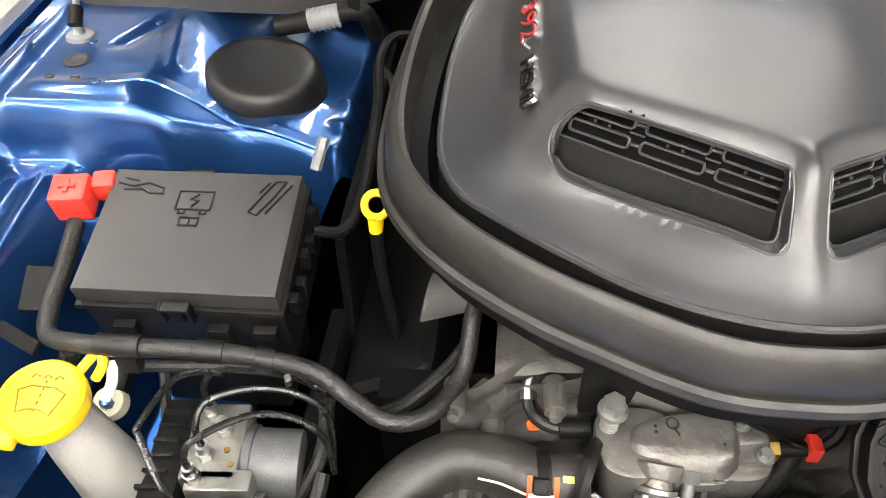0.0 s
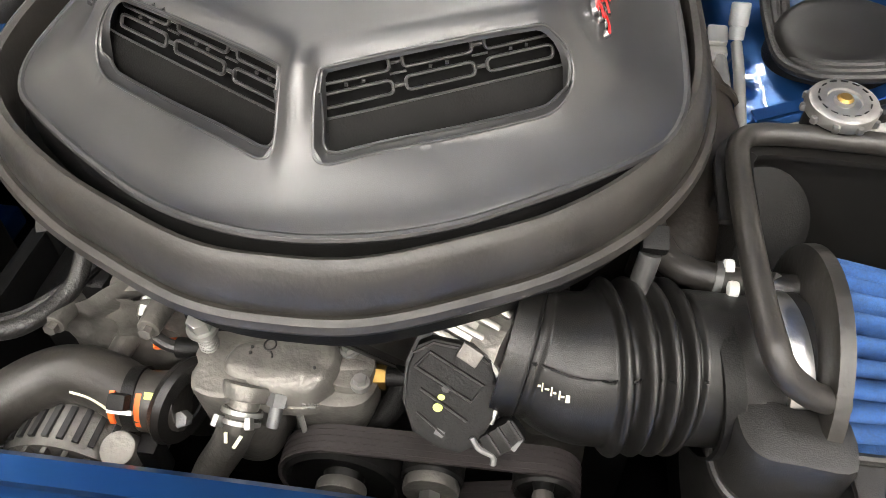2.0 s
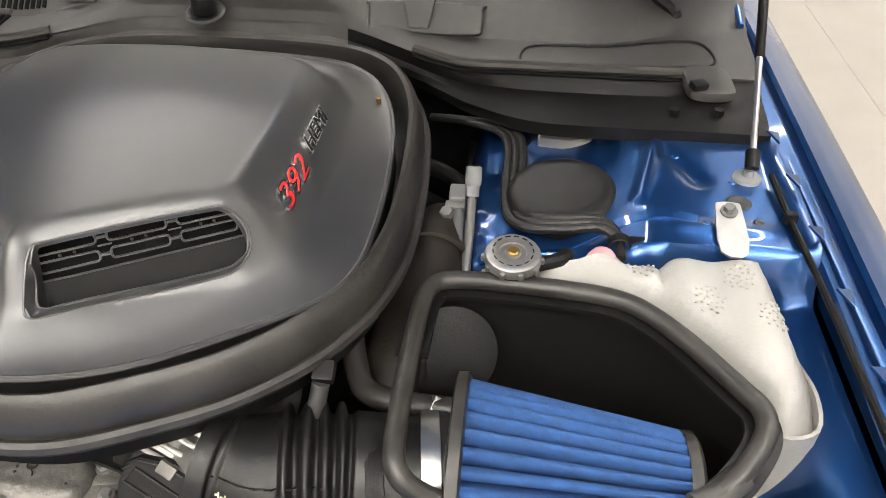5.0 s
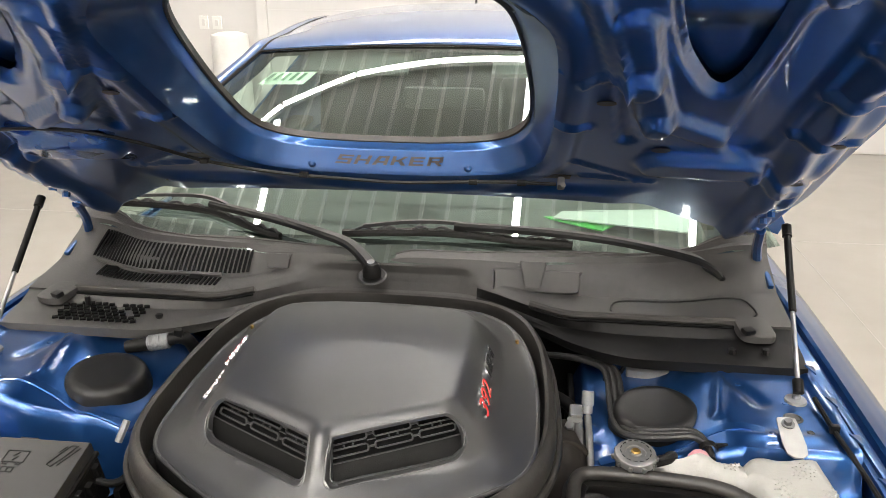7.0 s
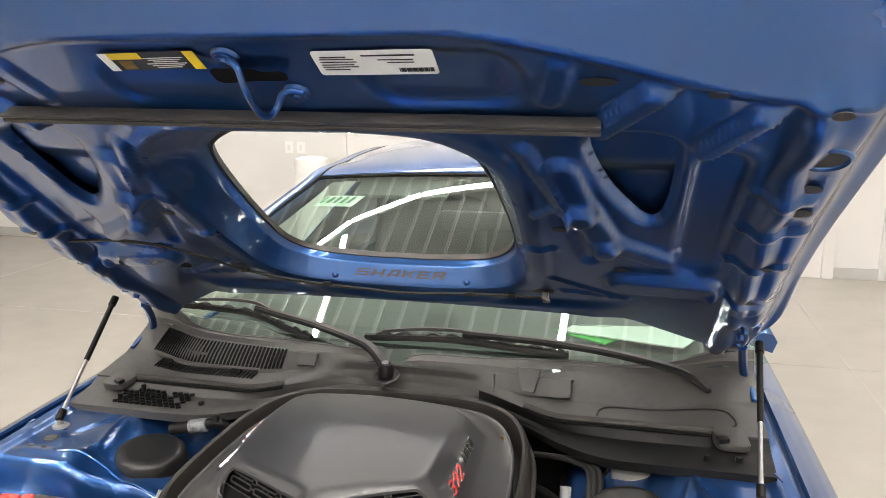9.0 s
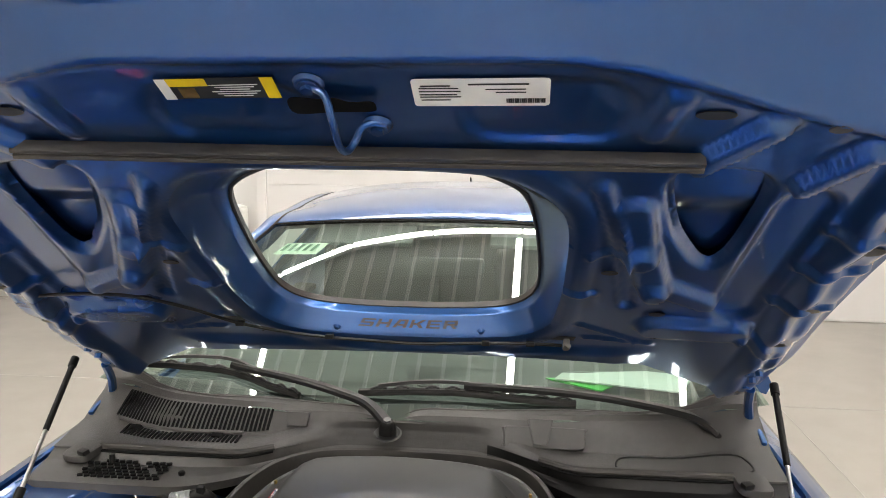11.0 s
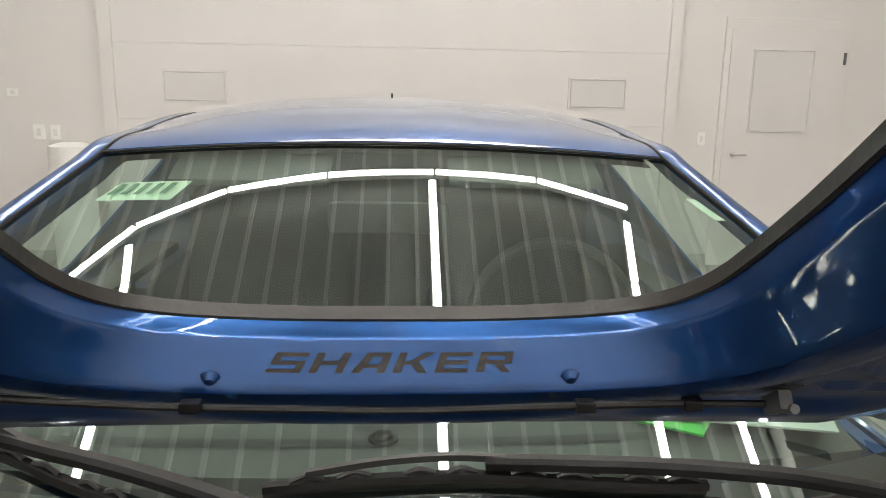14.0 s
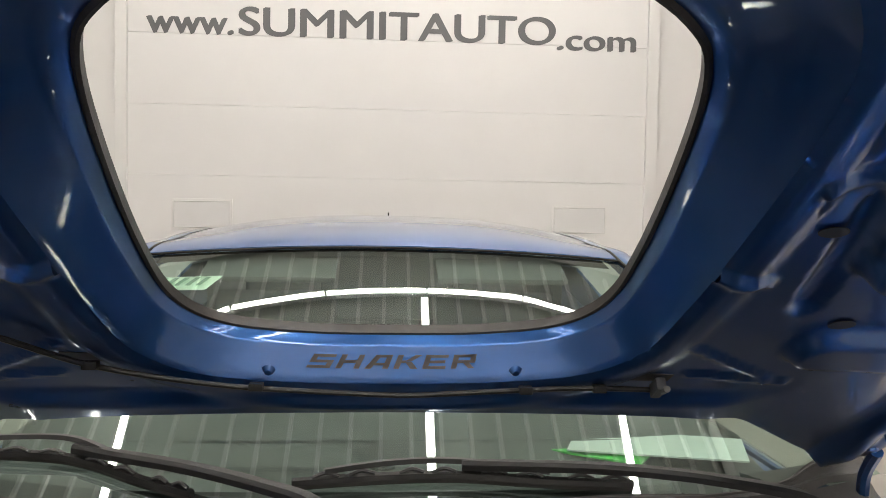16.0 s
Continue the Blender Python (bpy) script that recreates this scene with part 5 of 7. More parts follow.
for x, y in ((SC + 0.235, 0.822), (SC - 0.235, 0.822)):
    part("screw", cyl(B(), (x, y, 1.03), (x, y, 1.050), 0.003, n=8, bevel=0.001), BRASS, sh)

seal_r = [(0, 0.316), (0.06, 0.322), (0.13, 0.352), (0.19, 0.386), (0.25, 0.438), (0.292, 0.501), (0.311, 0.57), (0.316, 0.65), (0.313, 0.75), (0.301, 0.85), (0.268, 0.94), (0.212, 0.998), (0.13, 1.024), (0, 1.030)]
seal_mid = 0.006
seal_out = round_poly([(seal_mid + 0.012 * sm01((0.5 - y) / 0.15) + x, y) for x, y in seal_r] + [(seal_mid + 0.012 * sm01((0.5 - y) / 0.15) - x, y) for x, y in seal_r[::-1] if x > 1e-6], 6)
seal = thing("scoop_seal", "thick black rubber seal round the scoop cover", "rubber seal")
path = [Vector((x, y, 0.993 + 0.010 * sm01((y - 0.60) / 0.35))) for x, y in seal_out]
part("bulb", sweep(B(), path, [(0.000, 0.000), (-0.0005, 0.009), (-0.0014, 0.015), (-0.0032, 0.022), (-0.006, 0.029), (-0.010, 0.0345), (-0.014, 0.037), (-0.019, 0.034), (-0.021, 0.026), (-0.022, 0.0), (-0.022, -0.03), (-0.01, -0.03)], True), RUBBER, seal)
part("lower_bead", sweep(B(), path, [(-0.004, -0.020), (0.005, -0.017), (0.009, -0.010), (0.0075, -0.004), (0.003, -0.0015), (-0.003, -0.003), (-0.014, -0.018)], True), RUBBER, seal)
part("carrier", sweep(B(), [p + Vector((0, 0, -0.03)) for p in path], [(-0.012, -0.02), (-0.005, 0.012), (-0.04, 0.012), (-0.045, -0.02)], True), DARK, seal)

# ---- left side of the bay ----
fb = thing("fuse_box", "black plastic fuse box with a flat embossed lid", "fuse box")
M = pose(-0.482, 0.500, 0.949, 11.5, 0, 1)
part("lid", slab(B(), [(-0.094, -0.071), (0.094, -0.071), (0.094, 0.071), (-0.094, 0.071)], 0.024, 0.004, M), FUSEM, fb)
part("lid_rim", slab(B(), [(-0.098, -0.075), (0.098, -0.075), (0.098, 0.075), (-0.098, 0.075)], 0.008, 0.002, M @ pose(0, 0, -0.0235)), PLAST, fb)
part("body", slab(B(), [(-0.094, -0.070), (0.094, -0.070), (0.096, 0.071), (-0.094, 0.071)], 0.085, 0.004, M @ pose(0, 0, -0.032)), PLAST, fb)
part("pedestal", bx((-0.482, 0.52, 0.775), (0.14, 0.10, 0.13), 0.006), DARK, fb)
for x, y, w, d in ((0.0, -0.078, 0.026, 0.010), (-0.015, 0.078, 0.026, 0.010)):
    c = part("clip", bx((x, y, -0.014), (w, d, 0.004), 0.001), PLAST, fb)
    for k in (-1, 1):
        part("clip_leg", bx((x + k * w / 2, y, -0.024), (0.003, d, 0.026), 0.001), PLAST, c)
    part("clip_tongue", bx((x, y, -0.026), (w * 0.5, d * 0.8, 0.018), 0.002), DARK, c)
    c.matrix_basis = M
for k in range(5):
    part("side_latch", bx((0.100, -0.05 + 0.026 * k, -0.045 - 0.012 * (k % 2)), (0.010, 0.012, 0.022), 0.002), DARK, fb).matrix_basis = M
for x in (-0.06, 0.03, 0.075):
    part("front_latch", bx((x, -0.076, -0.06), (0.022, 0.010, 0.018), 0.002), DARK, fb).matrix_basis = M
# raised symbols on the lid
def emboss(pts, r=0.0012):
    o = part("lid_symbol", tube(B(), [(x, y, 0.0) for x, y in pts], r, 6, 0), PLAST, fb)
    o.matrix_basis = M @ pose(0, 0, 0.0004)
emboss([(-0.022, 0.022), (0.012, 0.022), (0.012, 0.044), (-0.022, 0.044), (-0.022, 0.022)])
emboss([(-0.002, 0.041), (-0.009, 0.034), (-0.001, 0.033), (-0.007, 0.025)])
emboss([(-0.018, 0.022), (-0.018, 0.017), (-0.012, 0.017), (-0.012, 0.022)])
emboss([(0.003, 0.022), (0.003, 0.017), (0.009, 0.017), (0.009, 0.022)])
emboss([(-0.014, 0.003), (0.004, 0.003), (0.004, 0.012), (-0.014, 0.012), (-0.014, 0.003)])
emboss([(-0.005, 0.004), (-0.005, 0.011)])
emboss([(-0.086, 0.052), (-0.070, 0.048), (-0.055, 0.053), (-0.040, 0.047), (-0.038, 0.040), (-0.052, 0.040), (-0.060, 0.045), (-0.078, 0.044)])
emboss([(-0.080, 0.058), (-0.066, 0.055)])
emboss([(0.050, 0.022), (0.058, 0.018), (0.070, 0.038), (0.080, 0.060), (0.070, 0.060), (0.060, 0.042), (0.050, 0.022)])
emboss([(0.066, 0.020), (0.086, 0.056)])
emboss([(0.056, 0.045), (0.064, 0.058)])

rc = thing("terminal_cover", "red plastic cover over the battery terminal", "terminal cover")
bm = bx((-0.612, 0.535, 0.950), (0.036, 0.034, 0.034), 0.004, eul(12, 0, 8))
part("cap", bm, RED, rc)
part("neck", bx((-0.586, 0.553, 0.952), (0.022, 0.022, 0.024), 0.004, eul(12, 0, 12)), RED, rc)
for sx, sy in ((0.016, 0.004), (0.004, 0.016)):
    part("plus_mark", bx((-0.612, 0.531, 0.968), (sx, sy, 0.002), 0.0005, eul(12, 0, 8)), RED, rc)

hn = thing("main_harness", "thick black taped wiring harness across the bay", "wiring harness")
part("cable", tube(B(), [(-0.606, 0.515, 0.935), (-0.602, 0.47, 0.922), (-0.600, 0.43, 0.912), (-0.588, 0.396, 0.908), (-0.555, 0.384, 0.914), (-0.515, 0.382, 0.915), (-0.46, 0.386, 0.912), (-0.409, 0.389, 0.905), (-0.351, 0.394, 0.882), (-0.312, 0.376, 0.866), (-0.279, 0.362, 0.860), (-0.245, 0.376, 0.856), (-0.220, 0.42, 0.860), (-0.213, 0.463, 0.892), (-0.205, 0.50, 0.90)], 0.0086, 12, 8), TAPE, hn)
for a, b in (((-0.535, 0.383, 0.9155), (-0.495, 0.3835, 0.915)), ((-0.448, 0.387, 0.911), (-0.425, 0.388, 0.9085)), ((-0.40, 0.390, 0.903), (-0.385, 0.391, 0.897))):
    part("conduit_sleeve", cyl(B(), a, b, 0.0105, n=14, bevel=0.001), PLAST, hn)
part("cable_clip", bx((-0.372, 0.384, 0.880), (0.006, 0.008, 0.016), 0.002, eul(20, 0, 30)), GREY_P, hn)
part("cable_clip", bx((-0.508, 0.378, 0.900), (0.02, 0.012, 0.02), 0.003), DARK, hn)
part("branch", tube(B(), [(-0.30, 0.372, 0.848), (-0.27, 0.40, 0.835), (-0.235, 0.44, 0.84), (-0.215, 0.47, 0.85)], 0.007, 10, 6), TAPE, hn)
part("branch", tube(B(), [(-0.57, 0.39, 0.895), (-0.585, 0.38, 0.86), (-0.60, 0.375, 0.80), (-0.60, 0.37, 0.76)], 0.008, 10, 6), TAPE, hn)
part("branch", tube(B(), [(-0.54, 0.395, 0.87), (-0.48, 0.405, 0.862), (-0.42, 0.41, 0.86), (-0.37, 0.42, 0.84)], 0.006, 10, 6), TAPE, hn)

bk = thing("harness_bracket", "small black plastic bracket beside the fuse box", "bracket")
part("plate", bx((-0.622, 0.452, 0.905), (0.034, 0.045, 0.006), 0.002, eul(25, 10, 10)), DARK, bk)
part("arm", bx((-0.615, 0.392, 0.905), (0.05, 0.014, 0.005), 0.002, eul(35, 0, -25)), DARK, bk)

# washer bottle
wb = thing("washer_bottle", "white washer bottle neck with a yellow cap", "washer bottle")
part("neck", tube(B(), [(-0.571, 0.345, 0.885), (-0.555, 0.335, 0.85), (-0.532, 0.325, 0.80), (-0.51, 0.315, 0.74), (-0.50, 0.31, 0.66)], lambda t: 0.022 + 0.020 * t, 24, 6), TANK, wb)
rot = eul(8, 4)
cap = part("cap", lathe(B(), [(0.0, 0.006), (0.030, 0.006), (0.033, 0.008), (0.036, 0.005), (0.037, -0.004), (0.036, -0.012), (0.030, -0.013)], (-0.568, 0.335, 0.897), 40, rot), YELLOW, wb, "yellow plastic cap")
capM = Matrix.Translation((-0.568, 0.335, 0.897)) @ rot.to_4x4()
part("cap_tab", bx((-0.02, -0.036, -0.002), (0.026, 0.018, 0.010), 0.003), YELLOW, cap).matrix_basis = capM
part("cap_strap", tube(B(), [(0.018, 0.028, -0.002), (0.026, 0.040, 0.004), (0.034, 0.046, 0.010), (0.040, 0.036, 0.006), (0.034, 0.026, -0.004)], 0.0045, 8, 5), YELLOW, cap).matrix_basis = capM
part("strap_eye", tube(B(), [(0.040, 0.046, -0.006), (0.044, 0.030, -0.014), (0.040, 0.016, -0.022)], 0.005, 8, 5), WHITE, cap).matrix_basis = capM
def capline(pts):
    part("cap_symbol", tube(B(), [(x, y, 0.0066) for x, y in pts], 0.0008, 6, 0), BRASS, cap).matrix_basis = capM
capline([(-0.020, 0.004), (-0.010, 0.009), (0.010, 0.009), (0.020, 0.004), (0.014, -0.016), (0.006, -0.012), (-0.006, -0.012), (-0.014, -0.016), (-0.020, 0.004)])
for k in range(5):
    capline([(0.0, -0.014 + 0.0065 * k), (0.0, -0.011 + 0.0065 * k)])
for x in (-0.010, 0.0, 0.010):
    capline([(x - 0.004, 0.016), (x - 0.001, 0.020), (x + 0.003, 0.018)])

# brake control unit
ab_ = thing("brake_unit", "silver brake hydraulic block with a round grey motor", "brake unit")
R5 = eul(0, 0, 4)
part("valve_block", box(box(B(), (-0.446, 0.362, 0.772), (0.052, 0.082, 0.076), 0.003, R5), (-0.432, 0.322, 0.772), (0.060, 0.022, 0.076), 0.003, R5), BLOCKM, ab_)
part("motor", cyl(B(), (-0.420, 0.362, 0.770), (-0.370, 0.366, 0.766), 0.036, n=36, bevel=0.005), GREY_M, ab_)
part("motor_flange", cyl(B(), (-0.424, 0.362, 0.770), (-0.414, 0.3625, 0.7695), 0.039, n=36, bevel=0.002), GREY_M, ab_)
part("controller", bx((-0.488, 0.352, 0.762), (0.034, 0.11, 0.09), 0.004, R5), DARK, ab_)
for k in range(6):
    part("controller_fin", bx((-0.492, 0.31 + 0.016 * k, 0.809), (0.024, 0.004, 0.006), 0.001, R5), PLAST, ab_)
ports = [(-0.455, 0.322, 0.81), (-0.450, 0.345, 0.81), (-0.456, 0.388, 0.81), (-0.440, 0.372, 0.81)]
for x, y, z in ports:
    u_ = part("port_nut", cyl(cyl(B(), (x, y, z - 0.002), (x, y, z + 0.008), 0.0085, n=6, bevel=0.001), (x, y, z + 0.006), (x, y, z + 0.018), 0.0062, n=12, bevel=0.001), STEEL, ab_)
for x, y in ((-0.430, 0.385), (-0.432, 0.352), (-0.425, 0.338)):
    part("plug", cyl(B(), (x, y, 0.809), (x, y, 0.8115), 0.003, n=10), BRASS, ab_)
part("side_port", cyl(B(), (-0.405, 0.318, 0.785), (-0.392, 0.318, 0.785), 0.007, n=6, bevel=0.001), GREY_M, ab_)
bl = thing("brake_lines", "four thin black brake pipes from the hydraulic block", "brake pipes")
for pts in ([(-0.455, 0.322, 0.825), (-0.456, 0.325, 0.842), (-0.448, 0.335, 0.852), (-0.41, 0.362, 0.852), (-0.375, 0.372, 0.842), (-0.345, 0.368, 0.82), (-0.335, 0.355, 0.78)],
            [(-0.450, 0.345, 0.825), (-0.452, 0.350, 0.85), (-0.445, 0.368, 0.862), (-0.41, 0.385, 0.862), (-0.37, 0.39, 0.852), (-0.342, 0.385, 0.825), (-0.338, 0.36, 0.77)],
            [(-0.456, 0.388, 0.825), (-0.458, 0.392, 0.85), (-0.448, 0.402, 0.862), (-0.42, 0.408, 0.862), (-0.39, 0.412, 0.855), (-0.35, 0.41, 0.83)],
            [(-0.44, 0.40, 0.862), (-0.465, 0.40, 0.862), (-0.485, 0.388, 0.86), (-0.500, 0.345, 0.855), (-0.498, 0.335, 0.848), (-0.470, 0.300, 0.825), (-0.445, 0.285, 0.79)],
            [(-0.39, 0.318, 0.785), (-0.35, 0.316, 0.784), (-0.33, 0.31, 0.77)]):
    part("pipe", tube(B(), pts, 0.0034, 8, 6), PIPEM, bl)
hz = thing("motor_cable", "black cable loop beside the brake motor", "cable")
part("loop", tube(B(), [(-0.345, 0.40, 0.83), (-0.352, 0.37, 0.78), (-0.375, 0.33, 0.75), (-0.385, 0.305, 0.75), (-0.37, 0.29, 0.74), (-0.35, 0.32, 0.77), (-0.345, 0.35, 0.785)], 0.0075, 10, 6), TAPE, hz)

sn = thing("ground_ring", "cream plastic ring with a blue bolt on the apron", "sensor ring")
part("ring", lathe(B(), [(0.0, 0.004), (0.008, 0.004), (0.009, 0.008), (0.0155, 0.008), (0.017, 0.004), (0.017, -0.006)], (-0.572, 0.407, 0.79), 24, eul(25, 0)), CREAM, sn)
part("bolt", cyl(B(), (-0.572, 0.405, 0.79), (-0.573, 0.401, 0.802), 0.006, n=6, bevel=0.001), BLUE, sn)
part("plug", bx((-0.565, 0.432, 0.802), (0.016, 0.034, 0.014), 0.003, eul(15)), DARK, sn)
part("lead", tube(B(), [(-0.564, 0.448, 0.806), (-0.555, 0.465, 0.815), (-0.535, 0.46, 0.82), (-0.52, 0.43, 0.81), (-0.515, 0.40, 0.78)], 0.0055, 8, 6), TAPE, sn)

ds = thing("dipstick", "yellow ring handle of the oil dipstick", "dipstick")
part("ring", sweep(B(), [Vector((-0.317 + 0.0122 * math.cos(a), 0.565 + 0.0085 * math.sin(a), 0.934 + 0.009 * math.sin(a))) for a in [2 * math.pi * k / 28 for k in range(28)]], circ(0.0042, 8), True, up=(0, -0.7, 0.7)), YELLOW, ds)
part("stem", cyl(B(), (-0.317, 0.556, 0.926), (-0.317, 0.553, 0.908), 0.0085, 0.007, 14, 0.002), YELLOW, ds)
part("guide_tube", tube(B(), [(-0.317, 0.553, 0.91), (-0.314, 0.55, 0.86), (-0.305, 0.545, 0.78), (-0.29, 0.54, 0.68)], 0.0072, 10, 5), DARK, ds)

st = thing("threaded_post", "pale hexagonal post on the strut tower", "post")
part("post", cyl(B(), (-0.404, 0.662, 0.898), (-0.395, 0.684, 0.928), 0.0066, n=6, bevel=0.001), GREYPL, st)

# pressure sensor and white clip below the cowl
ps = thing("hose_coupling", "pale ribbed coupling on a black hose below the cowl", "coupling")
part("body", cyl(B(), (-0.452, 0.885, 0.965), (-0.412, 0.892, 0.972), 0.0145, n=20, bevel=0.002), GREYPL, ps)
for k in range(6):
    part("rib", cyl(B(), (-0.449 + 0.0065 * k, 0.8855 + 0.001 * k, 0.9655 + 0.001 * k), (-0.4465 + 0.0065 * k, 0.886 + 0.001 * k, 0.966 + 0.001 * k), 0.0158, n=20), GREYPL, ps)
part("connector", cyl(B(), (-0.495, 0.878, 0.958), (-0.450, 0.8853, 0.9655), 0.012, 0.014, 12, 0.002), DARK, ps)
part("elbow", tube(B(), [(-0.414, 0.892, 0.972), (-0.395, 0.897, 0.975), (-0.38, 0.905, 0.965), (-0.372, 0.92, 0.93)], 0.0125, 12, 6), DARK, ps)
part("hook", bx((-0.392, 0.893, 0.987), (0.016, 0.012, 0.016), 0.003), DARK, ps)
wc = thing("hose_clip", "white plastic clip on a dark hose", "clip")
part("clip", bx((-0.392, 0.93, 0.885), (0.04, 0.016, 0.012), 0.004, eul(0, 15, -20)), WHITE, wc)
part("hose", tube(B(), [(-0.50, 0.99, 0.90), (-0.43, 0.95, 0.885), (-0.38, 0.925, 0.88), (-0.35, 0.90, 0.86), (-0.34, 0.86, 0.82)], 0.010, 10, 6), DARK, wc)

# hose behind the tower and along the fuse box
ch = thing("vacuum_hose", "black vacuum hose beside the strut tower", "hose")
part("hose", tube(B(), [(-0.385, 0.56, 0.90), (-0.36, 0.57, 0.89), (-0.345, 0.60, 0.895), (-0.342, 0.68, 0.91), (-0.345, 0.76, 0.93), (-0.352, 0.83, 0.945), (-0.34, 0.88, 0.95), (-0.30, 0.90, 0.94)], 0.0065, 10, 6), DARK, ch)

# ---- engine ----
eng = thing("engine", "cast aluminium engine front with black covers", "engine")
def cast(x, z):
    return 0.43 - 0.02 * sm01((0.10 - abs(x + 0.16)) / 0.06) + 0.022 * abs(noise.noise((x * 22, z * 22, 0))) + 0.006 * abs(noise.noise((x * 70, z * 70, 4)))
part("timing_cover", field([(-0.24, 0.62), (0.26, 0.62), (0.26, 0.87), (0.20, 0.885), (-0.10, 0.875), (-0.20, 0.85), (-0.24, 0.80)], [], 0.009, cast, lambda x, z, h: Vector((x, h, z))), ALU, eng, smooth=60)
def valley(x, y):
    return 0.868 + 0.016 * abs(noise.noise((x * 24, y * 24, 1))) + 0.006 * sm01(math.sin(y * 90)) - 0.30 * max(0, abs(x - 0.02) - 0.16)
part("intake_base", field([(-0.19, 0.42), (0.22, 0.42), (0.22, 0.75), (-0.19, 0.75)], [], 0.010, valley, lambda x, y, h: Vector((x, y, h))), ALU, eng, smooth=60)
for k in range(5):
    part("casting_rib", bx((-0.03 + 0.02 * k, 0.425 + 0.006 * k, 0.875), (0.15, 0.004, 0.012), 0.0015), ALU, eng)
part("left_valve_cover", bx((-0.285, 0.69, 0.70), (0.12, 0.42, 0.12), 0.025, eul(0, -28, 0), 3), DARK, eng)
part("right_valve_cover", bx((0.29, 0.72, 0.80), (0.12, 0.38, 0.13), 0.025, eul(0, 28, 0), 3), PLAST, eng)
part("head_casting", field([(-0.24, 0.70), (-0.10, 0.70), (-0.10, 0.86), (-0.17, 0.875), (-0.24, 0.84)], [], 0.008, lambda x, z: 0.40 + 0.03 * sm01((x + 0.24) / 0.12) + 0.016 * abs(noise.noise((x * 26, z * 26, 3))) + 0.007 * abs(noise.noise((x * 80, z * 80, 6))), lambda x, z, h: Vector((x, h, z))), ALU, eng, smooth=50)
for x, z in ((-0.225, 0.845), (-0.135, 0.855), (-0.19, 0.79)):
    part("casting_boss", cyl(cyl(B(), (x, 0.42, z), (x, 0.383, z + 0.004), 0.012, 0.010, 16, 0.002), (x, 0.384, z + 0.004), (x, 0.376, z + 0.005), 0.006, n=6, bevel=0.001), ALU, eng)
# near-black sheet added as the shade low in front of the engine
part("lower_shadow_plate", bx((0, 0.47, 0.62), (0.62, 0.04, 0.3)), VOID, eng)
part("ribbed_plate", bx((-0.035, 0.428, 0.846), (0.115, 0.005, 0.062), 0.001, eul(-28)), ALU, eng)
for k in range(7):
    part("casting_rib", bx((-0.035, 0.4235 + 0.0036 * k, 0.826 + 0.0068 * k), (0.112 - 0.003 * k, 0.003, 0.0022), 0.0006, eul(-28)), ALU, eng)
# water outlet housing
wh = thing("thermostat_housing", "cast aluminium thermostat housing with a hose neck", "thermostat housing")
th_o = round_poly([(-0.072, 0.366), (-0.070, 0.386), (-0.055, 0.398), (-0.016, 0.410), (0.012, 0.411), (0.028, 0.402), (0.032, 0.384), (0.026, 0.360), (0.006, 0.349), (-0.026, 0.347), (-0.057, 0.351)], 5)


def housing(x, y):
    d = edge_dist((x, y), th_o)[0]
    k = max(0.0, min(1.0, d / 0.013))
    z = 0.818 + 0.027 * math.sqrt(k * (2 - k))
    z += 0.003 * sm01((y - 0.375) / 0.02) - 0.004 * sm01((0.37 - y) / 0.015)
    return z + 0.0008 * noise.noise((x * 90, y * 90, 5))


part("housing", field(th_o, [], 0.0030, housing, lambda x, y, h: Vector((x, y, h))), ALU, wh, smooth=60)
lobe = [(x * 1.03, 0.38 + (y - 0.38) * 1.04) for x, y in th_o]
part("flange_plate", slab(B(), lobe, 0.012, 0.0025, Matrix.Translation((0, 0, 0.821))), ALU, wh)
part("left_body", slab(B(), round_poly([(-0.092, 0.405), (-0.093, 0.356), (-0.078, 0.341), (-0.052, 0.340), (-0.038, 0.356), (-0.034, 0.405)], 4), 0.12, 0.006, Matrix.Translation((0, 0, 0.824)) @ pose(0, 0, 0, 3, -4, 0)), ALU, wh)
part("right_body", slab(B(), round_poly([(-0.012, 0.405), (-0.010, 0.362), (0.020, 0.352), (0.052, 0.360), (0.062, 0.385), (0.050, 0.408)], 4), 0.09, 0.008, Matrix.Translation((0, 0, 0.800)) @ pose(0, 0, 0, 4, 5, 0)), ALU, wh)
part("shoulder", slab(B(), round_poly([(0.018, 0.405), (0.022, 0.372), (0.040, 0.366), (0.056, 0.376), (0.058, 0.398), (0.040, 0.408)], 4), 0.045, 0.005, Matrix.Translation((0, 0, 0.832))), ALU, wh)
part("side_body", cyl(B(), (0.026, 0.390, 0.818), (0.057, 0.390, 0.817), 0.0165, 0.0150, 22, 0.002), ALU, wh)
for x, y, z in ((0.034, 0.402, 0.834), (0.050, 0.372, 0.832)):
    part("bolt", cyl(cyl(B(), (x, y, z - 0.004), (x, y, z + 0.002), 0.0085, n=18, bevel=0.001), (x, y, z + 0.001), (x, y, z + 0.008), 0.0060, n=6, bevel=0.001), ALUP, wh)
part("cap_ring", sweep(B(), [Vector((-0.031 + 0.0052 * math.cos(a), 0.389 + 0.0058 * math.sin(a), 0.8487)) for a in [2 * math.pi * k / 20 for k in range(20)]], circ(0.0008, 6), True), INK, wh)
part("cap_tail", tube(B(), [(-0.030, 0.3835, 0.8483), (-0.027, 0.380, 0.848), (-0.026, 0.377, 0.8475)], 0.0008, 6, 4), INK, wh)
for x, y in ((-0.046, 0.386), (-0.046, 0.380), (0.012, 0.372)):
    part("pit", lathe(B(), [(0.0, 0.0004), (0.0013, 0.0002), (0.0016, -0.001)], (x, y, 0.8478), 10), INK, wh)
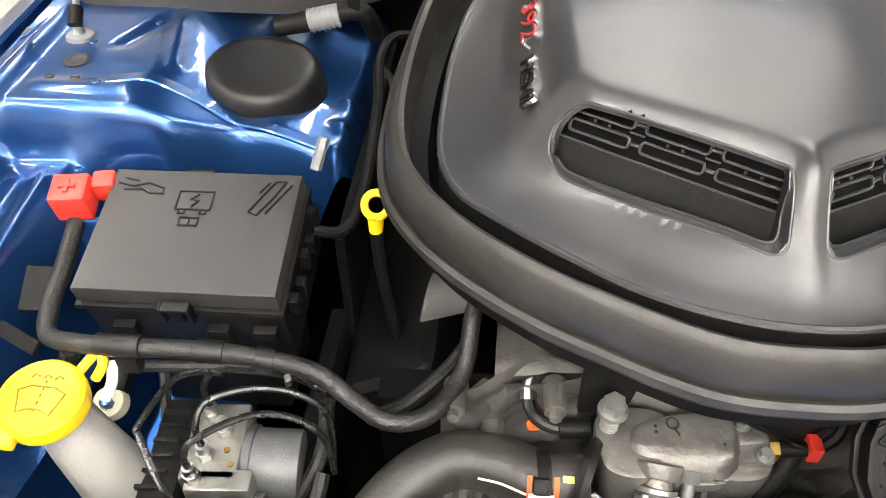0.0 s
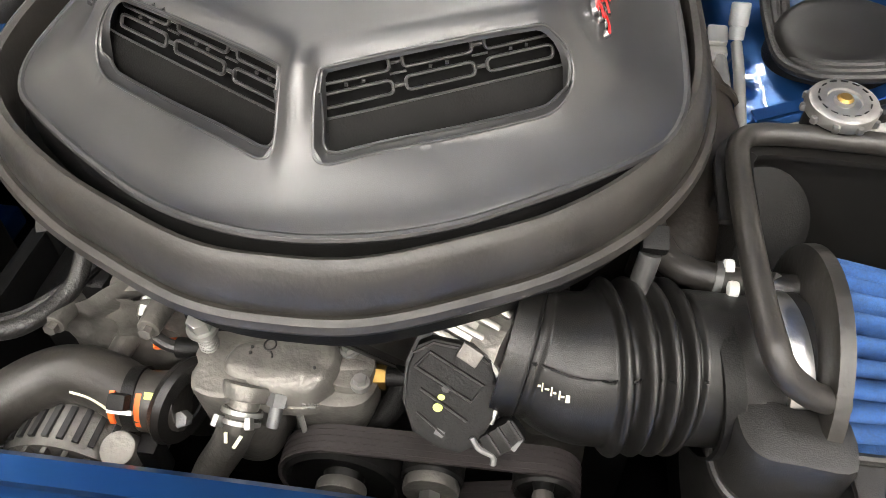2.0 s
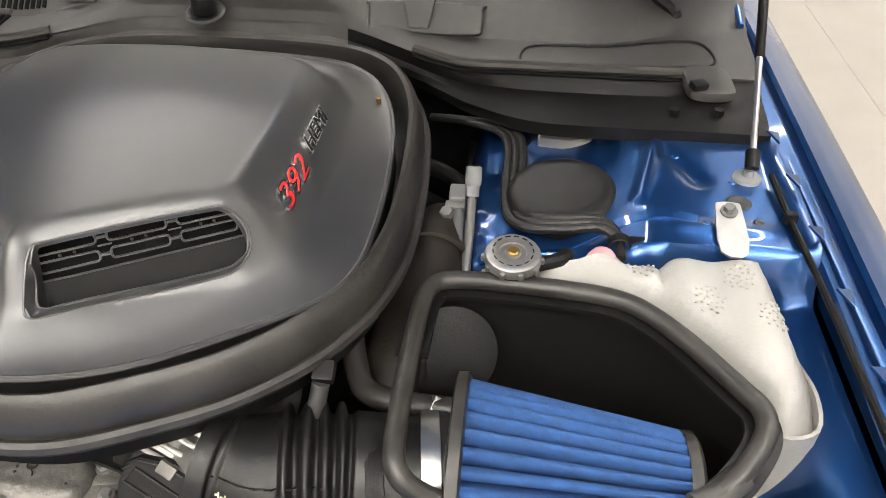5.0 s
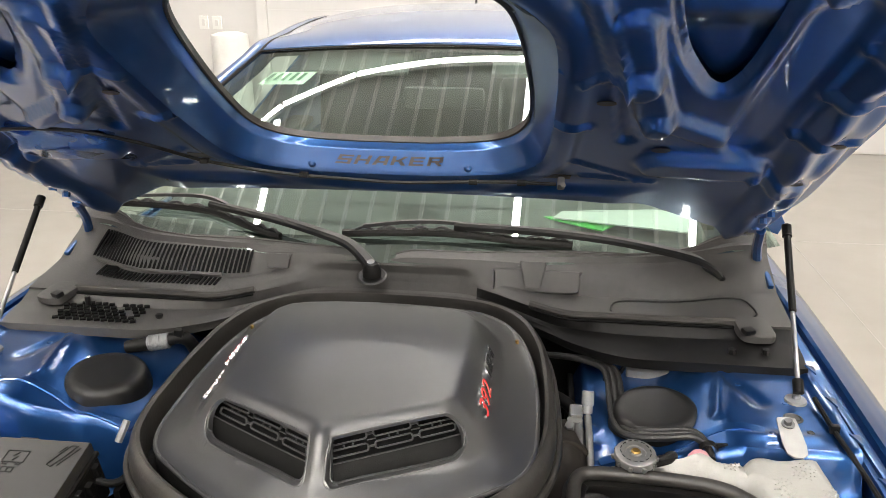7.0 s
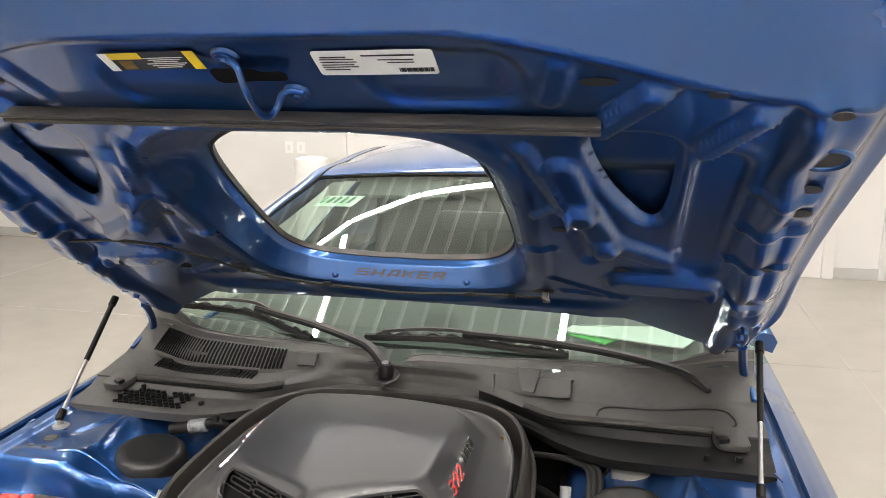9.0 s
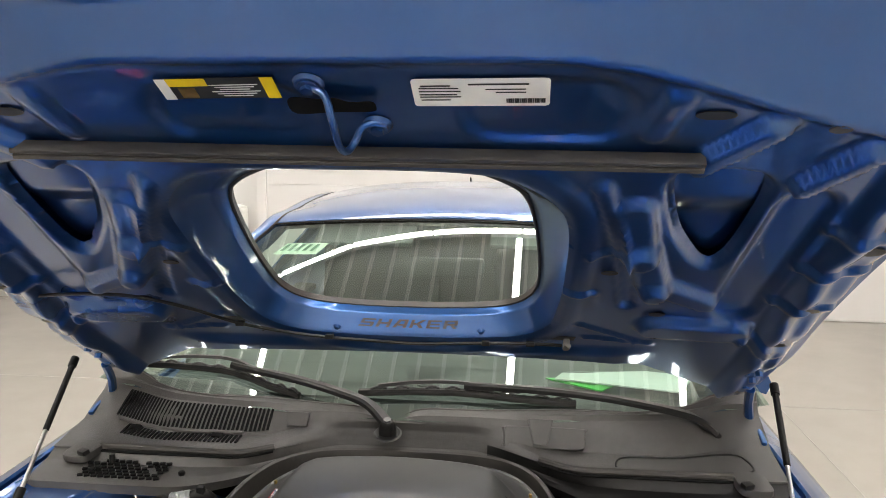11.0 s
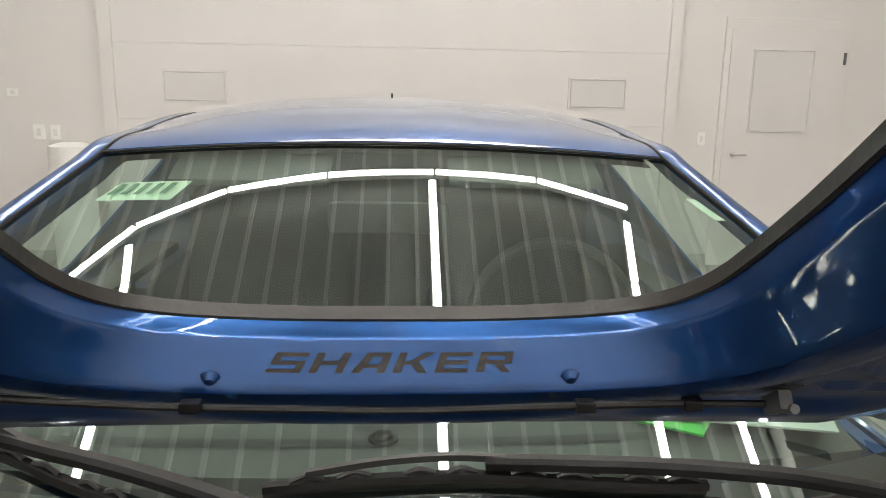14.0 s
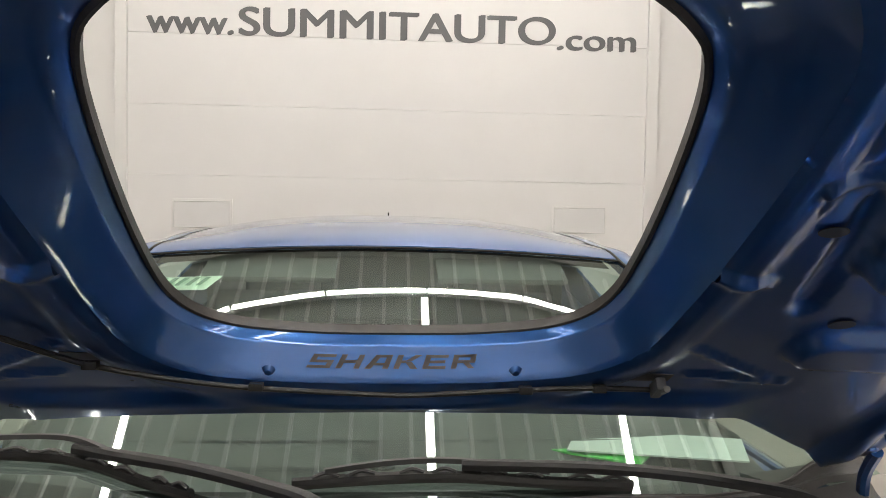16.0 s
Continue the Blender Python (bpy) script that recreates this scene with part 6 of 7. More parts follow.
AX = Vector((-0.10, -0.78, -0.60)).normalized()
nb = Vector((-0.043, 0.358, 0.834))
part("neck_boss", cyl(B(), nb, nb + AX * 0.014, 0.0215, 0.0190, 26, 0.003), ALU, wh)
part("neck", cyl(B(), nb + AX * 0.012, nb + AX * 0.030, 0.0135, n=22, bevel=0.002), ALU, wh)
sb = Vector((-0.016, 0.356, 0.828))
part("stud", cyl(cyl(B(), sb, sb + AX * 0.012, 0.0105, 0.0095, 6, 0.001), sb + AX * 0.010, sb + AX * 0.030, 0.0058, n=12, bevel=0.001), GREY_M, wh)
part("dowel_pin", cyl(B(), (0.000, 0.350, 0.806), (0.004, 0.344, 0.772), 0.0026, n=10), ALUP, wh)
for k, (dx, dz, w) in enumerate(((0.0, 0.0, 0.003), (0.004, 0.0, 0.002), (0.008, 0.0, 0.003), (0.003, -0.004, 0.012))):
    part("cast_mark", bx((0.006 + dx, 0.3495 + 0.12 * dx, 0.824 + dz), (w, 0.0012, 0.0024 if k < 3 else 0.0012)), ALUP, wh)

bo = thing("lifting_bolt", "bright hexagon bolt on a black bracket", "bolt")
part("bracket", slab(B(), [(-0.112, 0.908), (-0.112, 0.832), (-0.070, 0.838), (-0.058, 0.905)], 0.012, 0.002, Matrix.Translation((0, 0.404, 0)) @ pose(0, 0, 0, 90, 0, 0)), DARK, bo)
part("head", cyl(cyl(B(), (-0.086, 0.386, 0.868), (-0.086, 0.384, 0.882), 0.0105, n=6, bevel=0.0015), (-0.086, 0.386, 0.864), (-0.086, 0.386, 0.869), 0.0135, n=20, bevel=0.001), ALUP, bo)
bm = B()
cyl(bm, (-0.086, 0.387, 0.830), (-0.086, 0.386, 0.866), 0.0068, n=14)
for k in range(8):
    sweep(bm, [Vector((-0.086 + 0.0075 * math.cos(a), 0.387 + 0.0075 * math.sin(a), 0.832 + 0.004 * k)) for a in [2 * math.pi * j / 12 for j in range(12)]], circ(0.0011, 5), True)
part("shank", bm, ALUP, bo)

# upper radiator hose
rh = thing("radiator_hose", "thick black upper radiator hose", "radiator hose")
part("hose", tube(B(), [(-0.105, 0.350, 0.807), (-0.14, 0.346, 0.806), (-0.18, 0.360, 0.806), (-0.222, 0.364, 0.803), (-0.262, 0.343, 0.793), (-0.295, 0.305, 0.775), (-0.315, 0.262, 0.745), (-0.33, 0.22, 0.70)], 0.0265, 24, 8), RUBBER, rh)
part("end_flange", lathe(B(), [(0.022, -0.006), (0.038, -0.006), (0.041, 0.0), (0.038, 0.006), (0.022, 0.006)], (-0.104, 0.350, 0.807), 32, eul(0, 90, -18)), PLAST, rh)
for x in (-0.132, -0.155):
    arc = [Vector((x, 0.3475 + 0.0272 * math.cos(a), 0.806 + 0.0272 * math.sin(a))) for a in [radians(112 + 11 * k) for k in range(7)]]
    part("paint_band", sweep(B(), arc, [(-0.0024, -0.001), (0.0024, -0.001), (0.0024, 0.001), (-0.0024, 0.001)], up=(0, -0.7, 0.7), scale="free"), ORANGE, rh, "orange paint mark")
part("hose_clamp", lathe(B(), [(0.0268, -0.006), (0.0285, -0.0055), (0.0285, 0.0055), (0.0268, 0.006)], (-0.143, 0.347, 0.806), 32, eul(0, 90, 4)), DARK, rh)
part("clamp_lug", bx((-0.145, 0.328, 0.83), (0.016, 0.014, 0.018), 0.003, eul(35)), DARK, rh)
part("lug_pin", bx((-0.145, 0.322, 0.824), (0.022, 0.004, 0.004), 0.001, eul(35)), WHITE, rh)
part("chalk_line", tube(B(), [(-0.20, 0.339, 0.8165), (-0.18, 0.335, 0.8175), (-0.158, 0.325, 0.820)], 0.0012, 6, 4), CREAM, rh)
part("paint_dot", bx((-0.122, 0.336, 0.831), (0.010, 0.006, 0.002), 0.0005, eul(35)), MARK, rh)
part("flange_bolt", cyl(B(), (-0.098, 0.336, 0.802), (-0.0985, 0.328, 0.812), 0.0075, n=6, bevel=0.002), GREY_M, rh)
bh = thing("bypass_hose", "grey bypass hose with a pale spring clamp", "coolant hose")
p0 = nb + AX * 0.020
part("hose", tube(B(), [p0, p0 + AX * 0.018 + Vector((-0.003, 0.002, -0.004)), (-0.062, 0.326, 0.780), (-0.082, 0.318, 0.745), (-0.10, 0.312, 0.70), (-0.11, 0.31, 0.66)], 0.0160, 18, 6), RUBBER_G, bh)
for k in (0.004, 0.012):
    part("spring_clamp", lathe(B(), [(0.0162, -0.0022), (0.0178, -0.0020), (0.0178, 0.0020), (0.0162, 0.0022)], p0 + AX * k, 24, AX.to_track_quat("Z", "Y").to_matrix()), ALUP, bh, "pale spring clamp band")
for dx in (-0.013, 0.013):
    part("clamp_ear", bx(p0 + AX * 0.008 + Vector((dx, -0.012, 0.010)), (0.005, 0.010, 0.016), 0.001, eul(30, 0, dx * 900)), ALUP, bh)
part("chalk_mark", bx(p0 + AX * 0.022 + Vector((-0.004, -0.011, 0.010)), (0.003, 0.0015, 0.010), 0.0004, eul(-30, 0, 0)), CREAM, bh)
part("chalk_mark", bx(p0 + AX * 0.024 + Vector((0.006, -0.011, 0.009)), (0.003, 0.0015, 0.013), 0.0004, eul(-30, 35, 0)), CREAM, bh)

ts = thing("temperature_sensor", "brass sensor with a black and red plug", "sensor")
part("brass_nut", cyl(B(), (0.056, 0.390, 0.817), (0.068, 0.391, 0.817), 0.011, n=6, bevel=0.001), BRASS, ts)
part("plug", cyl(B(), (0.067, 0.391, 0.817), (0.094, 0.393, 0.817), 0.0085, 0.0075, 14, 0.001), DARK, ts)
part("lock_tab", bx((0.100, 0.393, 0.819), (0.012, 0.018, 0.020), 0.002), RED, ts, "red locking tab")
part("lead", tube(B(), [(0.105, 0.394, 0.818), (0.12, 0.40, 0.83), (0.13, 0.42, 0.85)], 0.006, 8, 5), DARK, ts)
lh = thing("coolant_pipe", "short black coolant pipe below the sensor", "coolant pipe")
part("pipe", tube(B(), [(0.044, 0.378, 0.768), (0.058, 0.374, 0.770), (0.070, 0.378, 0.782), (0.080, 0.388, 0.800), (0.086, 0.400, 0.82)], 0.0115, 12, 6), DARK, lh)
cs = thing("cam_sensor_lead", "dark sensor lead with silver tape on the engine", "sensor lead")
part("lead", tube(B(), [(-0.205, 0.49, 0.90), (-0.185, 0.475, 0.885), (-0.165, 0.468, 0.872), (-0.150, 0.468, 0.868), (-0.146, 0.452, 0.86), (-0.155, 0.435, 0.845), (-0.158, 0.415, 0.835), (-0.150, 0.405, 0.82), (-0.13, 0.40, 0.812), (-0.105, 0.405, 0.815)], 0.0062, 10, 6), TAPE, cs)
part("silver_wrap", tube(B(), [(-0.1545, 0.437, 0.8465), (-0.158, 0.425, 0.84), (-0.158, 0.414, 0.834)], 0.0078, 10, 4), STEEL, cs, "silver foil wrap")
part("silver_ring", cyl(B(), (-0.1465, 0.459, 0.8645), (-0.1465, 0.453, 0.861), 0.0085, n=12), STEEL, cs)
part("plug", cyl(B(), (-0.128, 0.40, 0.812), (-0.098, 0.402, 0.812), 0.010, n=12, bevel=0.002), DARK, cs)
part("red_seal", bx((-0.142, 0.410, 0.802), (0.03, 0.010, 0.007), 0.003, eul(0, 0, 12)), ORANGE, cs)
gs = thing("grained_shield", "curved black grained plastic shield below the seal", "plastic shield")
def shield(u, v):
    a = -1.3 + 2.2 * v
    return Vector((-0.235 + 0.024 * u * (1.1 - 0.4 * v), 0.492 + 0.030 * math.sin(a) + 0.01 * u, 0.880 + 0.035 * math.cos(a)))
part("shield", sheet(shield, 12, 14, 0.004), PLAST_G, gs)

# alternator, pulleys, belt
al = thing("alternator", "cast aluminium alternator with slotted end", "alternator")
part("body", cyl(B(), (-0.215, 0.30, 0.72), (-0.215, 0.40, 0.72), 0.068, n=40, bevel=0.012), ALU, al)
for k in range(16):
    a = math.pi * (0.02 + k / 16)
    part("slot", bx((-0.215 + 0.069 * math.cos(a), 0.325, 0.72 + 0.069 * math.sin(a)), (0.004, 0.032, 0.006), 0.001, eul(0, -math.degrees(a), 0)), INK, al)
for k in range(11):
    a = math.pi * (0.05 + k / 11)
    part("cooling_rib", bx((-0.215 + 0.056 * math.cos(a), 0.2985, 0.72 + 0.056 * math.sin(a)), (0.020, 0.006, 0.005), 0.001, eul(0, -math.degrees(a), 0)), ALU, al)
part("terminal", cyl(B(), (-0.150, 0.315, 0.765), (-0.150, 0.305, 0.792), 0.016, n=20, bevel=0.003), ALU, al)
part("plug", bx((-0.127, 0.315, 0.765), (0.018, 0.02, 0.05), 0.004), DARK, al)
def pulley(c, r, label, hub):
    p = thing("pulley", label, "pulley", group="belt pulleys")
    part("rim", lathe(B(), [(r * 0.55, -0.016), (r * 0.92, -0.016), (r, -0.013), (r, 0.013), (r * 0.92, 0.016), (r * 0.85, 0.010), (r * 0.35, 0.006), (r * 0.30, 0.014), (0.0, 0.016)], c, 40, eul(90)), DARK, p)
    part("hub", cyl(B(), (c[0], c[1] - 0.014, c[2]), (c[0], c[1] - 0.026, c[2]), r * hub, n=20, bevel=0.003), ALU, p)
    part("hub_bolt", cyl(B(), (c[0], c[1] - 0.024, c[2]), (c[0], c[1] - 0.036, c[2]), r * hub * 0.4, n=6, bevel=0.001), STEEL, p)
pulley((0.036, 0.338, 0.738), 0.055, "black water pump pulley with a pale hub", 0.42)
pulley((0.212, 0.340, 0.768), 0.027, "small black idler pulley with a bright bolt", 0.35)
pulley((0.116, 0.345, 0.752), 0.028, "pale metal idler pulley below the belt", 0.9)
be = thing("drive_belt", "dark ribbed serpentine drive belt", "drive belt")
loop = [Vector((0.036 + 0.0575 * math.cos(a), 0.338, 0.738 + 0.0575 * math.sin(a))) for a in [math.pi / 2 + k * math.pi / 14 for k in range(15)]]
loop += [Vector((0.212 + 0.0295 * math.cos(a), 0.340, 0.768 + 0.0295 * math.sin(a))) for a in [-math.pi / 2 + k * math.pi / 14 for k in range(15)]]
part("belt", sweep(B(), loop, [(-0.0018, -0.013), (0.0018, -0.013), (0.0018, 0.013), (-0.0018, 0.013)], True, up=(0, 1, 0)), BELT, be)
for k in range(4):
    part("belt_rib", sweep(B(), loop, [(-0.0024, -0.010 + 0.006 * k), (0.0024, -0.010 + 0.006 * k), (0.0024, -0.008 + 0.006 * k), (-0.0024, -0.008 + 0.006 * k)], True, up=(0, 1, 0)), BELT, be)

# throttle body, actuator and intake tube
tb = thing("throttle_body", "silver throttle body with a black actuator cover", "throttle body")
for k in range(5):
    part("fin", bx((0.124 + 0.0075 * k, 0.368 + 0.006 * k, 0.912 + 0.0085 * k), (0.050, 0.0055, 0.030), 0.002, eul(24, 18, -16)), BLOCKM, tb)
part("fin_block", bx((0.144, 0.392, 0.912), (0.06, 0.05, 0.05), 0.008, eul(24, 18, -16)), BLOCKM, tb)
part("bore", cyl(B(), (0.135, 0.40, 0.875), (0.185, 0.375, 0.885), 0.053, n=32, bevel=0.006), ALU, tb)
part("paint_dot", lathe(B(), [(0.0, 0.002), (0.006, 0.0015), (0.007, 0.0)], (0.160, 0.384, 0.966), 14, eul(50)), GREEN, tb, "green paint dot")
AM = pose(0.139, 0.326, 0.900, 50, 0, 0)
ac = part("actuator_cover", slab(B(), [(-0.040, 0.018), (-0.034, 0.036), (-0.022, 0.042), (0.006, 0.039), (0.021, 0.030), (0.026, 0.012), (0.026, -0.014), (0.018, -0.034), (0.004, -0.043), (-0.014, -0.040), (-0.033, -0.030), (-0.040, -0.012)], 0.030, 0.004, AM), DARK, tb, "black plastic actuator cover")
part("cover_collar", slab(B(), [(-0.044, 0.018), (-0.036, 0.040), (-0.022, 0.046), (0.008, 0.043), (0.026, 0.032), (0.030, 0.012), (0.030, -0.016), (0.020, -0.038), (0.004, -0.046), (-0.016, -0.043), (-0.036, -0.032), (-0.044, -0.012)], 0.008, 0.002, AM @ pose(0, 0, -0.016)), PLAST, ac)
def on_cover(name, pts, r, m, h=0.0008, sm=0):
    part(name, tube(B(), [(x, y, h) for x, y in pts], r, 6, sm), m, ac).matrix_basis = AM
on_cover("cover_rib", [(-0.034, 0.020), (-0.024, 0.032), (0.017, 0.011), (0.009, -0.002), (-0.034, 0.020)], 0.0014, PLAST)
on_cover("cover_rib", [(-0.029, 0.004), (0.007, -0.017)], 0.0013, PLAST)
on_cover("cover_rib", [(-0.030, -0.014), (-0.008, -0.030)], 0.0010, PLAST)
on_cover("cover_edge", [(-0.036, 0.030), (-0.022, 0.039), (0.006, 0.036), (0.019, 0.028)], 0.0012, PLAST)
part("silver_tag", bx((0.005, 0.033, 0.001), (0.017, 0.012, 0.006), 0.001, eul(0, 0, -28)), ALU, ac).matrix_basis = AM
for x, y, w in ((-0.015, -0.009, 0.0075), (-0.013, -0.001, 0.0055)):
    part("paint_mark", slab(B(), [(w * 0.5 * math.cos(a), w * 0.42 * math.sin(a)) for a in [2 * math.pi * k / 12 for k in range(12)]], 0.0006, 0, pose(x, y, 0.0012)), MARK, ac).matrix_basis = AM
part("screw", lathe(B(), [(0.0, 0.0015), (0.003, 0.0015), (0.0036, 0.0)], (-0.010, 0.006, 0.0), 12), INK, ac).matrix_basis = AM
part("label_bar", bx((-0.012, -0.028, 0.0008), (0.007, 0.005, 0.0006), 0.0, eul(0, 0, -25)), GREY_M, ac).matrix_basis = AM
on_cover("metal_arc", [(0.008, 0.035), (0.021, 0.027), (0.029, 0.013), (0.029, 0.000), (0.024, -0.018)], 0.0026, ALUP, -0.004, 6)
cn2 = part("connector", bx((0.034, -0.027, -0.008), (0.030, 0.020, 0.022), 0.003, eul(0, 0, 38)), DARK, ac)
cn2.matrix_basis = AM
for k in range(3):
    part("connector_rib", bx((0.028 + 0.007 * k, -0.030 + 0.006 * k, 0.004), (0.002, 0.018, 0.003), 0.0005, eul(0, 0, 38)), PLAST, ac).matrix_basis = AM
part("connector_lock", bx((0.045, -0.029, 0.001), (0.004, 0.012, 0.004), 0.001, eul(0, 0, -30)), GREY_M, ac).matrix_basis = AM
on_cover("connector_clip", [(0.012, -0.028), (0.018, -0.036), (0.028, -0.040), (0.029, -0.047)], 0.0024, GREY_M, 0.002, 5)
it = thing("intake_tube", "black ribbed rubber intake tube with a moulded elbow", "intake tube")
cen = smooth_path([(0.168, 0.376, 0.904), (0.195, 0.373, 0.900), (0.225, 0.371, 0.894), (0.262, 0.378, 0.891), (0.30, 0.386, 0.886), (0.345, 0.391, 0.880)], 26)
nn = len(cen)
def trad(t):
    r = 0.049 + 0.011 * sm01((t - 0.10) / 0.36)
    if t < 0.14:
        r = 0.054
    for c in (0.50, 0.585, 0.66, 0.735):
        r += 0.0085 * max(0, 1 - ((t - c) / 0.026) ** 2) - 0.004 * max(0, 1 - ((t - c - 0.04) / 0.02) ** 2)
    r += 0.003 * max(0, 1 - ((t - 0.16) / 0.03) ** 2)
    if t > 0.84:
        r = 0.060
    return r
part("tube", sweep(B(), cen, lambda t: circ(trad(t), 36), scale="free"), PLAST, it, smooth=60)
part("clamp_band", lathe(B(), [(0.0605, -0.008), (0.0635, -0.0075), (0.0635, 0.0075), (0.0605, 0.008)], (0.322, 0.384, 0.879), 36, eul(0, 90, 12)), DARK, it)
part("seam", tube(B(), [cen[i] + Vector((0, -0.707, 0.707)) * trad(i / (nn - 1)) for i in range(20, nn - 24)], 0.0009, 6, 0), PLAST, it)
for k in range(9):
    i = 22 + k * 11
    part("seam_nib", bx(cen[i] + Vector((0, -0.707, 0.707)) * trad(i / (nn - 1)), (0.003, 0.002, 0.002), 0.0005), PLAST, it)
for k, (i, w, h) in enumerate(((26, 0.0022, 0.0016), (28, 0.0010, 0.006), (31, 0.0032, 0.0011), (34, 0.0010, 0.006), (36, 0.0020, 0.0012), (39, 0.0011, 0.006), (41, 0.0024, 0.0013), (44, 0.0028, 0.005))):
    part("print_mark", bx(cen[i] + Vector((0, -0.058, 0.0315)) * (trad(i / (nn - 1)) + 0.0004) / 0.066, (w, 0.0012, h), 0.0, eul(-37)), CREAM, it)
ng = thing("sensor_nozzle", "grey sensor on top of the intake tube", "sensor")
part("body", cyl(B(), (0.262, 0.41, 0.935), (0.268, 0.425, 0.968), 0.0085, n=14, bevel=0.002), GREY_P, ng)
part("plug", bx((0.270, 0.432, 0.975), (0.02, 0.02, 0.014), 0.003, eul(25)), DARK, ng)
vh = thing("breather_hose", "black breather hose to the air box", "hose")
part("hose", tube(B(), [(0.275, 0.52, 0.93), (0.285, 0.49, 0.918), (0.30, 0.465, 0.915), (0.33, 0.452, 0.918), (0.37, 0.447, 0.92), (0.392, 0.446, 0.92)], 0.0125, 14, 6), RUBBER, vh)
part("end_ring", cyl(B(), (0.328, 0.4525, 0.918), (0.334, 0.4515, 0.918), 0.0145, n=16), GREY_M, vh)
dk = thing("lower_strut_bar", "dark plastic trough in front of the manifold", "plastic cover")
TM = pose(0, 0.402, 0, 90, 0, 0)
part("trough", slab(B(), [(-0.004, 0.866), (0.020, 0.846), (0.090, 0.806), (0.104, 0.812), (0.116, 0.840), (0.124, 0.885), (0.0, 0.890)], 0.03, 0.003, TM), DARK, dk)
part("trough_edge", tube(B(), [(0.022, 0.400, 0.851), (0.088, 0.400, 0.813), (0.100, 0.400, 0.818), (0.110, 0.400, 0.842)], 0.0022, 8, 4), PLAST, dk)
part("trough_panel", slab(B(), [(0.050, 0.852), (0.090, 0.828), (0.100, 0.848), (0.104, 0.878), (0.056, 0.878)], 0.006, 0.002, TM @ pose(0, 0, 0.004)), PLAST, dk)

# ---- right side of the bay ----
tk = thing("coolant_tank", "translucent white coolant expansion tank", "coolant tank")
out_t = [(0.385, 0.598), (0.388, 0.625), (0.41, 0.642), (0.45, 0.647), (0.50, 0.650), (0.545, 0.655), (0.58, 0.650), (0.62, 0.665), (0.70, 0.668), (0.722, 0.645), (0.728, 0.56), (0.738, 0.505), (0.728, 0.460), (0.695, 0.450), (0.672, 0.475), (0.63, 0.535), (0.59, 0.575), (0.55, 0.593), (0.47, 0.600)]
def tank_z(x, y):
    d, _ = edge_dist((x, y), tank_o)
    z = 0.972 - 0.040 * (1 - sm01(d / 0.026)) - 0.022 * sm01((0.56 - y) / 0.08)
    z += 0.003 * math.sin(x * 75) * sm01((x - 0.45) / 0.05)
    z += 0.010 * sm01(1 - math.hypot(x - 0.532, y - 0.63) / 0.03) - 0.020 * sm01(1 - math.hypot(x - 0.435, y - 0.607) / 0.05)
    z -= 0.010 * sm01(1 - abs(x - 0.595) / 0.012)
    return z
tank_o = round_poly(out_t, 4)
part("top_shell", field(tank_o, [], 0.008, tank_z, lambda x, y, h: Vector((x, y, h))), TANK, tk, smooth=70)
part("side_shell", sweep(B(), [Vector((x, y, 0.865)) for x, y in tank_o], [(-0.003, -0.10), (0.004, -0.085), (0.008, -0.02), (0.010, -0.004), (0.004, 0.0), (0.004, 0.02), (0.0, 0.056), (-0.004, 0.056)], True), TANK, tk, smooth=60)
part("level_bulge", lathe(B(), [(0.0, 0.0065), (0.007, 0.0055), (0.012, 0.002), (0.017, -0.006)], (0.532, 0.632, 0.976), 24), PINK, tk, "pink coolant showing through")
for cx, cy in ((0.675, 0.615), (0.700, 0.560), (0.640, 0.580), (0.575, 0.630)):
    bm = B()
    for k in range(26):
        a = 2.4 * k
        r = 0.0042 * math.sqrt(k)
        x, y = cx + 0.8 * r * math.cos(a), cy + r * math.sin(a)
        lathe(bm, [(0.0, 0.0012), (0.0014, 0.0008), (0.0020, -0.0008)], (x, y, tank_z(x, y)), 7)
    part("moulded_dimples", bm, TANK, tk)
cp = part("pressure_cap", lathe(B(), [(0.0, 0.009), (0.008, 0.009), (0.009, 0.006), (0.014, 0.006), (0.015, 0.008), (0.026, 0.008), (0.029, 0.006), (0.0305, 0.002), (0.0305, -0.004), (0.026, -0.006)], (0.435, 0.607, 0.984), 40, eul(6)), CAPM, tk, "bright metal pressure cap")
part("cap_boss", lathe(B(), [(0.0, 0.0115), (0.005, 0.011), (0.007, 0.009)], (0.435, 0.607, 0.984), 16, eul(6)), BRASS, cp)
for k in range(10):
    a = 2 * math.pi * k / 10
    part("cap_lug", bx((0.435 + 0.0300 * math.cos(a), 0.607 + 0.0300 * math.sin(a), 0.981), (0.008, 0.006, 0.007), 0.002, eul(0, 0, math.degrees(a))), CAPM, cp)
for k in range(14):
    a = 2 * math.pi * k / 14 + 0.1
    part("cap_mark", bx((0.435 + 0.0215 * math.cos(a), 0.607 + 0.0215 * math.sin(a), 0.9925 + 0.003 * math.sin(a)), (0.0012, 0.006, 0.0008), 0.0, eul(0, 0, math.degrees(a))), DARK, cp)
part("cap_neck", cyl(B(), (0.435, 0.607, 0.945), (0.435, 0.607, 0.98), 0.027, n=28), DARK, tk)
part("overflow_nipple", tube(B(), [(0.46, 0.615, 0.968), (0.485, 0.625, 0.97), (0.495, 0.64, 0.965), (0.495, 0.66, 0.95)], 0.008, 10, 6), DARK, tk)
bd = part("mount_tab", slab(B(), round_poly([(-0.015, -0.045), (0.015, -0.045), (0.015, 0.018), (0.010, 0.028), (-0.010, 0.028), (-0.015, 0.018)], 3), 0.003, 0.0006, pose(0.678, 0.700, 0.984, 14, 0, 0)), ALUP, tk, "pale metal mounting tab")
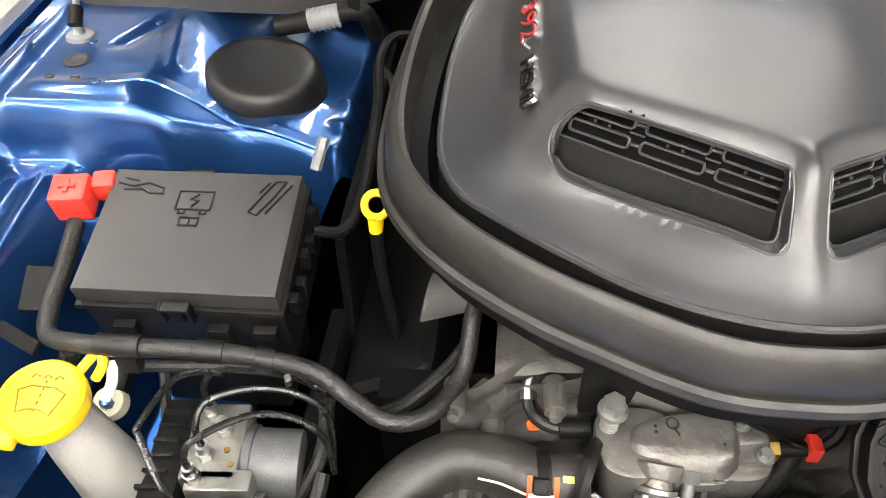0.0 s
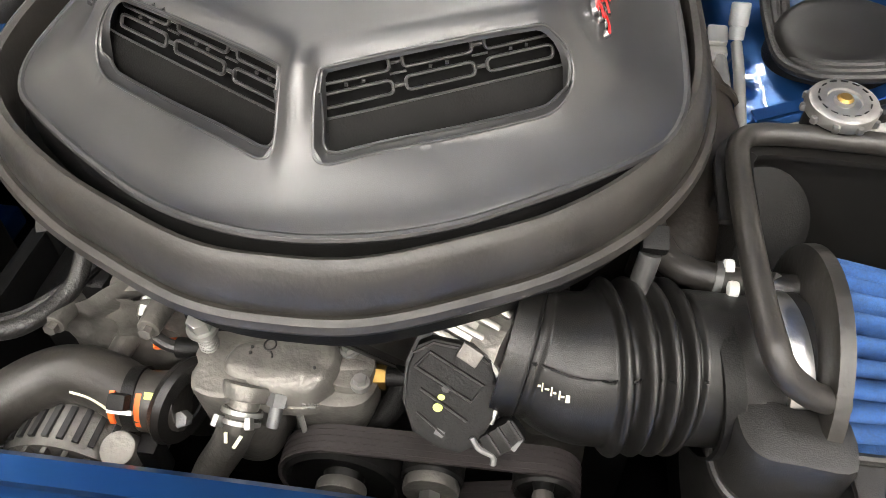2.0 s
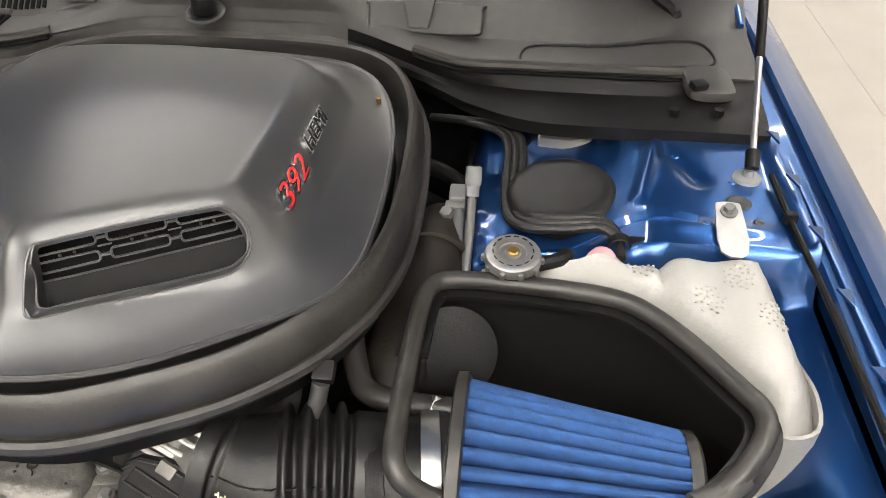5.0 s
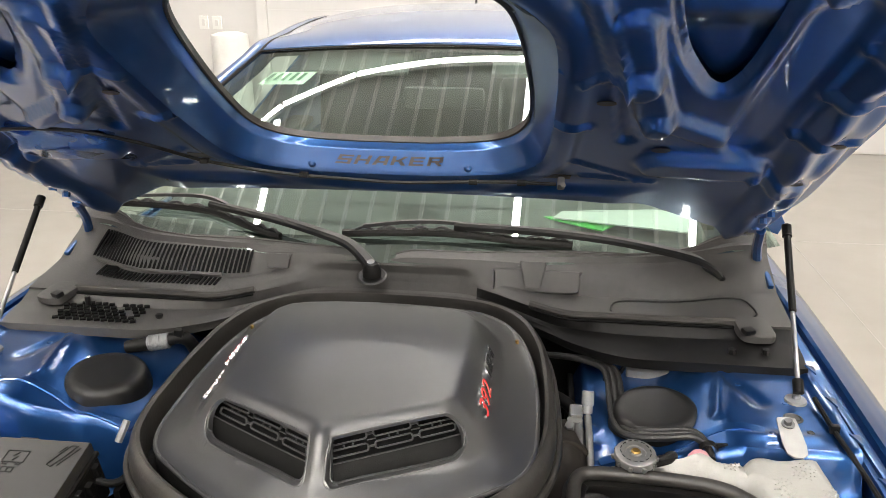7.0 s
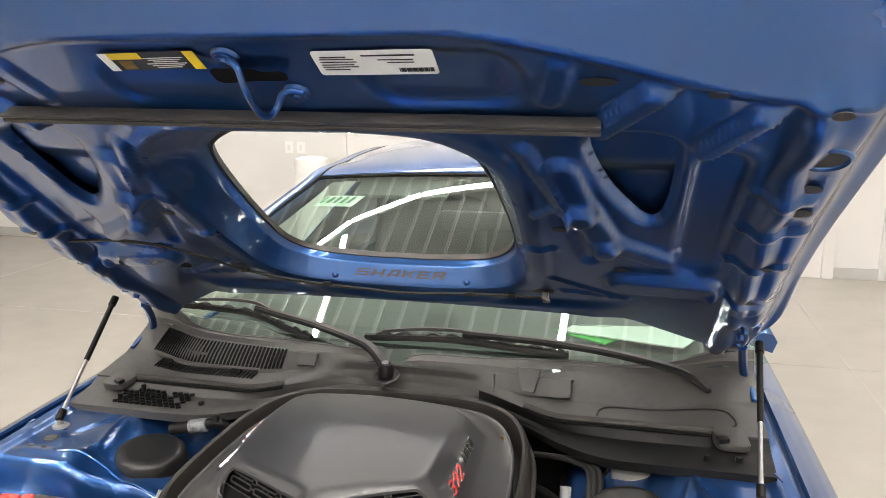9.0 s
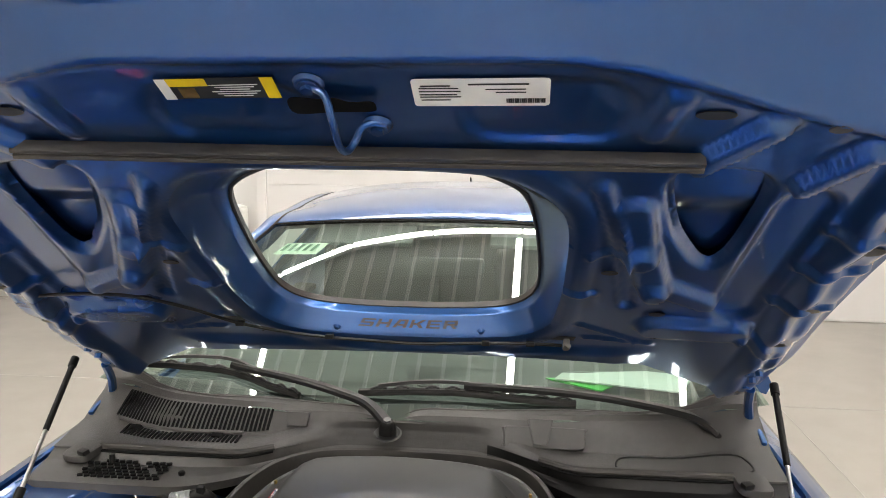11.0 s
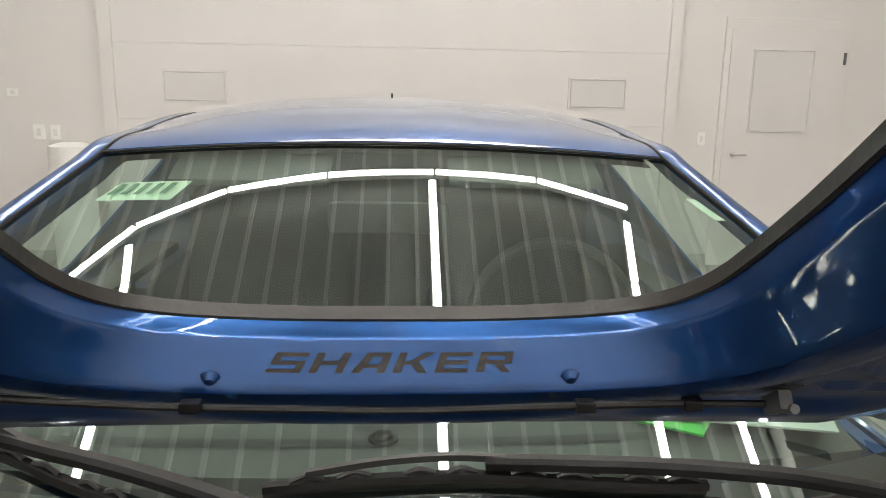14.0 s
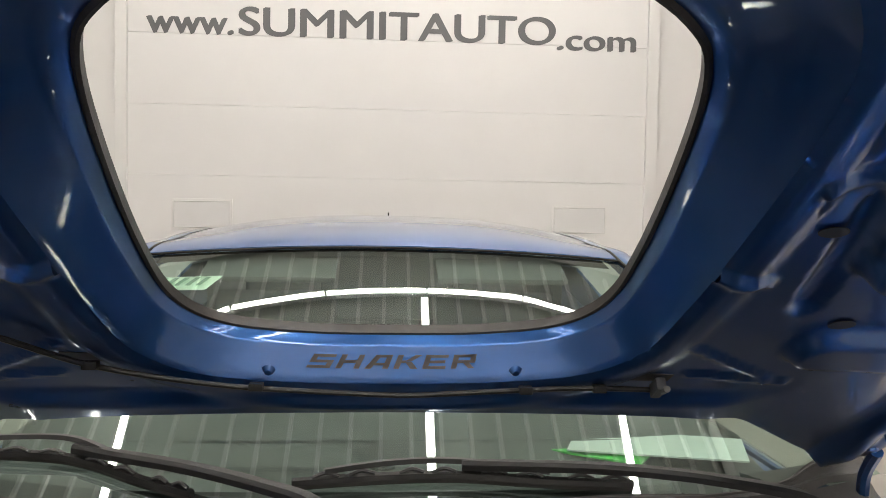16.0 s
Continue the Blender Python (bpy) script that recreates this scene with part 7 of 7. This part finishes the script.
part("tab_bolt", cyl(cyl(B(), (0.678, 0.714, 0.986), (0.677, 0.712, 0.996), 0.0065, n=6, bevel=0.001), (0.678, 0.714, 0.985), (0.678, 0.713, 0.989), 0.010, n=18), GREY_M, bd)

ab = thing("air_box", "open black air box with a rubber rim", "air box")
rimp = [(0.402, 0.340), (0.374, 0.338), (0.352, 0.343), (0.345, 0.366), (0.343, 0.45), (0.345, 0.54), (0.352, 0.572), (0.37, 0.584), (0.42, 0.586), (0.50, 0.581), (0.545, 0.573), (0.575, 0.556), (0.61, 0.518), (0.65, 0.462), (0.664, 0.438), (0.660, 0.41), (0.635, 0.378), (0.602, 0.356)]
rp = smooth_path([(x, y, 0.0) for x, y in rimp], 6)
def rz(t):
    return 0.965 - 0.038 * sm01((0.17 - t) / 0.17) - 0.028 * sm01((t - 0.86) / 0.14)
rim3 = [Vector((p.x, p.y, rz(i / (len(rp) - 1)))) for i, p in enumerate(rp)]
part("rim_seal", sweep(B(), rim3, circ(0.0100, 14)), RUBBER, ab, smooth=60)
part("rim_flange", sweep(B(), [p + Vector((0, 0, -0.012)) for p in rim3[26:-4]], [(-0.016, -0.003), (0.016, -0.003), (0.016, 0.002), (-0.016, 0.002)]), PLAST, ab)
part("wall", sweep(B(), [p + Vector((0, 0, -0.11)) for p in rim3[25:-6]], [(-0.003, -0.10), (0.003, -0.10), (0.003, 0.10), (-0.003, 0.10)]), PLAST, ab)
# grained front: corner block, panel with a curved top edge, ridge
part("corner_block", slab(B(), round_poly([(0.334, 0.40), (0.333, 0.325), (0.345, 0.300), (0.372, 0.296), (0.408, 0.297), (0.408, 0.342), (0.365, 0.346), (0.352, 0.40)], 4), 0.17, 0.006, Matrix.Translation((0, 0, 0.913))), BOXM, ab, "black grained plastic corner")
part("corner_ridge", tube(B(), [(0.331, 0.35, 0.855), (0.331, 0.318, 0.853), (0.345, 0.297, 0.851), (0.375, 0.293, 0.850), (0.41, 0.294, 0.850)], 0.004, 8, 6), BOXM, ab)
top_e = smooth_path([(0.400, 0.314, 0.901), (0.44, 0.315, 0.900), (0.478, 0.318, 0.897), (0.52, 0.325, 0.888), (0.556, 0.336, 0.884), (0.580, 0.345, 0.895), (0.606, 0.357, 0.925)], 5)
def front(u, v):
    k = (u + 1) / 2 * (len(top_e) - 1)
    i = min(int(k), len(top_e) - 2)
    p = top_e[i].lerp(top_e[i + 1], k - i)
    return p + Vector((0, -0.012 * math.sin(v * math.pi / 2) - 0.01 * v, -0.13 * v))
part("front_wall", sheet(front, 40, 8, 0.005), BOXM, ab)
part("front_lip", tube(B(), top_e, 0.0042, 8, 0), BOXM, ab)
part("floor", bx((0.50, 0.44, 0.765), (0.30, 0.28, 0.006)), DARK, ab)
part("rim_end", tube(B(), [(0.640, 0.382, 0.945), (0.618, 0.364, 0.938), (0.598, 0.353, 0.935)], 0.0125, 14, 5), RUBBER_G, ab)
fbk = part("front_bracket", bx((0.442, 0.288, 0.899), (0.068, 0.060, 0.006), 0.002, eul(-4)), BOXM, ab)
part("bracket_flange", bx((0.442, 0.258, 0.872), (0.068, 0.006, 0.05), 0.002), BOXM, fbk)
part("bracket_button", lathe(B(), [(0.0, 0.003), (0.012, 0.003), (0.013, 0.001), (0.017, 0.001), (0.018, -0.002)], (0.443, 0.284, 0.903), 24), DARK, fbk)
part("inlet_disc", lathe(B(), [(0.0, 0.003), (0.040, 0.002), (0.050, 0.0), (0.051, -0.003), (0.046, -0.006), (0.0, -0.007)], (0.378, 0.535, 0.905), 36, eul(50, 25, 0)), DARK, ab, "dark inlet flap")
for z, y in ((0.932, 0.430), (0.845, 0.325), (0.80, 0.31), (0.93, 0.455)):
    part("push_pin", cyl(B(), (0.341, y, z), (0.333, y, z), 0.0065, n=10, bevel=0.002), WHITE, ab, "white push pin")

af = thing("air_filter", "blue pleated cone air filter with black end rings", "air filter")
NP = 30
bm = B()
rings = []
for k in range(7):
    t = k / 6
    x = 0.402 + 0.203 * t
    cy, cz = 0.406 - 0.004 * t, 0.880 - 0.004 * t
    ro = 0.088 - 0.026 * t
    ring = []
    for j in range(NP * 8):
        a = 2 * math.pi * j / (NP * 8)
        ph = (j % 8) / 8
        tri_ = 1 - abs(ph * 2 - 1)
        r = ro - 0.024 * (1 - max(0.0, math.sin(math.pi * tri_ / 2)) ** 0.5)
        ring.append(bm.verts.new((x, cy + r * math.cos(a), cz + r * math.sin(a))))
    rings.append(ring)
for A, C in zip(rings, rings[1:]):
    for j in range(NP * 8):
        bm.faces.new((A[j], A[(j + 1) % (NP * 8)], C[(j + 1) % (NP * 8)], C[j]))
part("pleats", bm, FILTER, af, "blue pleated cotton", smooth=50)
part("base_ring", lathe(B(), [(0.05, -0.008), (0.088, -0.008), (0.094, -0.006), (0.095, 0.004), (0.090, 0.006), (0.06, 0.006)], (0.397, 0.406, 0.880), 48, eul(0, 90)), RUBBER, af)
part("end_cap", lathe(B(), [(0.0, -0.004), (0.056, -0.004), (0.0625, -0.005), (0.063, 0.005), (0.058, 0.009), (0.0, 0.009)], (0.606, 0.402, 0.876), 48, eul(0, 90)), RUBBER, af)
part("neck", cyl(B(), (0.335, 0.388, 0.877), (0.395, 0.404, 0.880), 0.060, n=36), PLAST, af)
part("clamp_band", lathe(B(), [(0.0605, -0.009), (0.0640, -0.0085), (0.0640, 0.0085), (0.0605, 0.009)], (0.372, 0.397, 0.8785), 40, eul(0, 90, 8)), STEEL, af, "bright steel clamp band")
part("clamp_screw", cyl(B(), (0.366, 0.435, 0.921), (0.372, 0.452, 0.930), 0.006, n=6, bevel=0.001), STEEL, af)

dc = thing("air_duct", "brown-black air duct beside the scoop seal", "air duct")
part("duct", tube(B(), [(0.345, 0.78, 0.88), (0.335, 0.70, 0.895), (0.335, 0.62, 0.90), (0.325, 0.55, 0.885), (0.31, 0.50, 0.85)], 0.042, 24, 8), BROWN, dc)
part("duct_ring", lathe(B(), [(0.042, -0.006), (0.047, -0.004), (0.047, 0.004), (0.042, 0.006)], (0.337, 0.70, 0.895), 28, eul(90)), BROWN, dc)

ap = thing("refrigerant_lines", "silver refrigerant pipes with a service port", "refrigerant pipes")
part("pipe", tube(B(), [(0.366, 0.60, 0.84), (0.368, 0.66, 0.885), (0.366, 0.72, 0.912), (0.362, 0.775, 0.925), (0.360, 0.82, 0.91)], 0.0085, 12, 6), GREY_M, ap)
part("pipe", tube(B(), [(0.378, 0.61, 0.85), (0.380, 0.66, 0.895), (0.380, 0.72, 0.922), (0.379, 0.775, 0.938)], 0.006, 12, 6), ALUP, ap)
part("port_cap", cyl(cyl(B(), (0.379, 0.782, 0.938), (0.379, 0.790, 0.952), 0.0085, n=12, bevel=0.002), (0.379, 0.789, 0.950), (0.379, 0.801, 0.972), 0.0105, n=12, bevel=0.003), GREYPL, ap, "pale plastic port cap")
part("fitting", box(box(B(), (0.360, 0.79, 0.930), (0.022, 0.024, 0.03), 0.004, eul(20)), (0.358, 0.77, 0.925), (0.026, 0.016, 0.018), 0.003), ALUP, ap)
part("fitting_bolt", cyl(B(), (0.350, 0.755, 0.922), (0.348, 0.750, 0.936), 0.0085, n=6, bevel=0.001), ALUP, ap)

hh = thing("heater_hoses", "pair of braided black hoses round the strut cap", "hoses")
for d in (0.0, 0.0105, 0.021):
    part("hose", tube(B(), [(0.30 + d, 1.0, 0.93), (0.36 + d, 0.955, 0.95), (0.408 + d, 0.925, 0.952), (0.420 + d, 0.89, 0.945), (0.420 + d, 0.83, 0.935), (0.424 + d, 0.765 + d * 0.4, 0.930), (0.445 + d * 0.6, 0.722 + d, 0.940), (0.49, 0.708 + d, 0.950), (0.535, 0.705 + d * 0.8, 0.958), (0.555, 0.688 + d * 0.5, 0.955), (0.558, 0.66, 0.95)], 0.0058, 10, 7), TAPE, hh)
part("spring_clamp", lathe(B(), [(0.012, -0.007), (0.0135, -0.006), (0.0135, 0.006), (0.012, 0.007)], (0.556, 0.678, 0.955), 20, eul(90)), DARK, hh)
part("clamp_tab", bx((0.575, 0.68, 0.962), (0.018, 0.006, 0.008), 0.001), DARK, hh)
bb = thing("fluid_reservoir", "pale fluid reservoir below the cowl", "reservoir")
part("body", bx((0.505, 0.965, 0.915), (0.085, 0.05, 0.05), 0.008, eul(0, 0, -6), 3), TANK, bb)
part("lead", tube(B(), [(0.455, 0.96, 0.97), (0.458, 0.95, 0.95), (0.445, 0.945, 0.925), (0.42, 0.95, 0.91)], 0.004, 8, 6), DARK, bb)
fh = thing("firewall_hose", "dark hose in the shade behind the engine", "hose")
part("hose", tube(B(), [(0.25, 0.93, 0.90), (0.32, 0.90, 0.90), (0.36, 0.87, 0.89), (0.37, 0.83, 0.86)], 0.012, 12, 6), DARK, fh)
rc_ = thing("release_cable", "black bonnet release cable along the fender", "cable")
part("cable", tube(B(), [(0.745, 0.80, 0.985), (0.748, 0.72, 0.98), (0.752, 0.62, 0.98), (0.757, 0.50, 0.975), (0.76, 0.38, 0.97), (0.76, 0.28, 0.95)], 0.004, 8, 6), DARK, rc_)
part("cable_clip", bx((0.748, 0.715, 0.983), (0.014, 0.010, 0.014), 0.002), DARK, rc_)

# ---- on and behind the windscreen ----
stk = tagged(part("windscreen_sticker", sheet(lambda u, v: ws(-0.725 + 0.11 * u + 0.02 * v, 0.735 + 0.085 * v) + Vector((0, 0.004, -0.004)), 6, 4), PAPER_T), "pale green sticker inside the windscreen", "sticker")
for k in range(5):
    uu = -0.80 + 0.038 * k
    b1 = part("print_bar", sheet(lambda u, v, uu=uu: ws(uu + 0.009 * u + 0.012 * v, 0.752 + 0.05 * v) + Vector((0, 0.001, 0.001)), 2, 2), DGREEN, stk)
tagged(part("small_sticker", sheet(lambda u, v: ws(0.955 + 0.016 * u - 0.02 * v, 0.675 + 0.10 * v) + Vector((0, 0.004, -0.004)), 3, 4), PAPER_T), "small white sticker at the windscreen edge", "sticker")
pp = thing("papers", "pale papers in a green folder on the dashboard", "papers")
part("folder", slab(B(), [(-0.175, 0.0), (-0.15, -0.055), (0.0, -0.115), (0.05, 0.05), (-0.12, 0.10)], 0.004, 0.001, pose(0.46, 1.44, 1.072, -4, 0, -14)), GREEN, pp, "bright green folder")
part("sheet", slab(B(), [(-0.135, -0.075), (0.17, -0.085), (0.20, 0.10), (-0.11, 0.12)], 0.003, 0.0, pose(0.47, 1.442, 1.079, -4, 0, -12)), PAPER, pp, "pale paper sheets")
